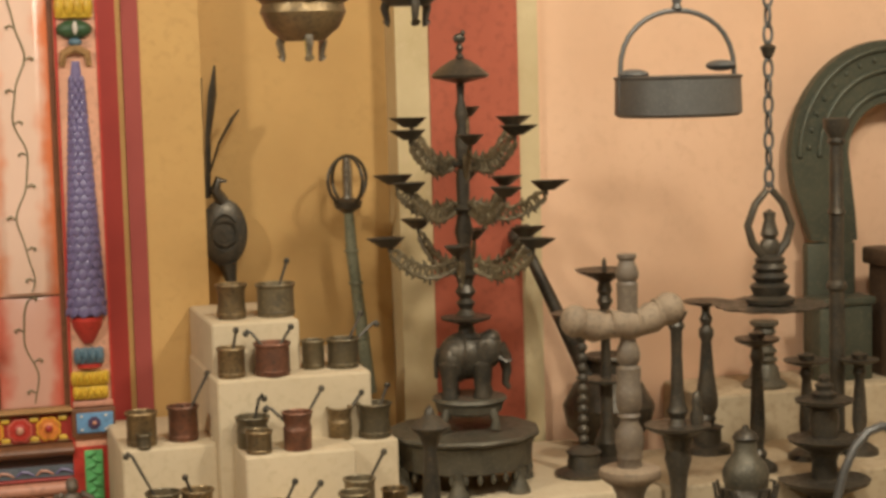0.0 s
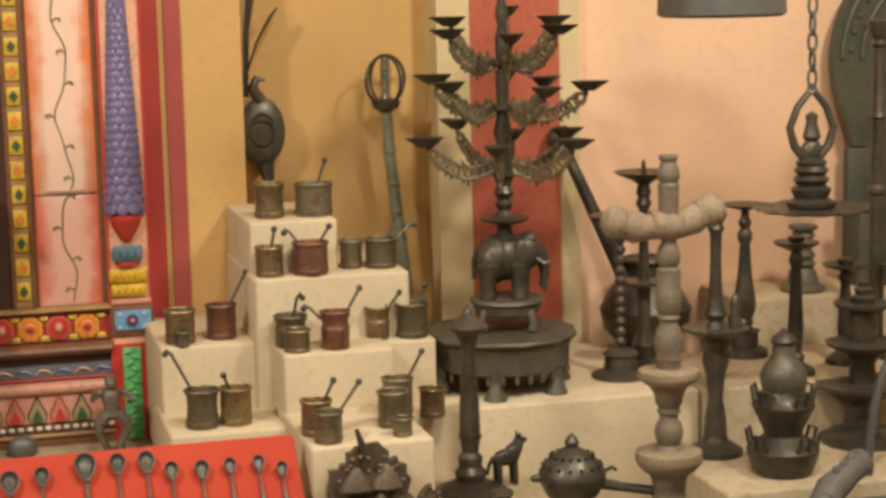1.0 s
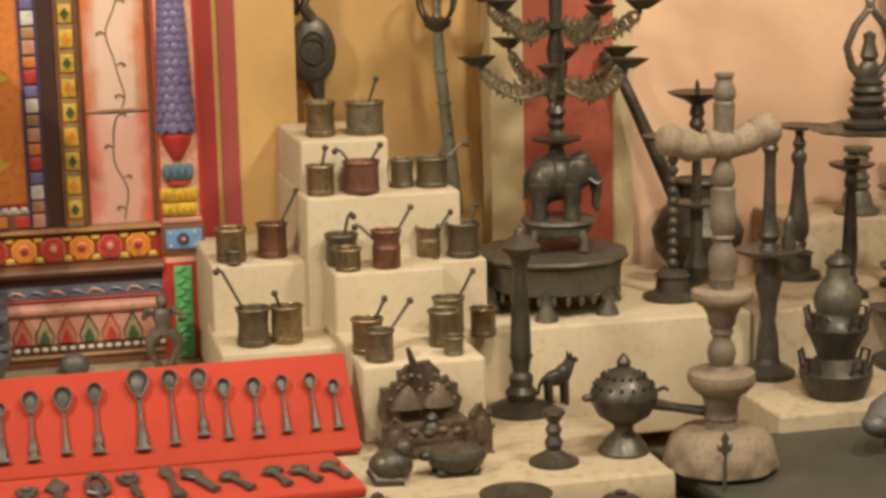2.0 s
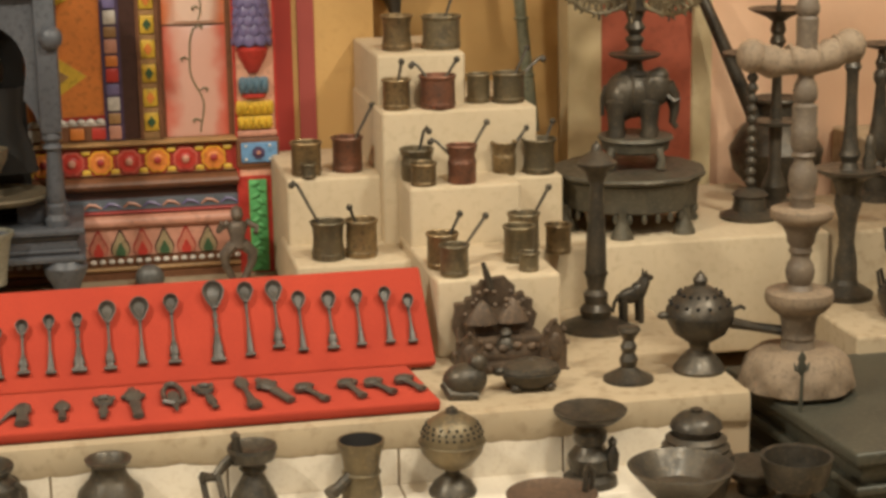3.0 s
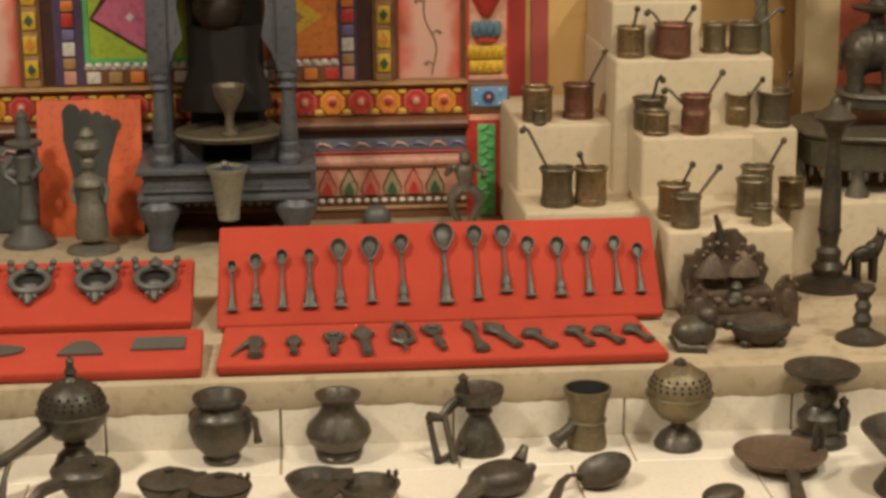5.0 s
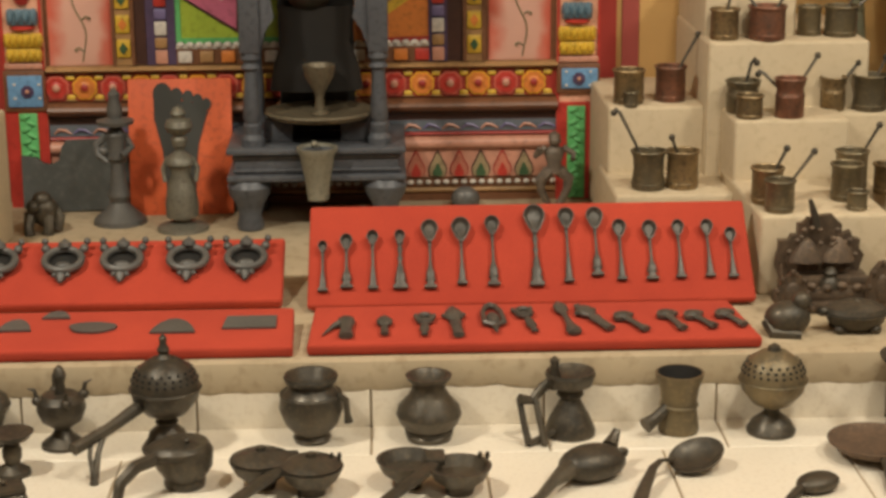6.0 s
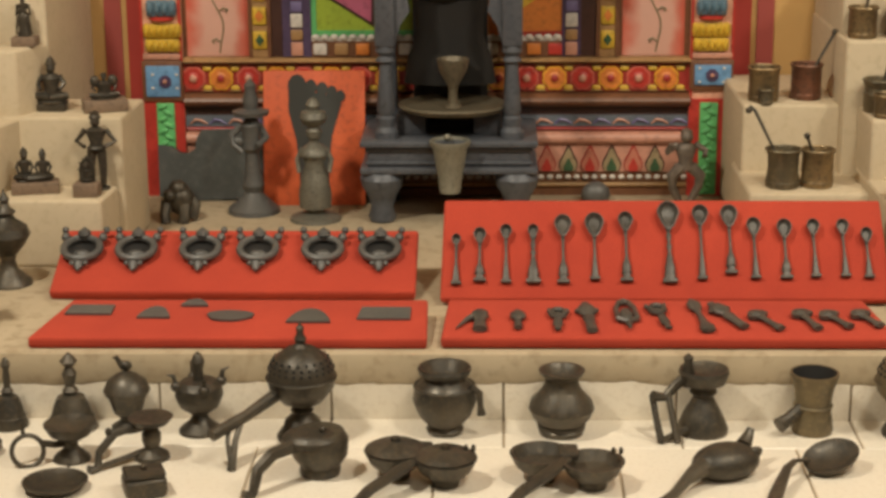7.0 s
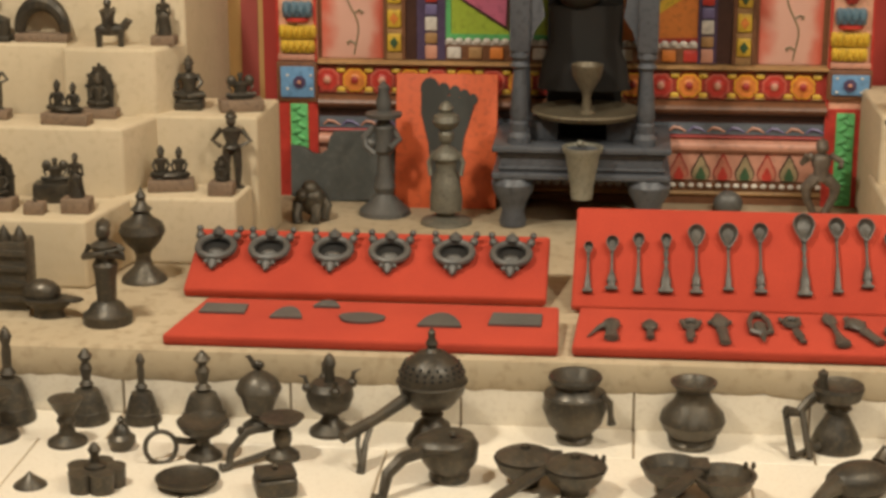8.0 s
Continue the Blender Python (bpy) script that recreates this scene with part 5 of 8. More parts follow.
part("middle_shaft", bm_lathe([(0.030, 0.293), (0.022, 0.304), (0.027, 0.316), (0.0295, 0.331), (0.026, 0.346), (0.019, 0.356), (0.019, 0.366), (0.024, 0.372), (0.021, 0.382), (0.027, 0.390), (0.029, 0.406), (0.038, 0.424), (0.052, 0.434)], 32), WORN, st, "dark worn turned shaft")
part("upper_disc", bm_lathe([(0.050, 0.432), (0.060, 0.440), (0.063, 0.448), (0.061, 0.458), (0.054, 0.461), (0.024, 0.462), (0.0, 0.462)], 40), STONE, st, "pale flat turned disc")
part("upper_shaft", bm_lathe([(0.0245, 0.461), (0.0235, 0.477), (0.026, 0.482), (0.0245, 0.490), (0.0275, 0.502), (0.0295, 0.515), (0.027, 0.538), (0.0185, 0.552), (0.0185, 0.560), (0.024, 0.566), (0.019, 0.573), (0.0245, 0.581), (0.026, 0.600), (0.0262, 0.6205), (0.024, 0.624), (0.0245, 0.664), (0.0175, 0.670), (0.023, 0.678), (0.024, 0.693), (0.021, 0.706), (0.0155, 0.718), (0.0155, 0.745)], 28), WORN, st, "dark worn turned shaft")
cross = bm_tube([(-0.118, 0, 0.768), (-0.10, 0, 0.762), (-0.07, 0, 0.752), (-0.045, 0, 0.750), (-0.02, 0, 0.754), (0, 0, 0.752), (0.025, 0, 0.752), (0.05, 0, 0.762), (0.07, 0, 0.770), (0.095, 0, 0.778)], [0.022, 0.027, 0.033, 0.025, 0.028, 0.034, 0.026, 0.032, 0.027, 0.022], 16)
bm_ball((-0.112, 0, 0.765), (0.030, 0.032, 0.033), cross, 16, 10)
bm_ball((0.088, 0, 0.777), (0.033, 0.032, 0.034), cross, 16, 10)
for kx in (-0.085, -0.035, 0.018, 0.060):
    bm_ring((kx, 0, 0.756 + 0.5 * max(0, kx) * kx * 8), 0.026, 0.004, 16, 6, Euler((0, math.pi / 2, 0)).to_quaternion(), cross)
part("crossbar", cross, STONE, st, "thick lumpy crossbar with rounded ends")
part("finial", bm_lathe([(0.022, 0.770), (0.0205, 0.790), (0.0215, 0.834), (0.018, 0.839), (0.0225, 0.846), (0.0235, 0.856), (0.019, 0.870), (0.0150, 0.880), (0.0195, 0.887), (0.019, 0.893), (0.0, 0.893)], 24), WORN, st)

beads = [(0.0, 0.0), (0.066, 0.0), (0.068, 0.008), (0.040, 0.02), (0.036, 0.05), (0.042, 0.055), (0.030, 0.065)]
for k in range(12):
    z = 0.072 + k * 0.024
    beads += [(0.007, z), (0.013, z + 0.008), (0.013, z + 0.014), (0.007, z + 0.022)]
lathe_thing("beaded_stand", "dark bronze stand with a beaded stem", "lamp stand", pose(2.660, 0.80, 0.263), (("stem", beads + [(0.03, 0.366), (0.065, 0.372), (0.070, 0.380), (0.0, 0.376)], BRONZE),), "standing oil lamps")
lathe_thing("lamp_stand", "dark bronze lamp stand with dish and slim stem", "lamp stand", pose(2.742, 0.86, 0.263), (
    ("base", [(0.0, 0.0), (0.064, 0.0), (0.060, 0.012), (0.030, 0.03), (0.030, 0.06)], BRONZE), ("stem", [(0.030, 0.06), (0.014, 0.10), (0.016, 0.20), (0.05, 0.205), (0.052, 0.212), (0.014, 0.216), (0.011, 0.30), (0.011, 0.38), (0.019, 0.395), (0.013, 0.41), (0.018, 0.42), (0.014, 0.44)], BRONZE),
    ("dish", [(0.014, 0.44), (0.028, 0.450), (0.062, 0.464), (0.070, 0.470), (0.062, 0.468), (0.0, 0.462)], BRONZE), ("spike", [(0.006, 0.462), (0.005, 0.49), (0.0, 0.50)], BRONZE)), "standing oil lamps")
lathe_thing("lamp_stand", "slim dark bronze lamp stand with a flat dish", "lamp stand", pose(3.022, 0.91, 0.265) @ Matrix.Diagonal((1, 1, 0.83, 1)), (
    ("base", [(0.0, 0.0), (0.058, 0.0), (0.056, 0.02), (0.034, 0.03), (0.034, 0.07), (0.040, 0.075)], BRONZE), ("stem", [(0.040, 0.075), (0.016, 0.085), (0.022, 0.10), (0.018, 0.112), (0.027, 0.135), (0.027, 0.165), (0.018, 0.235), (0.012, 0.330), (0.018, 0.345), (0.018, 0.362), (0.011, 0.375), (0.016, 0.395), (0.010, 0.41), (0.010, 0.43)], BRONZE),
    ("dish", [(0.012, 0.43), (0.052, 0.442), (0.056, 0.448), (0.0, 0.444)], BRONZE)), "standing oil lamps")
lathe_thing("lamp_stand", "dark bronze lamp stand with a broad middle dish", "lamp stand", pose(2.795, 0.565, 0.126) @ Matrix.Diagonal((1, 1, 1.06, 1)), (
    ("base", [(0.0, 0.0), (0.060, 0.0), (0.062, 0.012), (0.030, 0.03), (0.026, 0.04)], BRONZE), ("stem", [(0.026, 0.04), (0.024, 0.08), (0.016, 0.12), (0.022, 0.17), (0.030, 0.20), (0.026, 0.22)], BRONZE),
    ("dish", [(0.026, 0.22), (0.036, 0.25), (0.072, 0.266), (0.074, 0.272), (0.0, 0.270)], BRONZE), ("upper_stem", [(0.022, 0.27), (0.016, 0.285), (0.024, 0.30), (0.018, 0.315), (0.015, 0.34), (0.012, 0.42), (0.013, 0.47), (0.019, 0.480), (0.014, 0.49), (0.026, 0.51), (0.0, 0.512)], BRONZE)), "standing oil lamps")
lathe_thing("lamp_finial", "small dark bronze pointed lamp finial", "finial", pose(2.837, 0.555, 0.413), (("body", [(0.0, 0.0), (0.014, 0.0), (0.016, 0.02), (0.010, 0.035), (0.012, 0.05), (0.008, 0.07), (0.0, 0.078)], BRONZE),))
ur = thing("round_vessel", "dark bronze round-bellied vessel in shadow", "vessel", pose(2.84, 1.10, 0.263))
part("body", bm_lathe([(0.0, 0.0), (0.06, 0.0), (0.105, 0.05), (0.115, 0.10), (0.085, 0.155), (0.05, 0.185), (0.05, 0.21), (0.062, 0.225), (0.0, 0.22)], 28), BRONZE, ur)
part("lip", bm_ring((0, 0, 0.222), 0.058, 0.006, 24, 6), BRONZE, ur)

# nested lidded urn
urn = thing("tiered_urn", "dark bronze tiered urn of stacked handled bowls and lid", "urn", pose(2.868, 0.375, 0.126))
part("lower_bowl", bm_lathe([(0.0, 0.0), (0.058, 0.0), (0.066, 0.012), (0.076, 0.042), (0.078, 0.056), (0.074, 0.060), (0.050, 0.078), (0.040, 0.086), (0.0, 0.088)], 32), BRONZE, urn)
part("middle_bowl", bm_lathe([(0.040, 0.085), (0.044, 0.100), (0.056, 0.126), (0.066, 0.146), (0.067, 0.152), (0.062, 0.156), (0.048, 0.170), (0.044, 0.184), (0.0, 0.186)], 32), BRONZE, urn)
part("belly", bm_lathe([(0.044, 0.183), (0.049, 0.198), (0.050, 0.214), (0.044, 0.232), (0.032, 0.248), (0.0245, 0.260), (0.024, 0.284), (0.0, 0.285)], 32), STANDM, urn, "rounded brownish bronze belly and neck")
part("lid", bm_lathe([(0.026, 0.283), (0.0285, 0.289), (0.022, 0.300), (0.008, 0.308), (0.006, 0.314), (0.0, 0.318)], 28), BRONZE, urn, "small pointed bronze lid")
for z, r in ((0.062, 0.070), (0.158, 0.060)):
    for a in (0.2, 1.3, 2.4, 3.6, 4.9, 5.7):
        c, s = math.cos(a), math.sin(a)
        part("handle", bm_tube([(r * c - 0.014 * s, r * s + 0.014 * c, z - 0.006), (1.12 * r * c - 0.012 * s, 1.12 * r * s + 0.012 * c, z + 0.030), (1.12 * r * c + 0.012 * s, 1.12 * r * s - 0.012 * c, z + 0.030), (r * c + 0.014 * s, r * s - 0.014 * c, z - 0.006)], 0.004, 7), BRONZE, urn)

# tall column lamp, arch and others against the far wall
lathe_thing("column_lamp", "tall dark bronze column lamp with knotted rings", "column lamp", pose(3.315, 0.80, 0.265) @ Matrix.Diagonal((0.84, 0.84, 0.925, 1)), (
    ("base", [(0.0, 0.0), (0.06, 0.0), (0.06, 0.03), (0.03, 0.05)], BRONZE), ("shaft", [(0.022, 0.05), (0.022, 0.42), (0.030, 0.43), (0.030, 0.44), (0.021, 0.45), (0.020, 0.62), (0.027, 0.625), (0.020, 0.64), (0.018, 0.80), (0.028, 0.81), (0.020, 0.82)], BRONZE), ("cap", [(0.020, 0.82), (0.036, 0.845), (0.038, 0.87), (0.0, 0.865)], BRONZE)))
lathe_thing("tiered_lamp", "dark bronze lamp of three stacked dishes", "oil lamp", pose(3.147, 0.55, 0.126), (
    ("base", [(0.0, 0.0), (0.09, 0.0), (0.09, 0.02), (0.04, 0.04), (0.036, 0.10)], BRONZE), ("lower_dish", [(0.036, 0.10), (0.10, 0.13), (0.104, 0.138), (0.03, 0.14)], BRONZE), ("stem", [(0.03, 0.14), (0.028, 0.18), (0.036, 0.20)], BRONZE),
    ("middle_dish", [(0.036, 0.20), (0.08, 0.225), (0.084, 0.232), (0.03, 0.235)], BRONZE), ("upper_stem", [(0.03, 0.235), (0.034, 0.28), (0.03, 0.30)], BRONZE), ("upper_dish", [(0.03, 0.30), (0.064, 0.315), (0.066, 0.322), (0.02, 0.325)], BRONZE), ("spire", [(0.024, 0.325), (0.028, 0.335), (0.018, 0.342), (0.022, 0.354), (0.012, 0.360), (0.014, 0.370), (0.0, 0.382)], BRONZE)), "standing oil lamps")
for lx, ly, lz, hh, dd in ((3.045, 0.68, 0.265, 0.310, 0.050), (3.207, 0.75, 0.265, 0.238, 0.052), (3.347, 0.75, 0.265, 0.230, 0.045)):
    lathe_thing("lamp_stand", "slim dark bronze lamp stand with hanging drops", "lamp stand", pose(lx, ly, lz), (
        ("base", [(0.0, 0.0), (0.046, 0.0), (0.044, 0.012), (0.018, 0.03)], BRONZE), ("stem", [(0.018, 0.03), (0.022, 0.040), (0.014, 0.052), (0.018, hh * 0.35), (0.015, hh * 0.6), (0.011, hh * 0.8), (0.017, hh * 0.86), (0.011, hh * 0.93)], BRONZE), ("dish", [(0.014, hh * 0.93), (dd, hh * 0.98), (dd * 1.05, hh), (0.0, hh * 0.99)], BRONZE), ("wick_holder", [(0.016, hh), (0.020, hh + 0.012), (0.0, hh + 0.018)], BRONZE)), "standing oil lamps")
bell_stand = lathe_thing("bell_stand", "dark bronze ringed lamp stand on a broad bell foot", "lamp stand", pose(3.250, 1.06, 0.385), (
    ("foot", [(0.0, 0.0), (0.056, 0.0), (0.058, 0.008), (0.040, 0.022), (0.034, 0.050), (0.026, 0.060)], STANDM), ("rings", [(0.026, 0.060), (0.034, 0.070), (0.024, 0.080), (0.032, 0.092), (0.022, 0.104), (0.020, 0.130), (0.030, 0.140), (0.024, 0.152)], STANDM), ("cap", [(0.024, 0.152), (0.036, 0.160), (0.036, 0.168), (0.0, 0.172)], STANDM)), "standing oil lamps")
arch = thing("bronze_arch", "broad greenish bronze arch standing against the wall", "arch", pose(3.673, 1.175, 0.385))
pts = []
for k in range(29):
    a = math.pi * (k / 28 * 1.24 - 0.12)
    pts.append((0.285 * math.cos(a), 0.575 + 0.297 * math.sin(a)))
pts += [(-0.225, 0.352), (-0.150, 0.338), (-0.095, 0.350), (-0.100, 0.42)]
for k in range(25):
    a = math.pi * (1 - k / 24)
    pts.append((0.120 * math.cos(a), 0.575 + 0.133 * math.sin(a)))
pts += [(0.100, 0.42), (0.095, 0.350), (0.150, 0.338), (0.225, 0.352)]
b = bm_plate(pts, 0.03)
PATINA = surface("green_patina", (0.088, 0.092, 0.062), (0.06, 0.067, 0.048), (0.115, 0.108, 0.072), 0.55, 0.3, big=9, fine=90, bump=0.4)
part("panel", b, PATINA, arch)
for r1, r2, nm in ((0.262, 0.274, "outer_moulding"), (0.150, 0.163, "inner_moulding"), (0.205, 0.218, "middle_moulding")):
    part(nm, bm_tube([(r1 * math.cos(math.pi * k / 24), -0.004, 0.575 + r2 * math.sin(math.pi * k / 24)) for k in range(25)], 0.007, 8), PATINA, arch)
part("foot_block", bm_box(-0.24, 0.0, 0.0, -0.10, 0.03, 0.345, 0.006), PATINA, arch)
part("foot_block", bm_box(0.10, 0.0, 0.0, 0.24, 0.03, 0.345, 0.006), PATINA, arch)
for k in range(17):
    a = math.pi * (k + 0.5) / 17
    part("rim_stud", bm_ball((0.236 * math.cos(a), -0.002, 0.575 + 0.247 * math.sin(a)), (0.007, 0.006, 0.007), None, 8, 5), PATINA, arch)
CHESTW = surface("dark_brown_wood", (0.105, 0.062, 0.034), (0.07, 0.042, 0.025), (0.14, 0.085, 0.048), 0.6, big=9, fine=80, bump=0.3)
chest = thing("wooden_chest", "dark brown wooden chest standing beside the bronze arch", "chest", pose(3.80, 1.065, 0.385))
part("body", bm_box(-0.21, -0.075, 0.0, 0.25, 0.075, 0.29, 0.006), CHESTW, chest)
part("lid", bm_box(-0.225, -0.088, 0.29, 0.265, 0.085, 0.335, 0.008), CHESTW, chest)
for x in (-0.19, 0.02, 0.225):
    part("stile", bm_box(x - 0.018, -0.084, 0.012, x + 0.018, -0.074, 0.278, 0.003), CHESTW, chest)
slab = thing("green_box", "dull green painted box standing before the bronze arch", "box", pose(3.475, 1.085, 0.385))
part("body", bm_box(-0.075, -0.040, 0.0, 0.075, 0.040, 0.195, 0.005), PATINA, slab)
part("lid", bm_box(-0.082, -0.046, 0.195, 0.082, 0.044, 0.215, 0.004), PATINA, slab)

# large dark pedestal on the low plinth, and pieces on it
BLACKIRON = surface("black_iron", (0.085, 0.084, 0.062), (0.060, 0.060, 0.046), (0.105, 0.10, 0.075), 0.45, 0.2, big=9, fine=110, bump=0.3)
tray = thing("stepped_pedestal", "broad dark stepped metal pedestal with a flat top", "pedestal", pose(2.403, 0.252, -0.06, 0, 0, 4.4))
part("top_slab", bm_box(0.0, -0.545, 0.124, 0.80, 0.0, 0.150, 0.007, seg=3), BLACKIRON, tray)
part("neck", bm_box(0.022, -0.522, 0.082, 0.78, -0.005, 0.125, 0.004), BLACKIRON, tray)
part("moulding", bm_box(0.006, -0.538, 0.066, 0.79, -0.003, 0.084, 0.006, seg=3), BLACKIRON, tray)
part("lower_neck", bm_box(0.020, -0.525, 0.026, 0.78, -0.006, 0.067, 0.003), BLACKIRON, tray)
part("base_step", bm_box(-0.004, -0.552, 0.0, 0.80, 0.0, 0.028, 0.006, seg=3), BLACKIRON, tray)
spike = thing("iron_spike", "thin black iron spike with a leaf-shaped head", "spike", pose(2.440, -0.052, 0.09))
part("rod", bm_tube([(0, 0, 0.0), (0.001, 0, 0.05), (0.003, 0.002, 0.075)], [0.005, 0.0035, 0.003], 8), BLACKIRON, spike)
part("leaf_head", bm_lathe([(0.003, 0.070), (0.011, 0.084), (0.006, 0.096), (0.009, 0.103), (0.0, 0.118)], 10, at=Matrix.Diagonal((1, 0.5, 1, 1))), BLACKIRON, spike)
for sx in (-1, 1):
    part("side_leaf", bm_tube([(0.002, 0, 0.076), (sx * 0.011, 0, 0.082), (sx * 0.015, 0, 0.094)], [0.003, 0.004, 0.001], 6), BLACKIRON, spike)
an = thing("carved_fragment", "grey bronze animal-headed spout resting on the dark pedestal", "spout", pose(2.86, 0.10, 0.118))
part("body", bm_tube([(-0.05, -0.03, 0.03), (-0.02, 0.0, 0.05), (0.03, 0.02, 0.075), (0.07, 0.05, 0.085)], [0.030, 0.032, 0.026, 0.030], 12), IRON, an)
part("snout", bm_ball((-0.055, -0.03, 0.035), (0.026, 0.03, 0.022)), IRON, an)
for k in range(4):
    part("crest", bm_ball((-0.01 + k * 0.022, 0.0 + k * 0.012, 0.085 + k * 0.006), (0.008, 0.008, 0.014), None, 8, 6), IRON, an)
part("strut", bm_tube([(0.0, 0.01, 0.05), (0.0, 0.01, -0.028)], 0.012, 8), IRON, an)
hoop = thing("iron_hoop", "bent dark iron hoop standing on the plinth", "hoop", pose(3.16, 0.30, 0.186))
part("hoop", bm_tube([(0.13 * math.cos(math.pi * k / 12), 0.02 * math.sin(math.pi * k / 12), -0.06 + 0.30 * math.sin(math.pi * k / 12)) for k in range(13)], 0.010, 8), IRON, hoop)

# ---- vessels on the tiled ledge ----
def vessel(name, label, cat, x, y, pieces, turn=0.0, mat=BRONZE, z=0.0, group="bronze vessels on the ledge"):
    ob = thing(name, label, cat, pose(x, y, z, 0, 0, turn), group)
    for p in pieces:
        nm, prof = p[0], p[1]
        part(nm, bm_lathe(prof, 32), p[2] if len(p) > 2 else mat, ob)
    return ob


v = vessel("round_pot", "dark bronze round-bellied pot with a flared rim", "pot", 0.983, -0.072, (
    ("body", [(0.0, 0.0), (0.030, 0.0), (0.033, 0.008), (0.028, 0.014), (0.046, 0.034), (0.056, 0.062), (0.052, 0.085), (0.038, 0.098), (0.036, 0.106)]),
    ("rim", [(0.036, 0.104), (0.044, 0.109), (0.047, 0.117), (0.045, 0.121), (0.040, 0.118), (0.030, 0.104), (0.0, 0.09)])))
part("lug", bm_tube([(0.045, -0.02, 0.092), (0.060, -0.02, 0.080), (0.062, -0.02, 0.055), (0.064, -0.02, 0.040)], [0.007, 0.006, 0.005, 0.008], 8), BRONZE, v, "small hanging handle")
part("band", bm_ring((0, 0, 0.086), 0.0515, 0.003, 32, 6), BRONZE, v)
v = vessel("water_pot", "dark bronze water pot with a tall flared neck", "pot", 1.185, -0.072, (
    ("body", [(0.0, 0.0), (0.038, 0.0), (0.041, 0.010), (0.036, 0.016), (0.050, 0.030), (0.057, 0.046), (0.053, 0.060), (0.036, 0.078), (0.029, 0.092), (0.029, 0.104)]),
    ("rim", [(0.029, 0.102), (0.038, 0.110), (0.040, 0.116), (0.035, 0.116), (0.025, 0.104), (0.0, 0.095)])))
part("band", bm_ring((0, 0, 0.017), 0.0395, 0.003, 32, 6), BRONZE, v)
v = vessel("handled_censer", "dark bronze censer on a bell foot with an animal handle", "censer", 1.430, -0.064, (
    ("foot", [(0.0, 0.0), (0.044, 0.0), (0.045, 0.008), (0.034, 0.034), (0.022, 0.056), (0.017, 0.066)]), ("neck", [(0.017, 0.066), (0.024, 0.074), (0.020, 0.084)]),
    ("bowl", [(0.020, 0.082), (0.038, 0.092), (0.044, 0.110), (0.042, 0.116), (0.036, 0.110), (0.0, 0.096)])))
part("handle", bm_tube([(-0.030, 0, 0.100), (-0.050, -0.01, 0.088), (-0.068, -0.02, 0.070), (-0.090, -0.03, 0.076)], [0.010, 0.009, 0.008, 0.010], 8), BRONZE, v)
for dx in (-0.062, -0.090):
    part("leg", bm_tube([(dx, -0.02, 0.074), (dx + 0.006, -0.04, 0.04), (dx + 0.014, -0.058, 0.003)], [0.006, 0.006, 0.007], 8), BRONZE, v)
part("leg_bar", bm_tube([(-0.076, -0.058, 0.005), (-0.03, -0.03, 0.016)], 0.006, 8), BRONZE, v)
part("bird", bm_lathe([(0.009, 0.085), (0.012, 0.11), (0.007, 0.128), (0.009, 0.138), (0.0, 0.146)], 10, at=Matrix.Translation((-0.028, -0.005, 0))), BRONZE, v)
v = vessel("waisted_cup", "worn bronze waisted cup with a short side spout", "cup", 1.620, -0.062, (
    ("body", [(0.0, 0.0), (0.034, 0.0), (0.036, 0.006), (0.033, 0.03), (0.030, 0.050), (0.034, 0.080), (0.042, 0.104), (0.042, 0.109), (0.038, 0.109)], OLIVE), ("inside", [(0.0385, 0.1085), (0.036, 0.102), (0.030, 0.070), (0.0, 0.066)], DARK)))
part("spout", bm_tube([(-0.02, -0.01, 0.048), (-0.045, -0.02, 0.030), (-0.062, -0.03, 0.022)], [0.012, 0.011, 0.014], 10), BRONZE, v)
part("band", bm_ring((0, 0, 0.050), 0.031, 0.0035, 28, 6), OLIVE, v)


def pierced_globe(ob, r, zc, mat):
    part("globe", bm_lathe([(0.012, zc - r * 0.92), (r * 0.6, zc - r * 0.72), (r * 0.92, zc - r * 0.32), (r, zc), (r * 0.97, zc + r * 0.03), (r * 0.94, zc + r * 0.28), (r * 0.74, zc + r * 0.62), (r * 0.4, zc + r * 0.86), (0.0, zc + r * 0.95)], 36), mat, ob)
    part("seam", bm_ring((0, 0, zc), r * 0.99, 0.0028, 36, 6), mat, ob)
    for row, (h, k) in enumerate(((0.28, 26), (0.42, 24), (0.56, 20))):
        rr = r * math.sqrt(max(0.0, 1 - h * h)) * (0.962 if row == 0 else 0.945)
        for i in range(k):
            a = 2 * math.pi * (i + 0.5 * (row % 2)) / k
            part("vent", bm_ball((rr * math.cos(a), rr * math.sin(a), zc + r * h), (0.0030, 0.0030, 0.0030), None, 6, 4), DARK, ob)


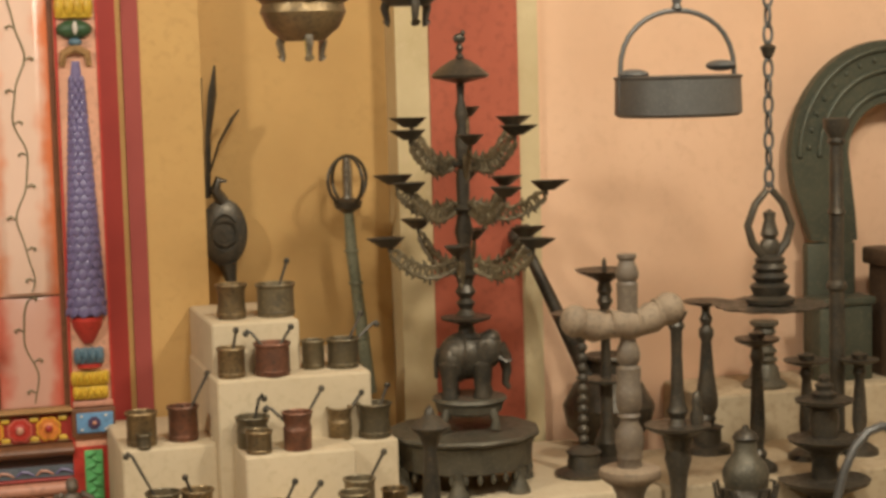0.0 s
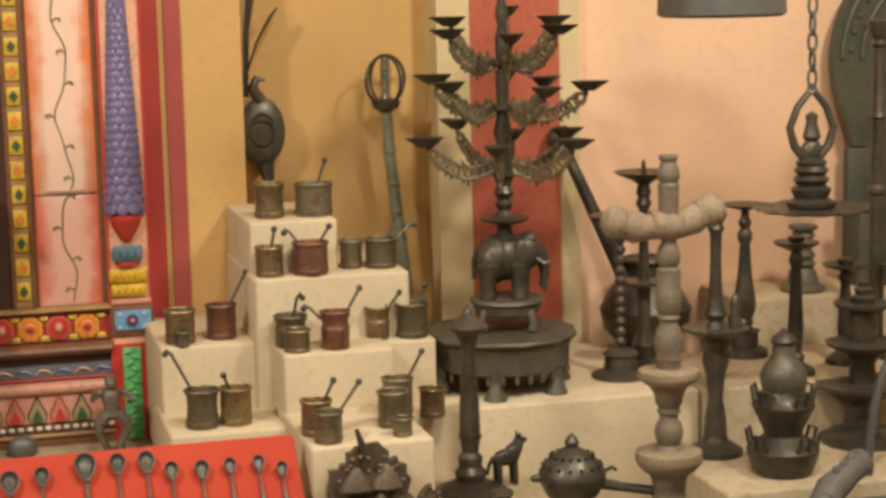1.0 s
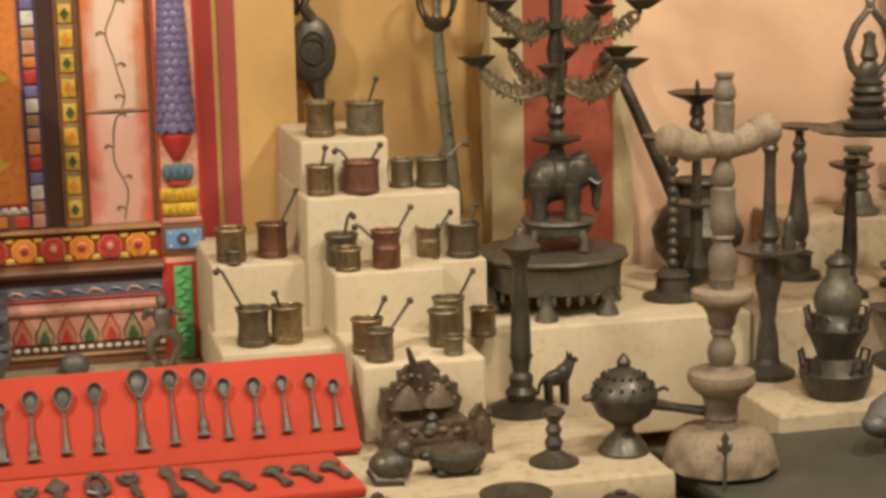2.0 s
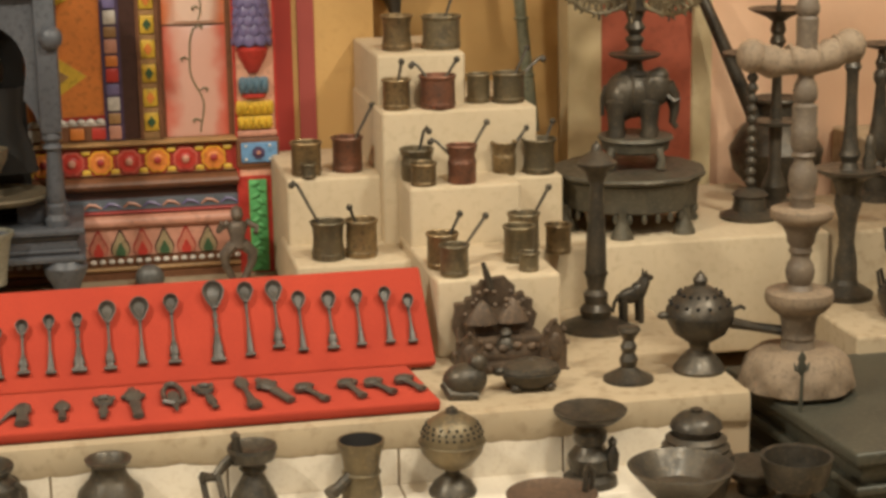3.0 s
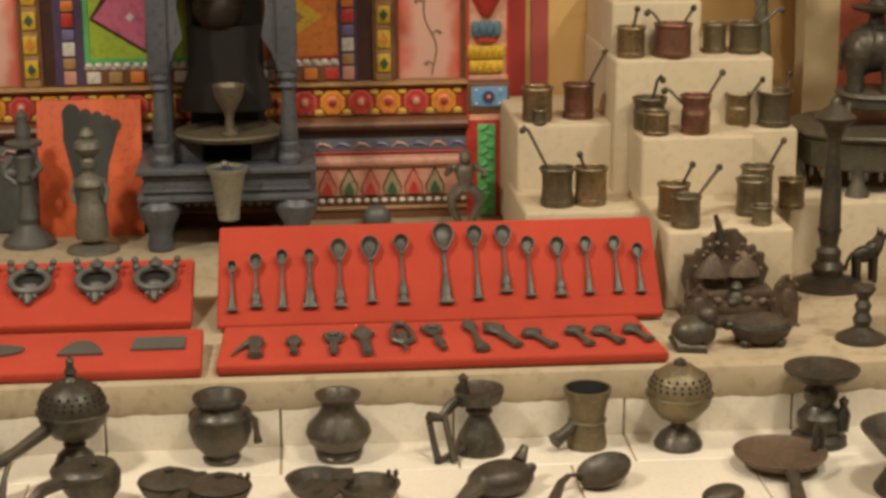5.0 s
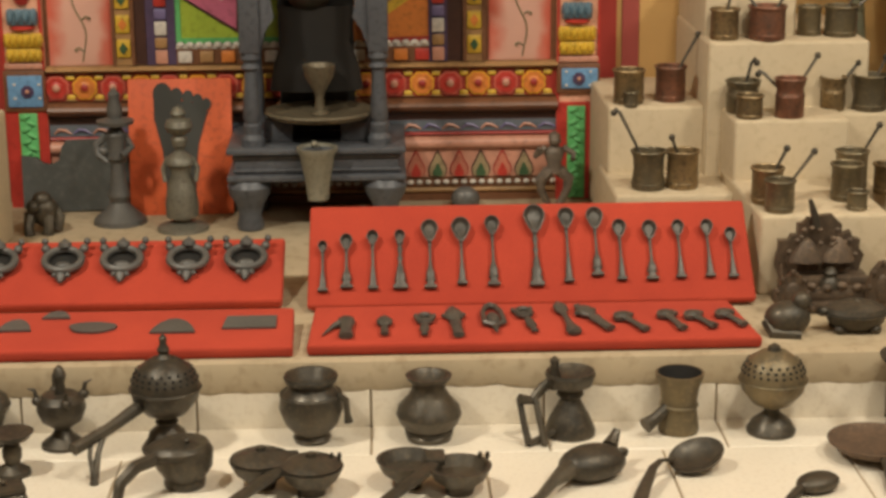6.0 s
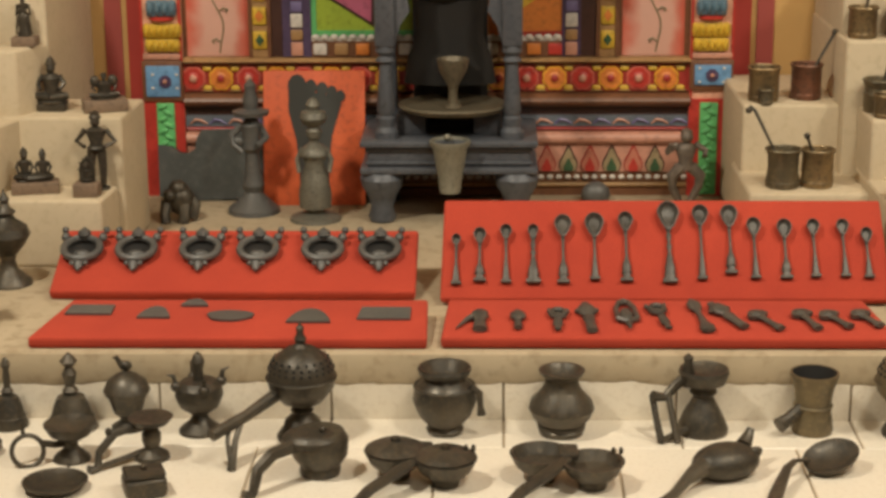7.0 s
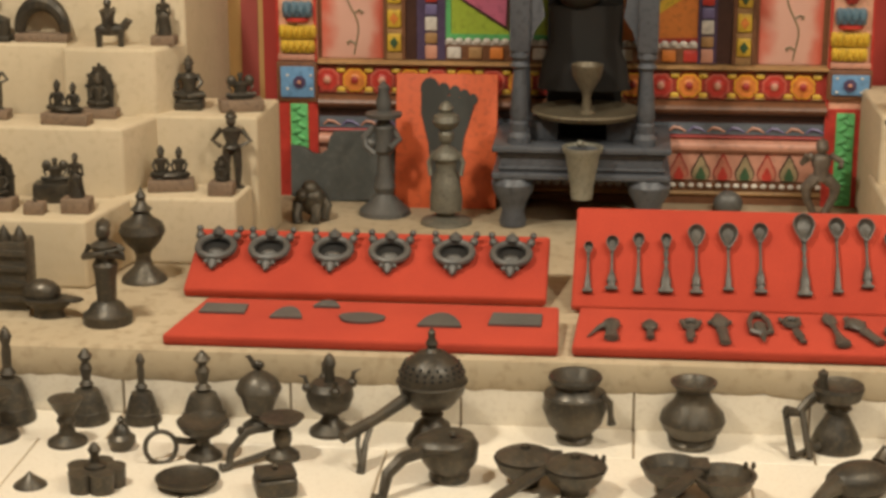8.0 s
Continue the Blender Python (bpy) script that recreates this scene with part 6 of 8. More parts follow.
v = vessel("pierced_censer", "brass and bronze footed globe censer with pierced dome", "censer", 1.780, -0.076, (
    ("foot", [(0.0, 0.0), (0.042, 0.0), (0.043, 0.006), (0.034, 0.022), (0.014, 0.038), (0.012, 0.05)], BRONZE), ("knob", [(0.0, 0.148), (0.012, 0.15), (0.010, 0.158), (0.0, 0.164)], BRONZE)))
pierced_globe(v, 0.058, 0.098, OLIVE)
v = vessel("dish_stand", "dark bronze shallow dish on a bulbous stand", "dish stand", 2.030, -0.082, (
    ("base", [(0.0, 0.0), (0.050, 0.0), (0.048, 0.012), (0.034, 0.02), (0.040, 0.036), (0.040, 0.052), (0.028, 0.066), (0.024, 0.072)]), ("stem", [(0.024, 0.072), (0.030, 0.084), (0.030, 0.096), (0.022, 0.106), (0.020, 0.112)]),
    ("dish", [(0.020, 0.112), (0.050, 0.120), (0.064, 0.132), (0.066, 0.138), (0.060, 0.134), (0.04, 0.124), (0.0, 0.122)])))
part("small_figure", bm_lathe([(0.010, 0.03), (0.013, 0.06), (0.006, 0.075), (0.009, 0.085), (0.0, 0.094)], 10, at=Matrix.Translation((0.034, -0.026, 0))), BRONZE, v)
v = vessel("lidded_jar", "dark bronze jar with a ringed conical lid", "jar", 2.190, -0.190, (
    ("body", [(0.0, 0.0), (0.05, 0.0), (0.058, 0.02), (0.066, 0.06), (0.066, 0.072)]), ("shoulder", [(0.066, 0.070), (0.064, 0.082), (0.058, 0.088), (0.060, 0.094), (0.052, 0.102), (0.054, 0.108), (0.044, 0.116)]),
    ("lid", [(0.040, 0.116), (0.040, 0.124), (0.046, 0.128), (0.043, 0.138), (0.030, 0.150), (0.010, 0.156), (0.011, 0.161), (0.0, 0.165)])))
v = vessel("flared_bowl", "dark bronze wide flared bowl on a conical foot", "bowl", 2.120, -0.318, (
    ("foot", [(0.0, 0.0), (0.062, 0.0), (0.064, 0.006), (0.046, 0.036), (0.038, 0.056)]), ("bowl", [(0.038, 0.054), (0.050, 0.062), (0.082, 0.098), (0.090, 0.108), (0.086, 0.110), (0.050, 0.072), (0.0, 0.062)])))
v = vessel("footed_bowl", "dark bronze broad bowl on a ringed foot", "bowl", 2.336, -0.290, (
    ("foot", [(0.0, 0.0), (0.044, 0.0), (0.046, 0.012), (0.026, 0.024), (0.024, 0.036)]), ("bowl", [(0.024, 0.034), (0.050, 0.046), (0.060, 0.08), (0.062, 0.098), (0.056, 0.096), (0.046, 0.05), (0.0, 0.044)])))
v = vessel("shallow_dish", "dark bronze shallow dish on a low foot", "dish", 2.300, -0.190, (("body", [(0.0, 0.0), (0.03, 0.0), (0.03, 0.02), (0.05, 0.032), (0.064, 0.048), (0.06, 0.050), (0.0, 0.036)]),))
v = vessel("pierced_censer", "dark bronze globe censer with a long forked handle", "censer", 0.738, -0.100, (
    ("foot", [(0.0, 0.0), (0.044, 0.0), (0.045, 0.006), (0.034, 0.022), (0.030, 0.034), (0.016, 0.046), (0.020, 0.052), (0.012, 0.060)], BRONZE), ("spire", [(0.0, 0.164), (0.014, 0.166), (0.008, 0.172), (0.011, 0.180), (0.006, 0.190), (0.007, 0.2), (0.0, 0.210)], BRONZE)))
pierced_globe(v, 0.060, 0.112, BRONZE)
part("handle", bm_tube([(-0.040, -0.03, 0.090), (-0.085, -0.085, 0.072), (-0.135, -0.14, 0.058)], [0.012, 0.010, 0.011], 10), BRONZE, v)
part("fork", bm_tube([(-0.092, -0.095, 0.066), (-0.098, -0.13, 0.045), (-0.104, -0.15, 0.0)], [0.005, 0.005, 0.008], 8), BRONZE, v)
part("fork", bm_tube([(-0.112, -0.105, 0.062), (-0.110, -0.135, 0.045), (-0.104, -0.15, 0.012)], 0.004, 8), BRONZE, v)

v = vessel("bird_vessel", "dark bronze footed vessel ringed with small birds", "vessel", 0.556, -0.072, (
    ("foot", [(0.0, 0.0), (0.038, 0.0), (0.037, 0.006), (0.018, 0.022), (0.012, 0.034)]), ("body", [(0.012, 0.032), (0.034, 0.048), (0.042, 0.068), (0.040, 0.084), (0.030, 0.094), (0.0, 0.096)]), ("knob", [(0.010, 0.095), (0.008, 0.115), (0.012, 0.128), (0.008, 0.14), (0.0, 0.148)])))
for k in range(4):
    a = math.pi * k / 2 + 0.4
    c, s = math.cos(a), math.sin(a)
    b = bm_ball((0.040 * c, 0.040 * s, 0.088), (0.010, 0.010, 0.009), None, 10, 7)
    bm_tube([(0.040 * c, 0.040 * s, 0.092), (0.044 * c, 0.044 * s, 0.108), (0.056 * c, 0.056 * s, 0.112)], [0.005, 0.004, 0.001], 6, b)
    part("bird", b, BRONZE, v)
v = vessel("lidded_cup", "dark bronze lidded cup topped by a bird", "cup", 0.427, -0.058, (
    ("foot", [(0.0, 0.0), (0.030, 0.0), (0.030, 0.005), (0.014, 0.016), (0.014, 0.024)]), ("body", [(0.014, 0.022), (0.024, 0.03), (0.032, 0.058), (0.038, 0.066)]), ("lid", [(0.038, 0.065), (0.041, 0.072), (0.034, 0.088), (0.018, 0.100), (0.006, 0.106), (0.0, 0.108)])))
b = bm_ball((0.0, 0, 0.116), (0.012, 0.008, 0.009), None, 10, 7)
bm_tube([(-0.008, 0, 0.118), (-0.016, 0, 0.132), (-0.022, 0, 0.130)], [0.005, 0.004, 0.001], 6, b)
part("bird", b, BRONZE, v)


def hand_bell(x, y, w, h, style):
    r = w / 2
    ob = vessel("bell", ("dark bronze bell with a slim knotted handle", "dark bronze bell with a figured handle")[style], "bell", x, y, (
        ("bell", [(0.0, 0.0), (r, 0.0), (r * 1.0, h * 0.04), (r * 0.86, h * 0.16), (r * 0.70, h * 0.32), (r * 0.55, h * 0.42), (r * 0.2, h * 0.46), (0.0, h * 0.46)]),
        ("handle", [(r * 0.24, h * 0.45), (r * 0.34, h * 0.50), (r * 0.18, h * 0.56), (r * (0.20 + 0.1 * style), h * 0.72), (r * 0.16, h * 0.80), (r * (0.26 + 0.1 * style), h * 0.88), (r * 0.14, h * 0.96), (0.0, h)])), group="bronze bells on the ledge")
    part("lip_band", bm_ring((0, 0, h * 0.15), r * 0.87, 0.0018, 28, 6), BRONZE, ob)


hand_bell(0.328, -0.060, 0.086, 0.142, 1)
hand_bell(0.214, -0.050, 0.066, 0.130, 0)
hand_bell(0.116, -0.055, 0.076, 0.138, 1)
hand_bell(-0.025, -0.062, 0.092, 0.176, 0)
vessel("stem_cup", "dark bronze flared stem cup on a wide foot", "cup", 0.111, -0.165, (("foot", [(0.0, 0.0), (0.035, 0.0), (0.034, 0.006), (0.016, 0.018), (0.012, 0.032)]), ("stem", [(0.012, 0.032), (0.017, 0.042), (0.013, 0.052)]), ("cup", [(0.013, 0.052), (0.022, 0.066), (0.030, 0.082), (0.026, 0.082), (0.0, 0.066)])))
vessel("stem_cup", "dark bronze flared stem cup on a wide foot", "cup", -0.020, -0.150, (("foot", [(0.0, 0.0), (0.040, 0.0), (0.038, 0.008), (0.010, 0.024)]), ("stem", [(0.008, 0.024), (0.007, 0.055)]), ("cup", [(0.007, 0.055), (0.022, 0.066), (0.032, 0.080), (0.028, 0.080), (0.0, 0.066)])))
vessel("kumkum_pot", "tiny dark bronze lidded pot with a pointed knob", "pot", 0.212, -0.182, (("body", [(0.0, 0.0), (0.016, 0.0), (0.024, 0.012), (0.024, 0.022), (0.014, 0.030)]), ("lid", [(0.016, 0.029), (0.012, 0.040), (0.005, 0.046), (0.007, 0.054), (0.0, 0.062)])))
v = thing("clover_box", "dark bronze clover-shaped spice box with a knob", "box", pose(0.213, -0.345, 0), "bronze vessels on the ledge")
for k in range(5):
    a = 2 * math.pi * k / 5 + 0.3
    part("cell", bm_lathe([(0.0, 0.0), (0.020, 0.0), (0.021, 0.03), (0.022, 0.034), (0.0, 0.036)], 18, at=Matrix.Translation((0.028 * math.cos(a), 0.028 * math.sin(a), 0))), BRONZE, v)
part("hub", bm_lathe([(0.018, 0.0), (0.018, 0.038), (0.008, 0.042), (0.007, 0.056), (0.011, 0.064), (0.006, 0.074), (0.0, 0.078)], 16), BRONZE, v)
vessel("conical_lid", "small dark bronze conical lid lying on the tiles", "lid", 0.105, -0.352, (("body", [(0.0, 0.0), (0.028, 0.0), (0.026, 0.004), (0.010, 0.016), (0.004, 0.022), (0.0, 0.026)]),))
vessel("flat_plate", "flat dark bronze plate lying on the tiles", "plate", 0.361, -0.330, (("body", [(0.0, 0.0), (0.036, 0.0), (0.052, 0.012), (0.053, 0.016), (0.050, 0.017), (0.034, 0.006), (0.0, 0.006)]),))
v = vessel("hand_lamp", "dark bronze footed hand lamp with a ring handle", "hand lamp", 0.359, -0.202, (("foot", [(0.0, 0.0), (0.032, 0.0), (0.030, 0.006), (0.012, 0.022), (0.012, 0.034)]), ("bowl", [(0.012, 0.033), (0.034, 0.046), (0.043, 0.060), (0.044, 0.065), (0.036, 0.060), (0.0, 0.048)])))
part("ring", bm_ring((-0.066, -0.03, 0.026), 0.026, 0.0042, 22, 7, Euler((radians(70), 0, radians(20))).to_quaternion()), BRONZE, v)
part("thumb_piece", bm_tube([(-0.074, -0.02, 0.050), (-0.076, -0.02, 0.070), (-0.068, -0.02, 0.074)], 0.004, 6), BRONZE, v)
part("bracket", bm_tube([(-0.045, -0.02, 0.036), (-0.025, -0.01, 0.030), (-0.010, 0, 0.028)], 0.006, 7), BRONZE, v)
v = vessel("hand_lamp", "dark bronze footed hand lamp with a curved snake handle", "hand lamp", 0.494, -0.196, (("foot", [(0.0, 0.0), (0.030, 0.0), (0.028, 0.008), (0.012, 0.020), (0.016, 0.032), (0.016, 0.045), (0.010, 0.055)]), ("bowl", [(0.010, 0.054), (0.030, 0.064), (0.038, 0.074), (0.032, 0.074), (0.0, 0.064)])))
part("handle", bm_tube([(-0.020, -0.01, 0.060), (-0.055, -0.03, 0.056), (-0.078, -0.05, 0.030), (-0.080, -0.06, 0.006), (-0.092, -0.07, 0.006)], [0.006, 0.008, 0.007, 0.007, 0.009], 8), BRONZE, v)
part("foot_bar", bm_tube([(-0.080, -0.06, 0.007), (-0.04, -0.03, 0.012), (-0.012, 0, 0.014)], 0.005, 7), BRONZE, v)
part("knob", bm_ball((-0.064, -0.035, 0.060), (0.006, 0.006, 0.008), None, 8, 6), BRONZE, v)
v = vessel("spouted_pot", "dark bronze pot with a long bent handle", "pot", 0.783, -0.260, (("body", [(0.0, 0.0), (0.032, 0.0), (0.034, 0.010), (0.032, 0.016), (0.046, 0.036), (0.048, 0.062), (0.040, 0.076), (0.0, 0.080)]),))
part("cover", bm_ball((-0.012, -0.012, 0.066), (0.050, 0.040, 0.018)), BRONZE, v)
part("handle", bm_tube([(-0.035, -0.03, 0.062), (-0.070, -0.06, 0.058), (-0.092, -0.085, 0.040), (-0.098, -0.10, 0.008), (-0.110, -0.11, 0.006)], [0.012, 0.011, 0.010, 0.008, 0.011], 8), BRONZE, v)
part("knob", bm_ball((0.008, -0.02, 0.086), (0.006, 0.006, 0.005), None, 8, 6), BRONZE, v)
v = thing("square_box", "squat dark bronze box with rounded corners", "box", pose(0.509, -0.345, 0, 0, 0, 20), "bronze vessels on the ledge")
part("body", bm_box(-0.034, -0.030, 0.0, 0.034, 0.030, 0.034, 0.010, seg=3), BRONZE, v)
part("lid", bm_box(-0.032, -0.028, 0.034, 0.032, 0.028, 0.042, 0.006), BRONZE, v)
part("knob", bm_ball((0, 0, 0.046), (0.005, 0.005, 0.005), None, 8, 6), BRONZE, v)


def twin_pan(x, y, lids):
    ob = thing("twin_pan", "dark bronze twin-bowled spice pan with a long handle" + (" and domed lids" if lids else ""), "spice pan", pose(x, y, 0), "twin spice pans on the ledge")
    for sx, sy in ((-0.040, 0.022), (0.042, -0.010)):
        at = Matrix.Translation((sx, sy, 0))
        bw = part("bowl", bm_lathe([(0.0, 0.012), (0.0, 0.0), (0.022, 0.0), (0.024, 0.010), (0.042, 0.026), (0.050, 0.042), (0.052, 0.046), (0.046, 0.046), (0.036, 0.030), (0.0, 0.020)], 28, at=at), BRONZE, ob)
        if lids:
            part("lid", bm_lathe([(0.048, 0.046), (0.050, 0.050), (0.034, 0.058), (0.008, 0.063), (0.008, 0.069), (0.0, 0.072)], 28, at=at), BRONZE, bw)
    part("handle", bm_tube([(0.0, 0.0, 0.044), (-0.03, -0.05, 0.040), (-0.075, -0.10, 0.028), (-0.10, -0.135, 0.014), (-0.12, -0.16, 0.008)], [0.012, 0.014, 0.012, 0.010, 0.014], 10, flat=0.5), BRONZE, ob)
    part("hinge", bm_box(-0.012, 0.0, 0.040, 0.020, 0.050, 0.052, 0.004), BRONZE, ob)
    for k in range(2):
        part("peg", bm_ball((0.075 + 0.012 * k, -0.004, 0.060), (0.004, 0.004, 0.007), None, 8, 6), BRONZE, ob)


twin_pan(0.948, -0.292, True)
twin_pan(1.185, -0.300, False)
v = thing("animal_ladle", "dark bronze ladle with an animal-headed covered bowl", "ladle", pose(1.446, -0.262, 0, 0, 0, 25), "ladles on the ledge")
part("cover", bm_ball((0, 0, 0.026), (0.060, 0.042, 0.030), None, 24, 14), BRONZE, v)
part("head", bm_tube([(0.045, 0.018, 0.040), (0.060, 0.028, 0.052), (0.066, 0.030, 0.062)], [0.014, 0.009, 0.006], 9), BRONZE, v)
part("ear", bm_ball((0.048, -0.012, 0.038), (0.014, 0.007, 0.010), None, 8, 6), BRONZE, v)
part("handle", bm_tube([(-0.05, -0.01, 0.028), (-0.09, -0.03, 0.022), (-0.13, -0.055, 0.012), (-0.16, -0.07, 0.008)], [0.018, 0.010, 0.008, 0.009], 9), BRONZE, v)
v = thing("ladle", "dark bronze ladle with a deep oval bowl", "ladle", pose(1.622, -0.232, 0, 0, 0, 25), "ladles on the ledge")
part("bowl", bm_lathe([(0.0, 0.0), (0.030, 0.004), (0.044, 0.014), (0.048, 0.024), (0.044, 0.024), (0.030, 0.014), (0.0, 0.010)], 28, at=pose(0.0, -0.002, 0.008, 14, -16, 0) @ Matrix.Diagonal((1.04, 0.80, 0.9, 1))), BRONZE, v)
part("handle", bm_tube([(-0.044, 0.0, 0.024), (-0.075, -0.006, 0.030), (-0.0995, -0.021, 0.028), (-0.150, -0.070, 0.016), (-0.200, -0.125, 0.007)], [0.006, 0.006, 0.008, 0.012, 0.014], 9, flat=0.5), BRONZE, v)
v = thing("ladle", "small dark bronze ladle lying face down", "ladle", pose(1.800, -0.335, 0, 0, 0, 30), "ladles on the ledge")
part("bowl", bm_ball((0, 0, 0.014), (0.040, 0.028, 0.016), None, 20, 12), BRONZE, v)
part("handle", bm_tube([(-0.034, 0, 0.012), (-0.08, -0.02, 0.010), (-0.12, -0.05, 0.007)], [0.009, 0.007, 0.009], 8), BRONZE, v)
PANM = surface("rusty_pan_iron", (0.15, 0.095, 0.06), (0.10, 0.068, 0.046), (0.19, 0.12, 0.075), 0.6, 0.25, big=24, fine=120, bump=0.35, depth=0.001)
v = vessel("flat_pan", "rusty brown flat pan with an upright clip and handle", "pan", 1.930, -0.195, (("pan", [(0.0, 0.022), (0.0, 0.014), (0.064, 0.014), (0.078, 0.026), (0.080, 0.030), (0.077, 0.031), (0.064, 0.022), (0.0, 0.022)], PANM), ("foot", [(0.0, 0.0), (0.03, 0.0), (0.03, 0.013)])))
part("handle", bm_tube([(0.0, -0.07, 0.026), (-0.004, -0.11, 0.020), (-0.012, -0.17, 0.010)], [0.012, 0.011, 0.013], 8, flat=0.5), BRONZE, v)
for s in (-1, 1):
    part("clip", bm_tube([(0.068 + s * 0.006, 0.01, 0.026), (0.070 + s * 0.006, 0.012, 0.060), (0.068, 0.012, 0.072)], 0.005, 7), BRONZE, v)

# ---- pieces on the plaster platform ----
v = thing("relic_crown", "rusty dark bronze crown-like casket with spiked crest", "casket", pose(1.955, 0.248, H1), "")
RUST = surface("rusty_bronze", (0.145, 0.098, 0.062), (0.095, 0.070, 0.050), (0.19, 0.125, 0.075), 0.55, 0.25, big=30, fine=130, bump=0.5, depth=0.002, vary=0.2)
part("base", bm_box(-0.100, -0.050, 0.0, 0.100, 0.055, 0.022, 0.005), RUST, v)
part("stage", bm_box(-0.090, -0.036, 0.021, 0.090, 0.052, 0.044, 0.005), RUST, v)
part("ledge", bm_box(-0.070, -0.012, 0.043, 0.072, 0.050, 0.060, 0.004), RUST, v)
crest = random.Random(5)
for sx, wide, high in ((-1, 0.027, 0.084), (1, 0.025, 0.100)):
    pts = [(-wide, 0.0), (wide, 0.0), (wide * 1.04, high * 0.55), (wide * 0.72, high * 0.82), (0.0, high), (-wide * 0.72, high * 0.82), (-wide * 1.04, high * 0.55)]
    wing = part("side_wing", bm_plate(pts, 0.016, at=pose(sx * 0.084, -0.056, 0.0, 0, 0, sx * 14)), RUST, v, "arched rusty side plate")
    for k, (a, c) in enumerate(pts[1:]):
        part("stud", bm_ball((sx * 0.084 + a, -0.056 + sx * a * 0.25, c), (0.005, 0.006, 0.006), None, 8, 5), RUST, wing)
    part("boss", bm_ball((sx * 0.084, -0.058, high * 0.5), (wide * 0.55, 0.006, high * 0.28), None, 12, 8), RUST, wing)
part("wing_tip", bm_tube([(-0.105, -0.05, 0.075), (-0.106, -0.05, 0.098)], [0.004, 0.002], 6), RUST, v)
part("wing_tip", bm_tube([(0.104, -0.03, 0.060), (0.107, -0.03, 0.090)], [0.005, 0.002], 6), RUST, v)
for lean, y, scale in ((0, 0.030, 1.0), (-9, 0.012, 0.80)):
    pts = []
    for k in range(23):
        a = math.pi * k / 22
        tooth = 1.0 if k % 2 else 0.92
        tooth *= crest.uniform(0.93, 1.07) * (0.90 + 0.16 * abs(math.cos(2 * a)))
        pts.append((scale * 0.080 * tooth * math.cos(a) - 0.016, 0.070 + scale * 0.098 * tooth * math.sin(a) ** 0.8))
    part("crest", bm_plate([(0.056 * scale, 0.045)] + pts + [(-0.088 * scale, 0.045)], 0.018, at=pose(0, y, 0.0, lean)), RUST, v, "jagged fan-shaped rusty crest")
for gx, gz, gw in ((-0.046, 0.100, 0.034), (0.014, 0.100, 0.032)):
    part("gable", bm_lathe([(0.0, 0.036), (gw * 0.35, 0.026), (gw * 0.8, 0.004), (gw, -0.012), (0.0, -0.014)], 12, at=pose(gx, 0.004, gz) @ Matrix.Diagonal((1, 0.55, 1, 1))), RUST, v)
for k in range(26):
    a = math.pi * crest.uniform(0.05, 0.95)
    q = crest.uniform(0.35, 0.95)
    part("crest_boss", bm_ball((0.072 * q * math.cos(a) - 0.016, 0.012 - 0.010 * (q < 0.7), 0.078 + 0.084 * q * math.sin(a)), (0.006, 0.006, 0.005), None, 7, 5), RUST, v)
part("small_figure", bm_lathe([(0.020, 0.0), (0.018, 0.012), (0.010, 0.020), (0.013, 0.028), (0.008, 0.036), (0.0, 0.040)], 12, at=Matrix.Translation((-0.004, -0.018, 0.044))), BRONZE, v)
for k in range(6):
    part("stage_knob", bm_ball((-0.072 + k * 0.029, -0.034, 0.046 + 0.004 * (k % 2)), (0.011, 0.008, 0.008), None, 9, 6), RUST, v)
for k in range(9):
    part("base_stud", bm_ball((-0.088 + k * 0.022, -0.050, 0.011), (0.006, 0.004, 0.006), None, 8, 5), RUST, v)
part("crest_plume", bm_tube([(-0.026, 0.02, 0.150), (-0.032, 0.02, 0.178), (-0.040, 0.02, 0.204)], [0.009, 0.007, 0.004], 8), BRONZE, v)

b = bm_ball((0, 0, 0.030), (0.042, 0.034, 0.032), None, 18, 12)
bm_ball((0.024, -0.004, 0.062), (0.018, 0.016, 0.018), b, 14, 9)
bm_tube([(-0.036, 0, 0.025), (-0.03, -0.02, 0.008), (0.02, -0.03, 0.006)], [0.012, 0.010, 0.008], 8, b)
v = part("crouching_animal", b, BRONZE)
v.matrix_basis = pose(1.838, 0.085, H1)
tagged(v, "small dark bronze crouching animal on the platform edge", "statue")
v = thing("tortoise_box", "dark bronze oval box shaped like a tortoise", "box", pose(1.966, 0.096, H1))
part("body", bm_lathe([(0.0, 0.004), (0.030, 0.004), (0.050, 0.018), (0.058, 0.034), (0.050, 0.038), (0.0, 0.038)], 28, squash=0.75), BRONZE, v)
part("lid", bm_lathe([(0.056, 0.037), (0.052, 0.046), (0.030, 0.056), (0.008, 0.058), (0.0, 0.064)], 28, squash=0.75), BRONZE, v)
for a in (0.6, 2.5, 3.8, 5.6):
    part("foot", bm_ball((0.040 * math.cos(a), 0.030 * math.sin(a), 0.008), (0.013, 0.011, 0.009), None, 8, 6), BRONZE, v)
part("snout", bm_ball((-0.060, 0.0, 0.038), (0.014, 0.010, 0.009), None, 8, 6), BRONZE, v)
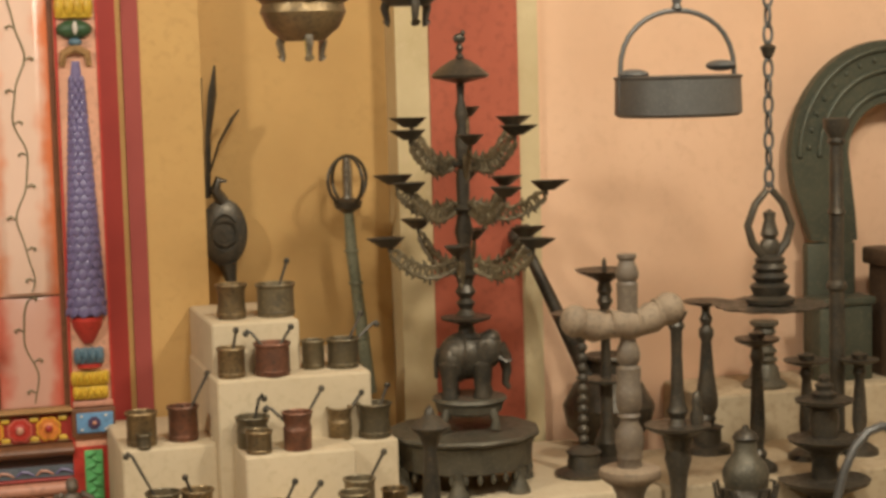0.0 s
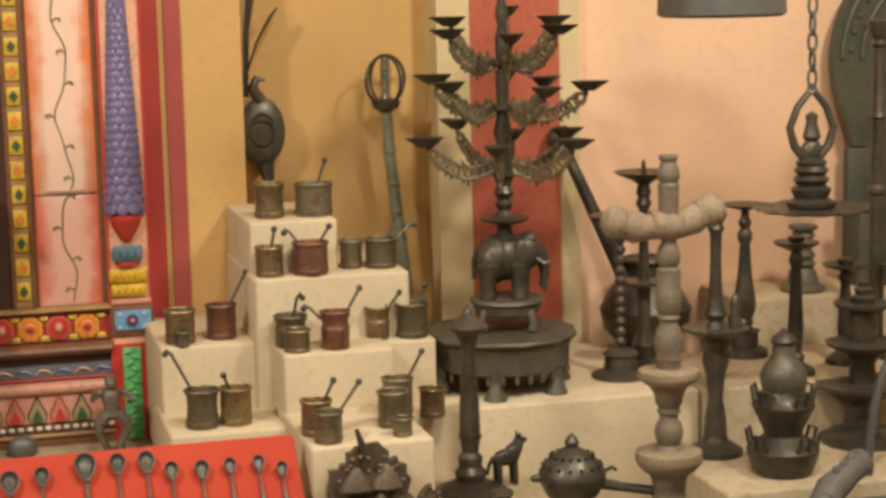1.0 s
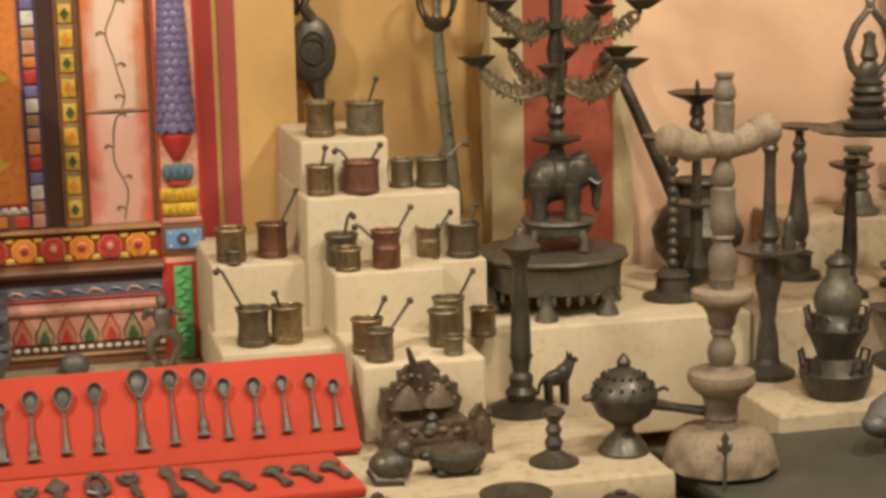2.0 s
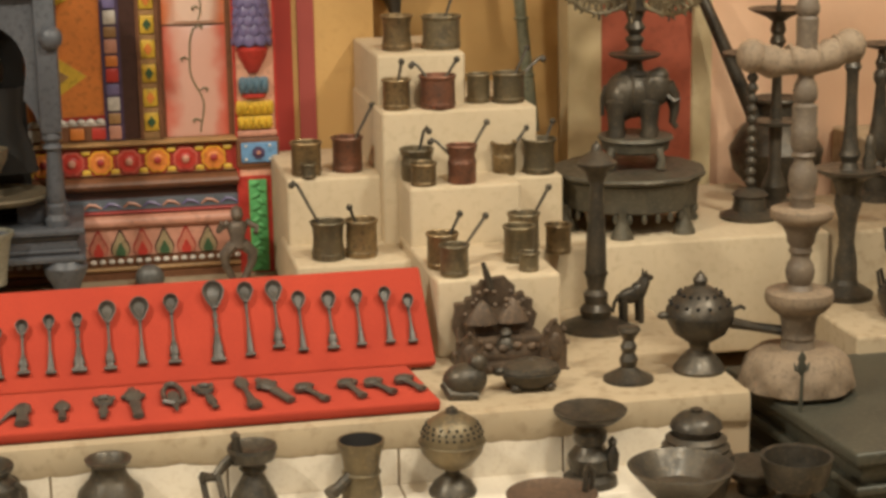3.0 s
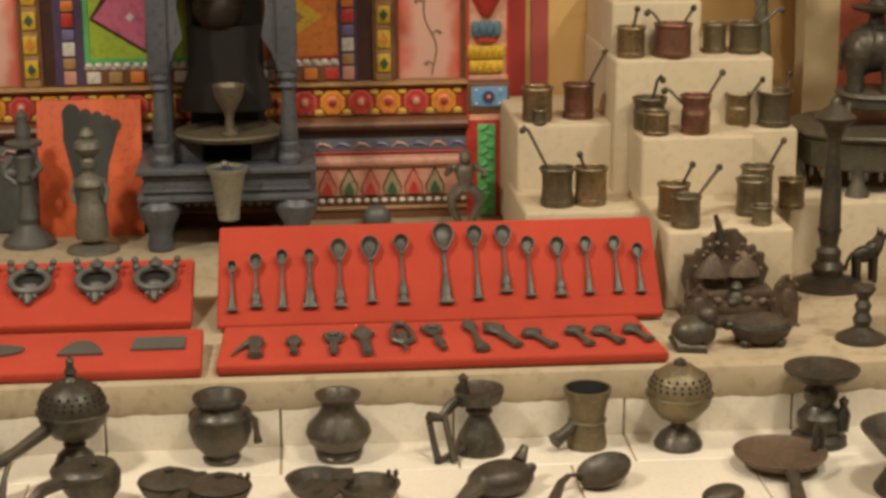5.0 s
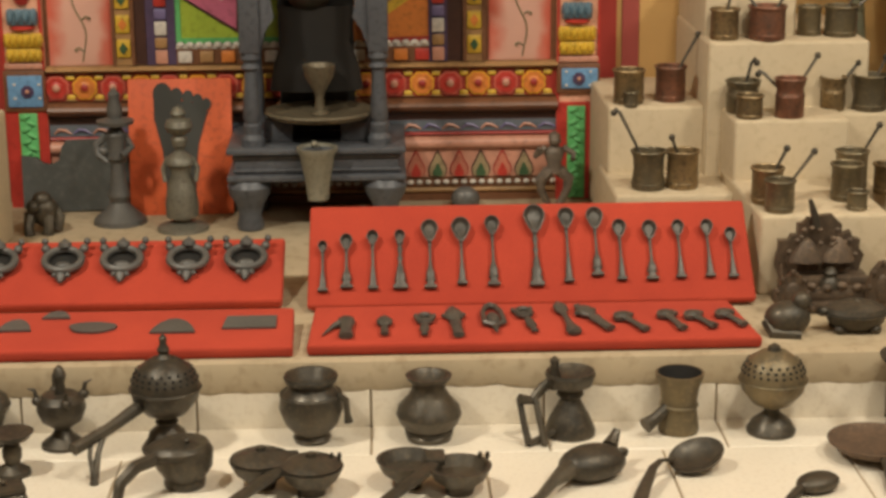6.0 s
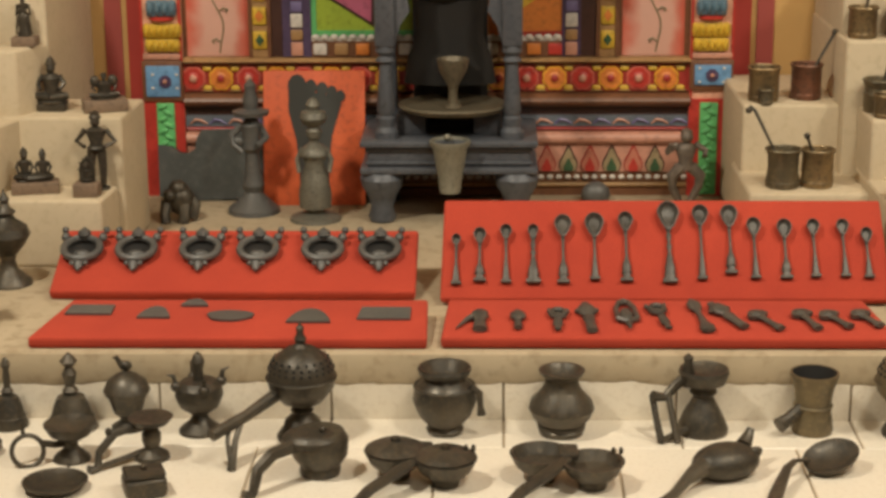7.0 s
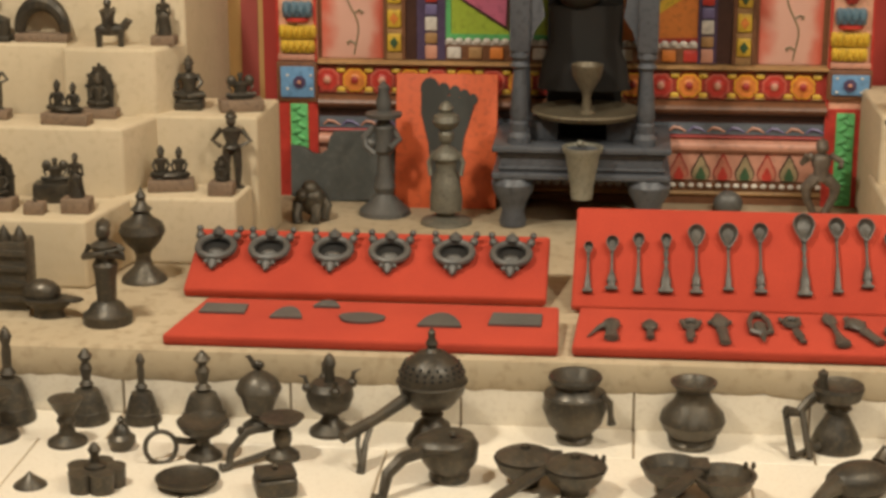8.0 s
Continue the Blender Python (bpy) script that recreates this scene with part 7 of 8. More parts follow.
lathe_thing("tall_candlestand", "tall dark bronze candle stand with a conical cap", "candle stand", pose(2.197, 0.46, H1), (
    ("base", [(0.0, 0.0), (0.074, 0.0), (0.076, 0.006), (0.050, 0.018), (0.030, 0.026)], BRONZE), ("lower_stem", [(0.030, 0.026), (0.034, 0.042), (0.024, 0.055), (0.026, 0.075), (0.017, 0.085), (0.021, 0.11), (0.025, 0.12)], BRONZE),
    ("shaft", [(0.022, 0.12), (0.020, 0.20), (0.013, 0.30), (0.016, 0.312)], BRONZE), ("cup", [(0.016, 0.312), (0.026, 0.334), (0.040, 0.346), (0.042, 0.352), (0.030, 0.362), (0.012, 0.376), (0.010, 0.386), (0.0, 0.398)], BRONZE)))
b = bm_ball((0, 0, 0.062), (0.030, 0.014, 0.018), None, 16, 10)
bm_ball((0.016, 0, 0.068), (0.018, 0.016, 0.022), b, 14, 9)
bm_tube([(0.020, 0, 0.070), (0.030, 0, 0.088), (0.034, 0, 0.096)], [0.016, 0.013, 0.011], 8, b)
bm_tube([(0.030, 0, 0.097), (0.050, 0, 0.094)], [0.010, 0.005], 8, b)
for s in (-1, 1):
    bm_tube([(0.032, s * 0.006, 0.100), (0.031, s * 0.008, 0.115)], [0.005, 0.001], 6, b)
    for x in (-0.02, 0.018):
        bm_tube([(x, s * 0.008, 0.055), (x + 0.002, s * 0.009, 0.003)], [0.007, 0.005], 7, b)
bm_tube([(-0.028, 0, 0.066), (-0.040, 0, 0.050), (-0.044, 0, 0.030)], [0.005, 0.004, 0.003], 6, b)
v = part("dog_statue", b, BRONZE)
v.matrix_basis = pose(2.278, 0.475, H1, 0, 0, 12)
tagged(v, "small dark bronze standing dog with pricked ears", "statue")
lathe_thing("small_candlestick", "short dark bronze candlestick on a round base", "candlestick", pose(2.158, 0.104, H1), (("base", [(0.0, 0.0), (0.048, 0.0), (0.047, 0.006), (0.024, 0.018), (0.014, 0.026)], BRONZE), ("stem", [(0.014, 0.026), (0.018, 0.04), (0.012, 0.054), (0.016, 0.066), (0.010, 0.078), (0.014, 0.086)], BRONZE), ("cup", [(0.014, 0.085), (0.022, 0.098), (0.020, 0.104), (0.0, 0.1)], BRONZE)))
v = lathe_thing("pierced_censer", "dark bronze footed censer with pierced cone lid", "censer", pose(2.306, 0.128, H1), (("foot", [(0.0, 0.0), (0.048, 0.0), (0.050, 0.006), (0.036, 0.026), (0.018, 0.044), (0.020, 0.058)], BRONZE), ("bowl", [(0.020, 0.056), (0.050, 0.076), (0.064, 0.104), (0.066, 0.114)], BRONZE),
                ("lid", [(0.066, 0.113), (0.064, 0.124), (0.046, 0.148), (0.024, 0.164), (0.012, 0.170), (0.014, 0.180), (0.008, 0.190), (0.0, 0.198)], BRONZE)))
for k in range(16):
    a = 2 * math.pi * k / 16
    for rr, z in ((0.057, 0.136), (0.041, 0.154)):
        part("vent", bm_ball((rr * math.cos(a), rr * math.sin(a), z), (0.0038, 0.0038, 0.0042), None, 6, 4), DARK, v)
part("handle", bm_tube([(0.055, -0.01, 0.095), (0.10, -0.02, 0.086), (0.150, -0.04, 0.080)], [0.012, 0.009, 0.010], 9), BRONZE, v)
part("lug", bm_ball((-0.072, 0, 0.114), (0.013, 0.009, 0.008), None, 8, 6), BRONZE, v)
part("lug", bm_tube([(0.066, 0.0, 0.116), (0.082, 0, 0.122), (0.09, 0, 0.116)], 0.004, 6), BRONZE, v)

# sole print on an orange board, slate plaque, small statues before the carved front
fb = thing("footprint_board", "orange painted board with a dark sole print, leaning", "board", pose(0.652, 1.035, H1, -13, 0, 1))
ORG = surface("orange_board_paint", (0.72, 0.13, 0.035), (0.60, 0.10, 0.03), (0.5, 0.085, 0.025), 0.6, big=8, fine=80, bump=0.1)
part("panel", bm_box(-0.117, 0.0, 0.0, 0.119, 0.012, 0.312, 0.003), ORG, fb)
SOLE = surface("dark_print", (0.055, 0.055, 0.048), (0.04, 0.04, 0.035), None, 0.8)
pts = [(-0.042, 0.02), (0.006, 0.02), (0.022, 0.05), (0.024, 0.10), (0.030, 0.16), (0.052, 0.235), (0.052, 0.25), (-0.070, 0.272), (-0.070, 0.22), (-0.052, 0.15), (-0.046, 0.08)]
b = bm_plate(pts, 0.003)
bmesh.ops.translate(b, verts=b.verts, vec=(0.012, -0.003, 0))
sole = part("sole_print", b, SOLE, fb, "flat dark sole print")
for i, (tx, tz, tr) in enumerate(((-0.050, 0.276, 0.022), (-0.018, 0.274, 0.014), (0.008, 0.269, 0.013), (0.030, 0.262, 0.012), (0.050, 0.253, 0.011))):
    b = bm_plate([(0.012 + tx + tr * math.cos(k * math.pi / 6), tz + 1.25 * tr * math.sin(k * math.pi / 6)) for k in range(12)], 0.003)
    bmesh.ops.translate(b, verts=b.verts, vec=(0, -0.0032 - 0.0003 * i, 0))
    part("toe_print", b, SOLE, sole)
SLATE = surface("slate", (0.075, 0.078, 0.070), (0.055, 0.058, 0.053), (0.095, 0.095, 0.085), 0.7, big=8, fine=70, bump=0.4)
b = bm_plate([(-0.130, 0.012), (-0.10, 0.0), (0.12, 0.008), (0.135, 0.05), (0.130, 0.172), (-0.030, 0.166), (-0.040, 0.150), (-0.046, 0.122), (-0.062, 0.112), (-0.082, 0.114), (-0.100, 0.128), (-0.132, 0.132)], 0.022)
sp = part("slate_plaque", b, SLATE)
sp.matrix_basis = pose(0.415, 1.075, H1, -9, 0, 0)
tagged(sp, "dark grey notched slate plaque leaning on the carved front", "plaque")

BASE_STONE = surface("brown_base_stone", (0.25, 0.17, 0.11), (0.19, 0.128, 0.083), (0.14, 0.095, 0.062), 0.75, big=20, fine=110, bump=0.3)


def seated_form(b, x, z0, H, w=1.0, crown=1.0):
    """Cross-legged cast form of height H."""
    bm_lathe([(0.0, 0.0), (H * 0.30 * w, 0.0), (H * 0.33 * w, H * 0.04), (H * 0.27 * w, H * 0.08), (H * 0.31 * w, H * 0.12), (0.0, H * 0.13)], 16, b, Matrix.Translation((x, 0, z0)), 0.72)
    for s in (-1, 1):
        bm_tube([(x + s * H * 0.08, 0, z0 + H * 0.19), (x + s * H * 0.30 * w, -H * 0.10, z0 + H * 0.17), (x, -H * 0.20, z0 + H * 0.15)], [H * 0.10, H * 0.085, H * 0.05], 8, b)
        bm_tube([(x + s * H * 0.17 * w, 0, z0 + H * 0.58), (x + s * H * 0.27 * w, -H * 0.04, z0 + H * 0.42), (x + s * H * 0.20 * w, -H * 0.17, z0 + H * 0.30)], [H * 0.055, H * 0.048, H * 0.04], 7, b)
    bm_lathe([(0.0, 0.0), (H * 0.17 * w, 0.0), (H * 0.14 * w, H * 0.18), (H * 0.20 * w, H * 0.38), (H * 0.14, H * 0.45), (H * 0.07, H * 0.48), (0.0, H * 0.5)], 14, b, Matrix.Translation((x, 0, z0 + H * 0.15)), 0.75)
    bm_ring((x, -H * 0.02, z0 + H * 0.58), H * 0.11, H * 0.02, 12, 5, None, b)
    bm_ball((x, -H * 0.02, z0 + H * 0.73), (H * 0.095, H * 0.10, H * 0.11), b, 12, 8)
    bm_lathe([(H * 0.11, 0.0), (H * 0.12, H * 0.03), (H * 0.085, H * 0.07), (H * 0.09, H * 0.10), (H * 0.05, H * 0.15 * crown), (0.0, H * 0.21 * crown)], 12, b, Matrix.Translation((x, 0, z0 + H * 0.79)))


def standing_form(b, z0, H, robe, arms):
    """Upright cast form of height H, robed or with free legs."""
    if robe:
        bm_lathe([(0.0, 0.0), (H * 0.16, 0.0), (H * 0.17, H * 0.03), (H * 0.13, H * 0.14), (H * 0.125, H * 0.36), (H * 0.15, H * 0.46), (H * 0.09, H * 0.56)], 16, b, Matrix.Translation((0, 0, z0)), 0.75)
        for s in (-1, 1):
            bm_tube([(s * H * 0.12, -H * 0.05, z0 + H * 0.48), (s * H * 0.15, -H * 0.06, z0 + H * 0.25), (s * H * 0.18, -H * 0.03, z0 + H * 0.06)], [H * 0.03, H * 0.035, H * 0.02], 6, b)
    else:
        bm_lathe([(0.0, 0.0), (H * 0.15, 0.0), (H * 0.14, H * 0.03), (0.0, H * 0.035)], 14, b, Matrix.Translation((0, 0, z0)), 0.8)
        for s in (-1, 1):
            bm_tube([(s * H * 0.055, 0, z0 + H * 0.50), (s * H * 0.075, -H * 0.02, z0 + H * 0.28), (s * H * 0.065, 0.0, z0 + H * 0.05), (s * H * 0.085, -H * 0.05, z0 + H * 0.035)], [H * 0.062, H * 0.050, H * 0.036, H * 0.03], 8, b)
        bm_ball((0, 0, z0 + H * 0.50), (H * 0.115, H * 0.085, H * 0.06), b, 12, 8)
        bm_ring((0, 0, z0 + H * 0.52), H * 0.10, H * 0.018, 14, 5, None, b)
    bm_lathe([(H * 0.10, 0.0), (H * 0.075, H * 0.07), (H * 0.125, H * 0.20), (H * 0.13, H * 0.23), (H * 0.05, H * 0.27), (0.0, H * 0.28)], 14, b, Matrix.Translation((0, 0, z0 + H * 0.51)), 0.68)
    bm_ball((0, -H * 0.01, z0 + H * 0.845), (H * 0.062, H * 0.066, H * 0.072), b, 12, 8)
    bm_lathe([(H * 0.075, 0.0), (H * 0.08, H * 0.02), (H * 0.055, H * 0.05), (H * 0.06, H * 0.07), (0.0, H * 0.11)], 12, b, Matrix.Translation((0, 0, z0 + H * 0.885)))
    for s in (-1, 1):
        out, low = ((0.24, 0.60), (0.16, 0.50), (0.20, 0.66))[arms]
        hx, hz = ((0.12, 0.55), (0.05, 0.62), (0.26, 0.78))[arms]
        bm_tube([(s * H * 0.125, 0, z0 + H * 0.745), (s * H * out, -H * 0.01, z0 + H * low), (s * H * hx, -H * 0.11, z0 + H * hz)], [H * 0.036, H * 0.030, H * 0.028], 7, b)


def back_plate(b, z0, H, w):
    """Pointed arch plate with a beaded edge behind a form."""
    pts = [(-w, 0.0), (w, 0.0), (w * 1.05, H * 0.5), (w * 0.85, H * 0.75), (w * 0.4, H * 0.92), (0.0, H), (-w * 0.4, H * 0.92), (-w * 0.85, H * 0.75), (-w * 1.05, H * 0.5)]
    bm_plate(pts, 0.006, Matrix.Translation((0, H * 0.12, z0)), b)
    for (x, z) in pts[2:]:
        bm_ball((x, H * 0.12, z0 + z), (H * 0.05, H * 0.04, H * 0.05), b, 7, 5)


def figure(x, y, z, h, turn, label, kind="stand", base=None, arms=0, stone=True, mat=BRONZE):
    """Small cast statue on its block, one mesh."""
    b = bmesh.new()
    z0 = 0.0
    if base:
        bm_box(-base[0], -base[1], 0.0, base[0], base[1], base[2], 0.003, b)
        z0 = base[2] - 0.0005
    H = h - z0
    if kind == "seat":
        seated_form(b, 0.0, z0, H)
    elif kind == "backed":
        seated_form(b, 0.0, z0, H * 0.86, 0.8)
        back_plate(b, z0, H, H * 0.30)
    elif kind == "pair":
        seated_form(b, -H * 0.26, z0, H, 0.8)
        seated_form(b, H * 0.24, z0, H * 0.94, 0.8)
        bm_ball((0, 0, z0 + H * 0.12), (H * 0.55, H * 0.24, H * 0.12), b, 14, 8)
    elif kind == "squat":
        seated_form(b, 0.0, z0, H, 1.5, 0.5)
        for s in (-1, 1):
            bm_ball((s * H * 0.30, 0, z0 + H * 0.62), (H * 0.18, H * 0.14, H * 0.20), b, 10, 7)
    else:
        standing_form(b, z0, H, kind == "robe", arms)
    b.faces.ensure_lookup_table()
    if base and stone:
        for f in b.faces:
            f.material_index = 0 if max(w.co.z for w in f.verts) < base[2] + 0.0002 else 1
    ob = part("statue", b, BASE_STONE if base and stone else mat)
    if base and stone:
        ob.data.materials.append(mat)
    ob.matrix_basis = pose(x, y, z, 0, 0, turn) 
    tagged(ob, label, "statue", "small bronze statues")
    return ob


DANCERM = surface("greyish_brown_bronze", (0.20, 0.165, 0.13), (0.14, 0.115, 0.092), (0.25, 0.20, 0.15), 0.5, 0.3, big=40, fine=150, bump=0.4)
PALEB = surface("pale_bronze", (0.21, 0.195, 0.15), (0.15, 0.14, 0.11), (0.11, 0.10, 0.08), 0.5, 0.35, big=24, fine=140, bump=0.4)
# woman-shaped lamp with pots on the head, one mesh
b = bm_lathe([(0.0, 0.0), (0.058, 0.0), (0.056, 0.008), (0.034, 0.016), (0.018, 0.020), (0.018, 0.028), (0.036, 0.031), (0.037, 0.060), (0.030, 0.105), (0.022, 0.125), (0.026, 0.146), (0.034, 0.150), (0.033, 0.158), (0.024, 0.168), (0.010, 0.178), (0.010, 0.184), (0.016, 0.190), (0.018, 0.205), (0.012, 0.214), (0.024, 0.221), (0.031, 0.234), (0.026, 0.247), (0.012, 0.252), (0.017, 0.262), (0.010, 0.274), (0.0, 0.280)], 24)
for s in (-1, 1):
    bm_tube([(s * 0.026, 0, 0.164), (s * 0.038, -0.004, 0.140), (s * 0.034, -0.014, 0.112)], [0.007, 0.006, 0.005], 7, b)
wm = part("statue", b, PALEB)
wm.matrix_basis = pose(0.668, 0.905, H1)
tagged(wm, "pale bronze robed statue balancing stacked pots", "statue", "small bronze statues")
b = bm_lathe([(0.0, 0.0), (0.060, 0.0), (0.058, 0.010), (0.034, 0.030), (0.020, 0.045), (0.026, 0.060), (0.018, 0.090), (0.015, 0.130), (0.024, 0.140), (0.020, 0.165), (0.024, 0.190), (0.012, 0.205), (0.040, 0.212), (0.042, 0.220), (0.016, 0.226), (0.018, 0.245), (0.012, 0.262), (0.014, 0.275), (0.0, 0.290)], 24)
bm_tube([(-0.020, 0, 0.190), (-0.044, -0.01, 0.170), (-0.040, -0.02, 0.150), (-0.020, -0.02, 0.135)], [0.008, 0.008, 0.007, 0.007], 7, b)
bm_tube([(0.020, 0, 0.190), (0.036, -0.01, 0.165), (0.016, -0.03, 0.150)], 0.007, 7, b)
bm_ball((-0.030, -0.01, 0.156), (0.014, 0.012, 0.012), b, 10, 7)
lm = part("statue", b, IRON)
lm.matrix_basis = pose(0.520, 0.975, H1) @ Matrix.Diagonal((1, 1, 1.07, 1))
tagged(lm, "dark iron lamp-bearing statue on a round foot", "statue", "small bronze statues")
b = bm_ball((0.004, 0, 0.056), (0.036, 0.032, 0.042), None, 16, 12)
bm_ball((0.0, -0.004, 0.085), (0.026, 0.024, 0.024), b, 14, 10)
bm_ball((-0.020, -0.024, 0.072), (0.018, 0.020, 0.018), b, 12, 8)
for s in (-1, 1):
    bm_tube([(s * 0.022 - 0.008, -0.01, 0.05), (s * 0.026 - 0.008, -0.03, 0.02), (s * 0.022 - 0.008, -0.034, 0.0)], [0.018, 0.014, 0.015], 8, b)
bm_tube([(0.022, 0.01, 0.06), (0.04, 0.0, 0.04), (0.036, -0.01, 0.006)], [0.018, 0.016, 0.013], 8, b)
mk = part("statue", b, BRONZE)
mk.matrix_basis = pose(0.362, 0.900, H1) @ Matrix.Scale(0.86, 4)
tagged(mk, "small dark bronze hunched animal on the platform", "statue", "small bronze statues")
b = bm_lathe([(0.0, 0.0), (0.022, 0.0), (0.020, 0.008), (0.0, 0.010)], 14)
for sx in (-1, 1):
    bm_tube([(sx * 0.010, 0, 0.094), (sx * 0.030, -0.004, 0.072), (sx * 0.027, -0.002, 0.046), (sx * 0.012, 0, 0.012), (sx * 0.020, -0.008, 0.006)], [0.014, 0.012, 0.009, 0.008, 0.007], 8, b)
    bm_tube([(sx * 0.018, 0, 0.146), (sx * 0.040, -0.004, 0.130), (sx * 0.034, -0.014, 0.150 - 0.030 * (sx > 0))], [0.008, 0.007, 0.006], 7, b)
bm_lathe([(0.0, 0.0), (0.020, 0.0), (0.015, 0.022), (0.022, 0.046), (0.016, 0.058), (0.006, 0.064)], 12, b, Matrix.Translation((0, 0, 0.088)), 0.7)
bm_ball((0, -0.003, 0.163), (0.013, 0.013, 0.014), b, 10, 7)
bm_lathe([(0.013, 0.0), (0.011, 0.008), (0.0, 0.016)], 10, b, Matrix.Translation((0, 0, 0.170)))
dn = part("statue", b, DANCERM)
dn.matrix_basis = pose(1.507, 1.03, H1, 0, 0, 8) @ Matrix.Diagonal((1.12, 1.2, 1, 1))
tagged(dn, "brown bronze dancing statue with bowed legs by a column", "statue", "small bronze statues")
part_ball = part("round_stone", bm_ball((0, 0, 0.016), (0.034, 0.026, 0.032), None, 16, 10), IRON)
part_ball.matrix_basis = pose(1.305, 1.075, H1)
tagged(part_ball, "small grey rounded stone on the platform", "stone")

# pieces at the far side of the platform and on the other steps
lathe_thing("long_necked_ewer", "dark bronze bulbous ewer with a pointed top", "ewer", pose(0.106, 0.40, H1), (("foot", [(0.0, 0.0), (0.046, 0.0), (0.044, 0.008), (0.020, 0.030), (0.014, 0.050), (0.018, 0.062)], BRONZE), ("body", [(0.016, 0.060), (0.036, 0.082), (0.047, 0.102), (0.042, 0.118), (0.022, 0.132), (0.014, 0.142)], BRONZE), ("top", [(0.014, 0.141), (0.022, 0.148), (0.012, 0.156), (0.008, 0.166), (0.011, 0.174), (0.005, 0.184), (0.0, 0.196)], BRONZE)))
b = bm_lathe([(0.0, 0.0), (0.046, 0.0), (0.046, 0.018), (0.036, 0.024), (0.030, 0.036), (0.018, 0.044), (0.020, 0.090), (0.024, 0.112), (0.016, 0.126), (0.026, 0.150), (0.010, 0.160), (0.008, 0.165)], 20)
bm_ball((0, -0.004, 0.176), (0.014, 0.015, 0.016), b, 12, 8)
bm_lathe([(0.015, 0.0), (0.012, 0.010), (0.0, 0.018)], 10, b, Matrix.Translation((0, 0, 0.184)))
for sx in (-1, 1):
    bm_tube([(sx * 0.026, 0, 0.148), (sx * 0.036, -0.010, 0.130), (0.012, -0.026, 0.140)], [0.008, 0.008, 0.006], 7, b)
bm_tube([(-0.012, -0.026, 0.138), (0.044, -0.022, 0.150)], [0.004, 0.004], 6, b)
fl = part("statue", b, BRONZE)
fl.matrix_basis = pose(0.108, 0.125, H1)
tagged(fl, "dark bronze standing statue with folded arms on a round foot", "statue", "small bronze statues")
v = thing("oil_lamp", "dark bronze shell-shaped oil lamp on the platform", "oil lamp", pose(-0.012, 0.150, H1))
part("body", bm_lathe([(0.0, 0.0), (0.030, 0.0), (0.028, 0.014), (0.042, 0.026), (0.050, 0.036), (0.0, 0.034)], 24, squash=0.7), BRONZE, v)
part("hood", bm_ball((-0.015, 0.01, 0.044), (0.036, 0.028, 0.026)), BRONZE, v)
part("lip", bm_ball((0.044, -0.005, 0.036), (0.026, 0.016, 0.006), None, 12, 7), BRONZE, v)
ft = thing("fort_model", "dark bronze slatted casket with a toothed top", "casket", pose(-0.135, 0.205, H1))
part("body", bm_box(-0.075, -0.03, 0.0, 0.075, 0.03, 0.135, 0.004), BRONZE, ft)
for k in range(5):
    part("tooth", bm_lathe([(0.013, 0.0), (0.013, 0.010), (0.006, 0.024), (0.0, 0.032)], 8, at=Matrix.Translation((-0.06 + k * 0.030, -0.012, 0.134))), BRONZE, ft)
for k in range(4):
    part("slat", bm_box(-0.079, -0.036, 0.018 + k * 0.030, 0.079, -0.030, 0.030 + k * 0.030, 0.002), BRONZE, ft)

# rider on an animal, and other statues on plinths of their own
b = bm_ball((0, 0, 0.036), (0.034, 0.013, 0.014), None, 14, 8)
for x in (-0.024, 0.022):
    for s in (-1, 1):
        bm_tube([(x, s * 0.007, 0.034), (x, s * 0.008, 0.0)], [0.007, 0.006], 7, b)
bm_tube([(0.028, 0, 0.040), (0.038, 0, 0.054), (0.046, 0, 0.050)], [0.010, 0.009, 0.005], 8, b)
bm_lathe([(0.014, 0.0), (0.013, 0.02), (0.018, 0.036), (0.006, 0.042), (0.009, 0.052), (0.006, 0.060), (0.0, 0.068)], 12, b, Matrix.Translation((-0.004, 0, 0.040)))
for s in (-1, 1):
    bm_tube([(-0.004, s * 0.016, 0.074), (-0.004, s * 0.028, 0.062), (0.008, s * 0.024, 0.078)], [0.005, 0.005, 0.004], 6, b)
rd = part("statue", b, BRONZE)
rd.matrix_basis = pose(-0.023, 0.695, 0.550, 0, 0, 10)
tagged(rd, "dark bronze statue mounted on a small animal", "statue", "small bronze statues")
BASEM = (0.026, 0.020, 0.020)
figure(0.084, 0.728, 0.550, 0.110, 0, "slim dark bronze standing statue on a stone block", "robe", BASEM, 1)
figure(0.134, 0.728, 0.412, 0.118, 0, "dark bronze seated statue with a tall headdress", "seat", (0.030, 0.020, 0.016), stone=False)
figure(0.246, 0.722, 0.412, 0.088, 20, "squat dark bronze seated statue on a broad brown base", "squat", (0.046, 0.026, 0.026))
figure(-0.036, 0.630, 0.410, 0.110, 0, "dark bronze seated statue before a pointed back plate", "backed", (0.040, 0.020, 0.020))
figure(-0.084, 0.556, 0.410, 0.094, -8, "dark bronze reclining pair on a long brown block", "pair", (0.052, 0.018, 0.024))
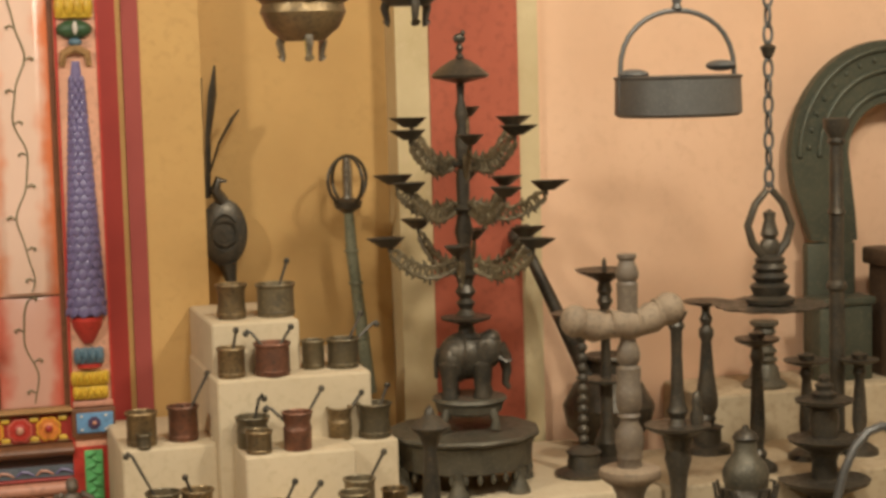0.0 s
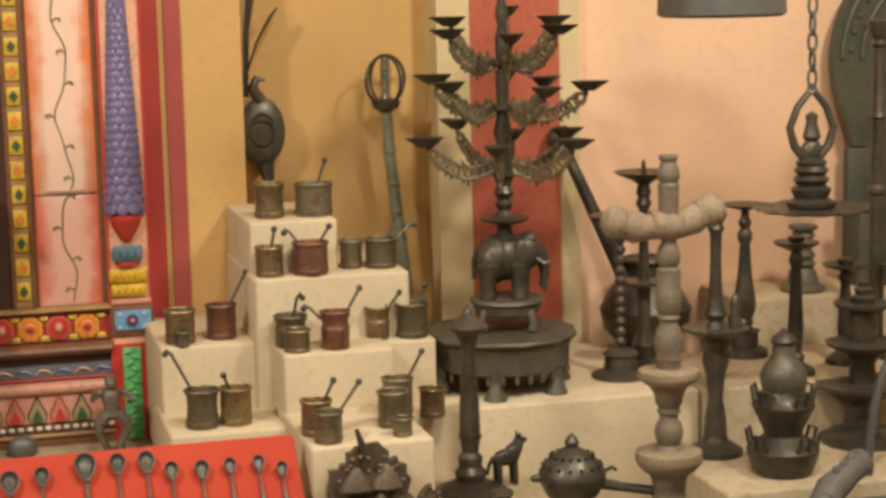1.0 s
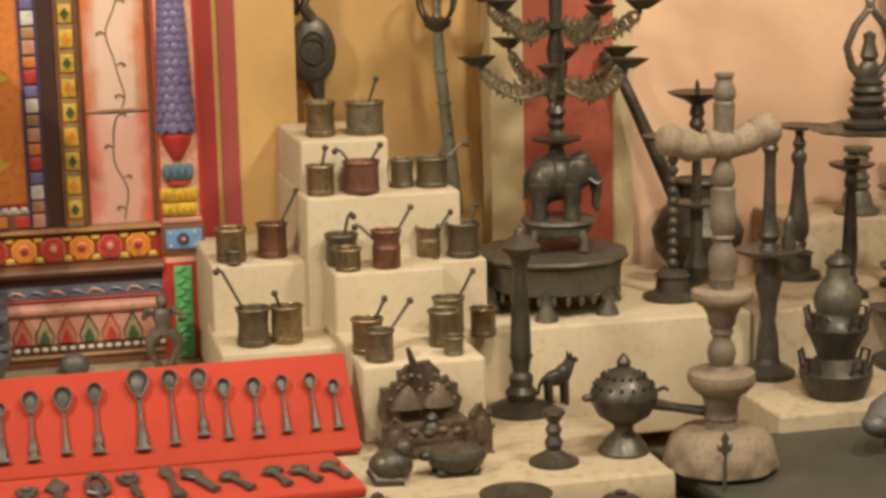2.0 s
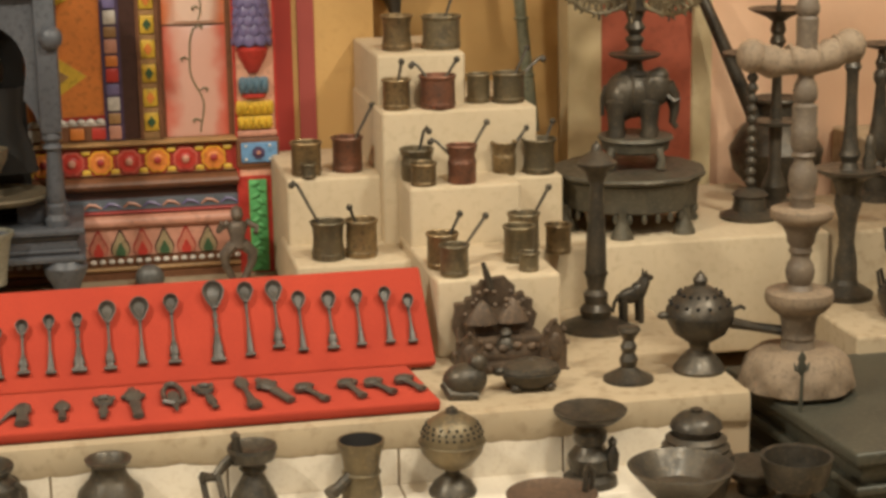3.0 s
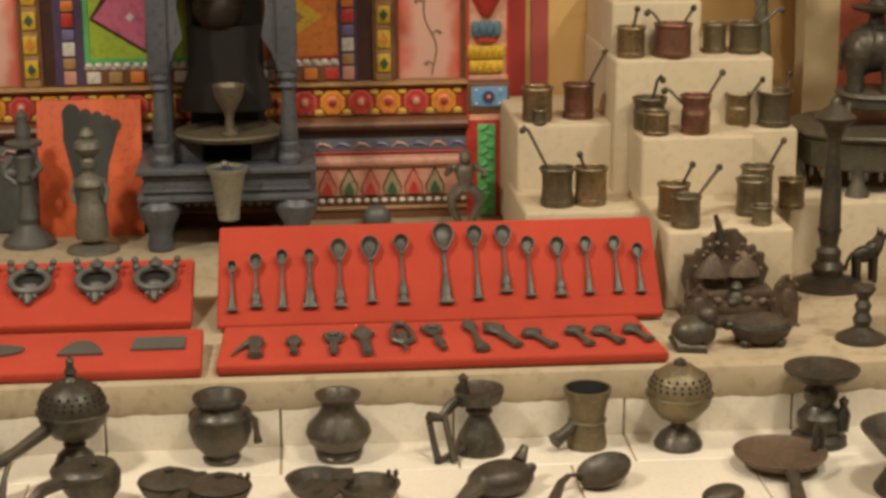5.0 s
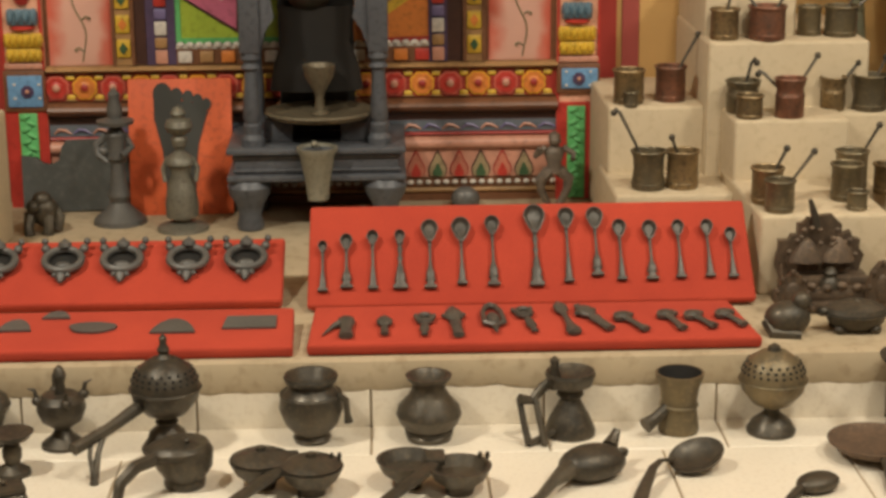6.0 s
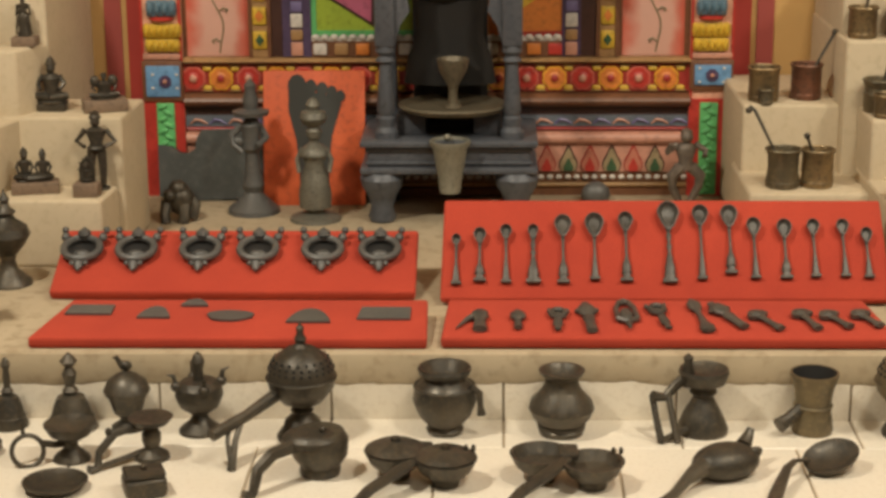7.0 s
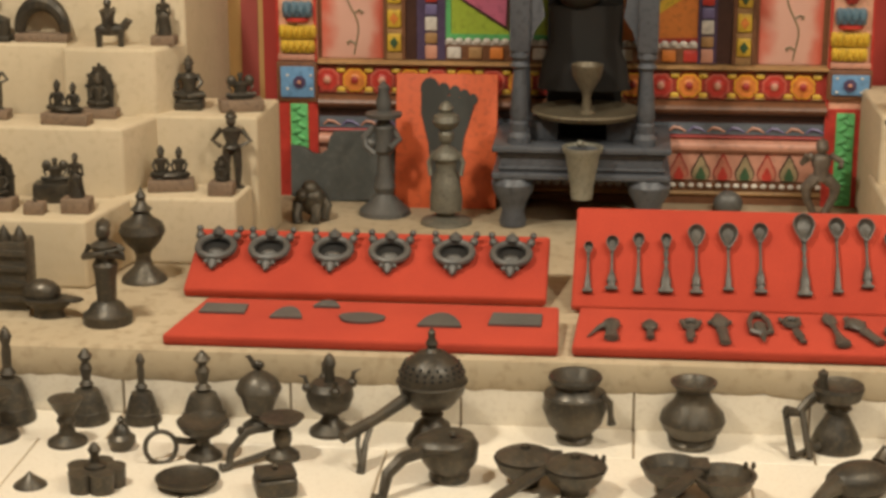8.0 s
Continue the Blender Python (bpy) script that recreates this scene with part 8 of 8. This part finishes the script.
figure(-0.245, 0.600, 0.410, 0.125, 0, "tall dark bronze standing statue on a stone block", "stand", BASEM)
figure(0.122, 0.585, 0.268, 0.098, 12, "pair of dark bronze seated statues on one brown block", "pair", (0.048, 0.024, 0.024))
figure(0.236, 0.556, 0.268, 0.080, 0, "small dark bronze arched statue on a brown stone cube", "backed", (0.026, 0.021, 0.028))
figure(0.246, 0.618, 0.268, 0.168, 0, "slender dark bronze standing statue with bent arms", "stand")
figure(-0.022, 0.395, 0.266, 0.122, 0, "robed dark bronze standing statue on a brown cube", "robe", (0.029, 0.022, 0.030), 1)
figure(-0.090, 0.478, 0.266, 0.096, 6, "broad dark bronze seated statue on a low table base", "squat", (0.044, 0.024, 0.040), stone=False)
figure(-0.102, 0.375, 0.266, 0.034, 0, "tiny dark bronze statue on a brown stone block", "squat", (0.021, 0.016, 0.024))
figure(-0.180, 0.400, 0.266, 0.108, 0, "dark bronze arched seated statue on a brown block", "backed", (0.030, 0.024, 0.026))
# round frame and a coiled piece behind the riders
rf = thing("arch_ornament", "dark bronze arch-shaped ornament on a brown block", "ornament", pose(-0.182, 0.735, 0.552))
part("arch", bm_tube([(0.050 * math.cos(math.pi * k / 16), 0, 0.020 + 0.062 * math.sin(math.pi * k / 16)) for k in range(17)], [0.011 + 0.007 * math.sin(math.pi * k / 16) for k in range(17)], 9), BRONZE, rf)
part("block", bm_box(-0.058, -0.018, 0.0, 0.058, 0.018, 0.018, 0.003), BASE_STONE, rf)
ck = thing("serpent_lamp", "dark bronze lamp shaped like a rearing serpent", "oil lamp", pose(-0.300, 0.735, 0.552))
part("base", bm_box(-0.05, -0.025, 0.0, 0.05, 0.025, 0.012, 0.003), BRONZE, ck)
part("body", bm_tube([(0.03, 0, 0.012), (0.035, 0, 0.04), (0.0, 0, 0.055), (-0.02, 0, 0.075), (0.0, 0, 0.10), (0.02, 0, 0.105)], [0.016, 0.014, 0.011, 0.010, 0.012, 0.006], 9), BRONZE, ck)
tiles()
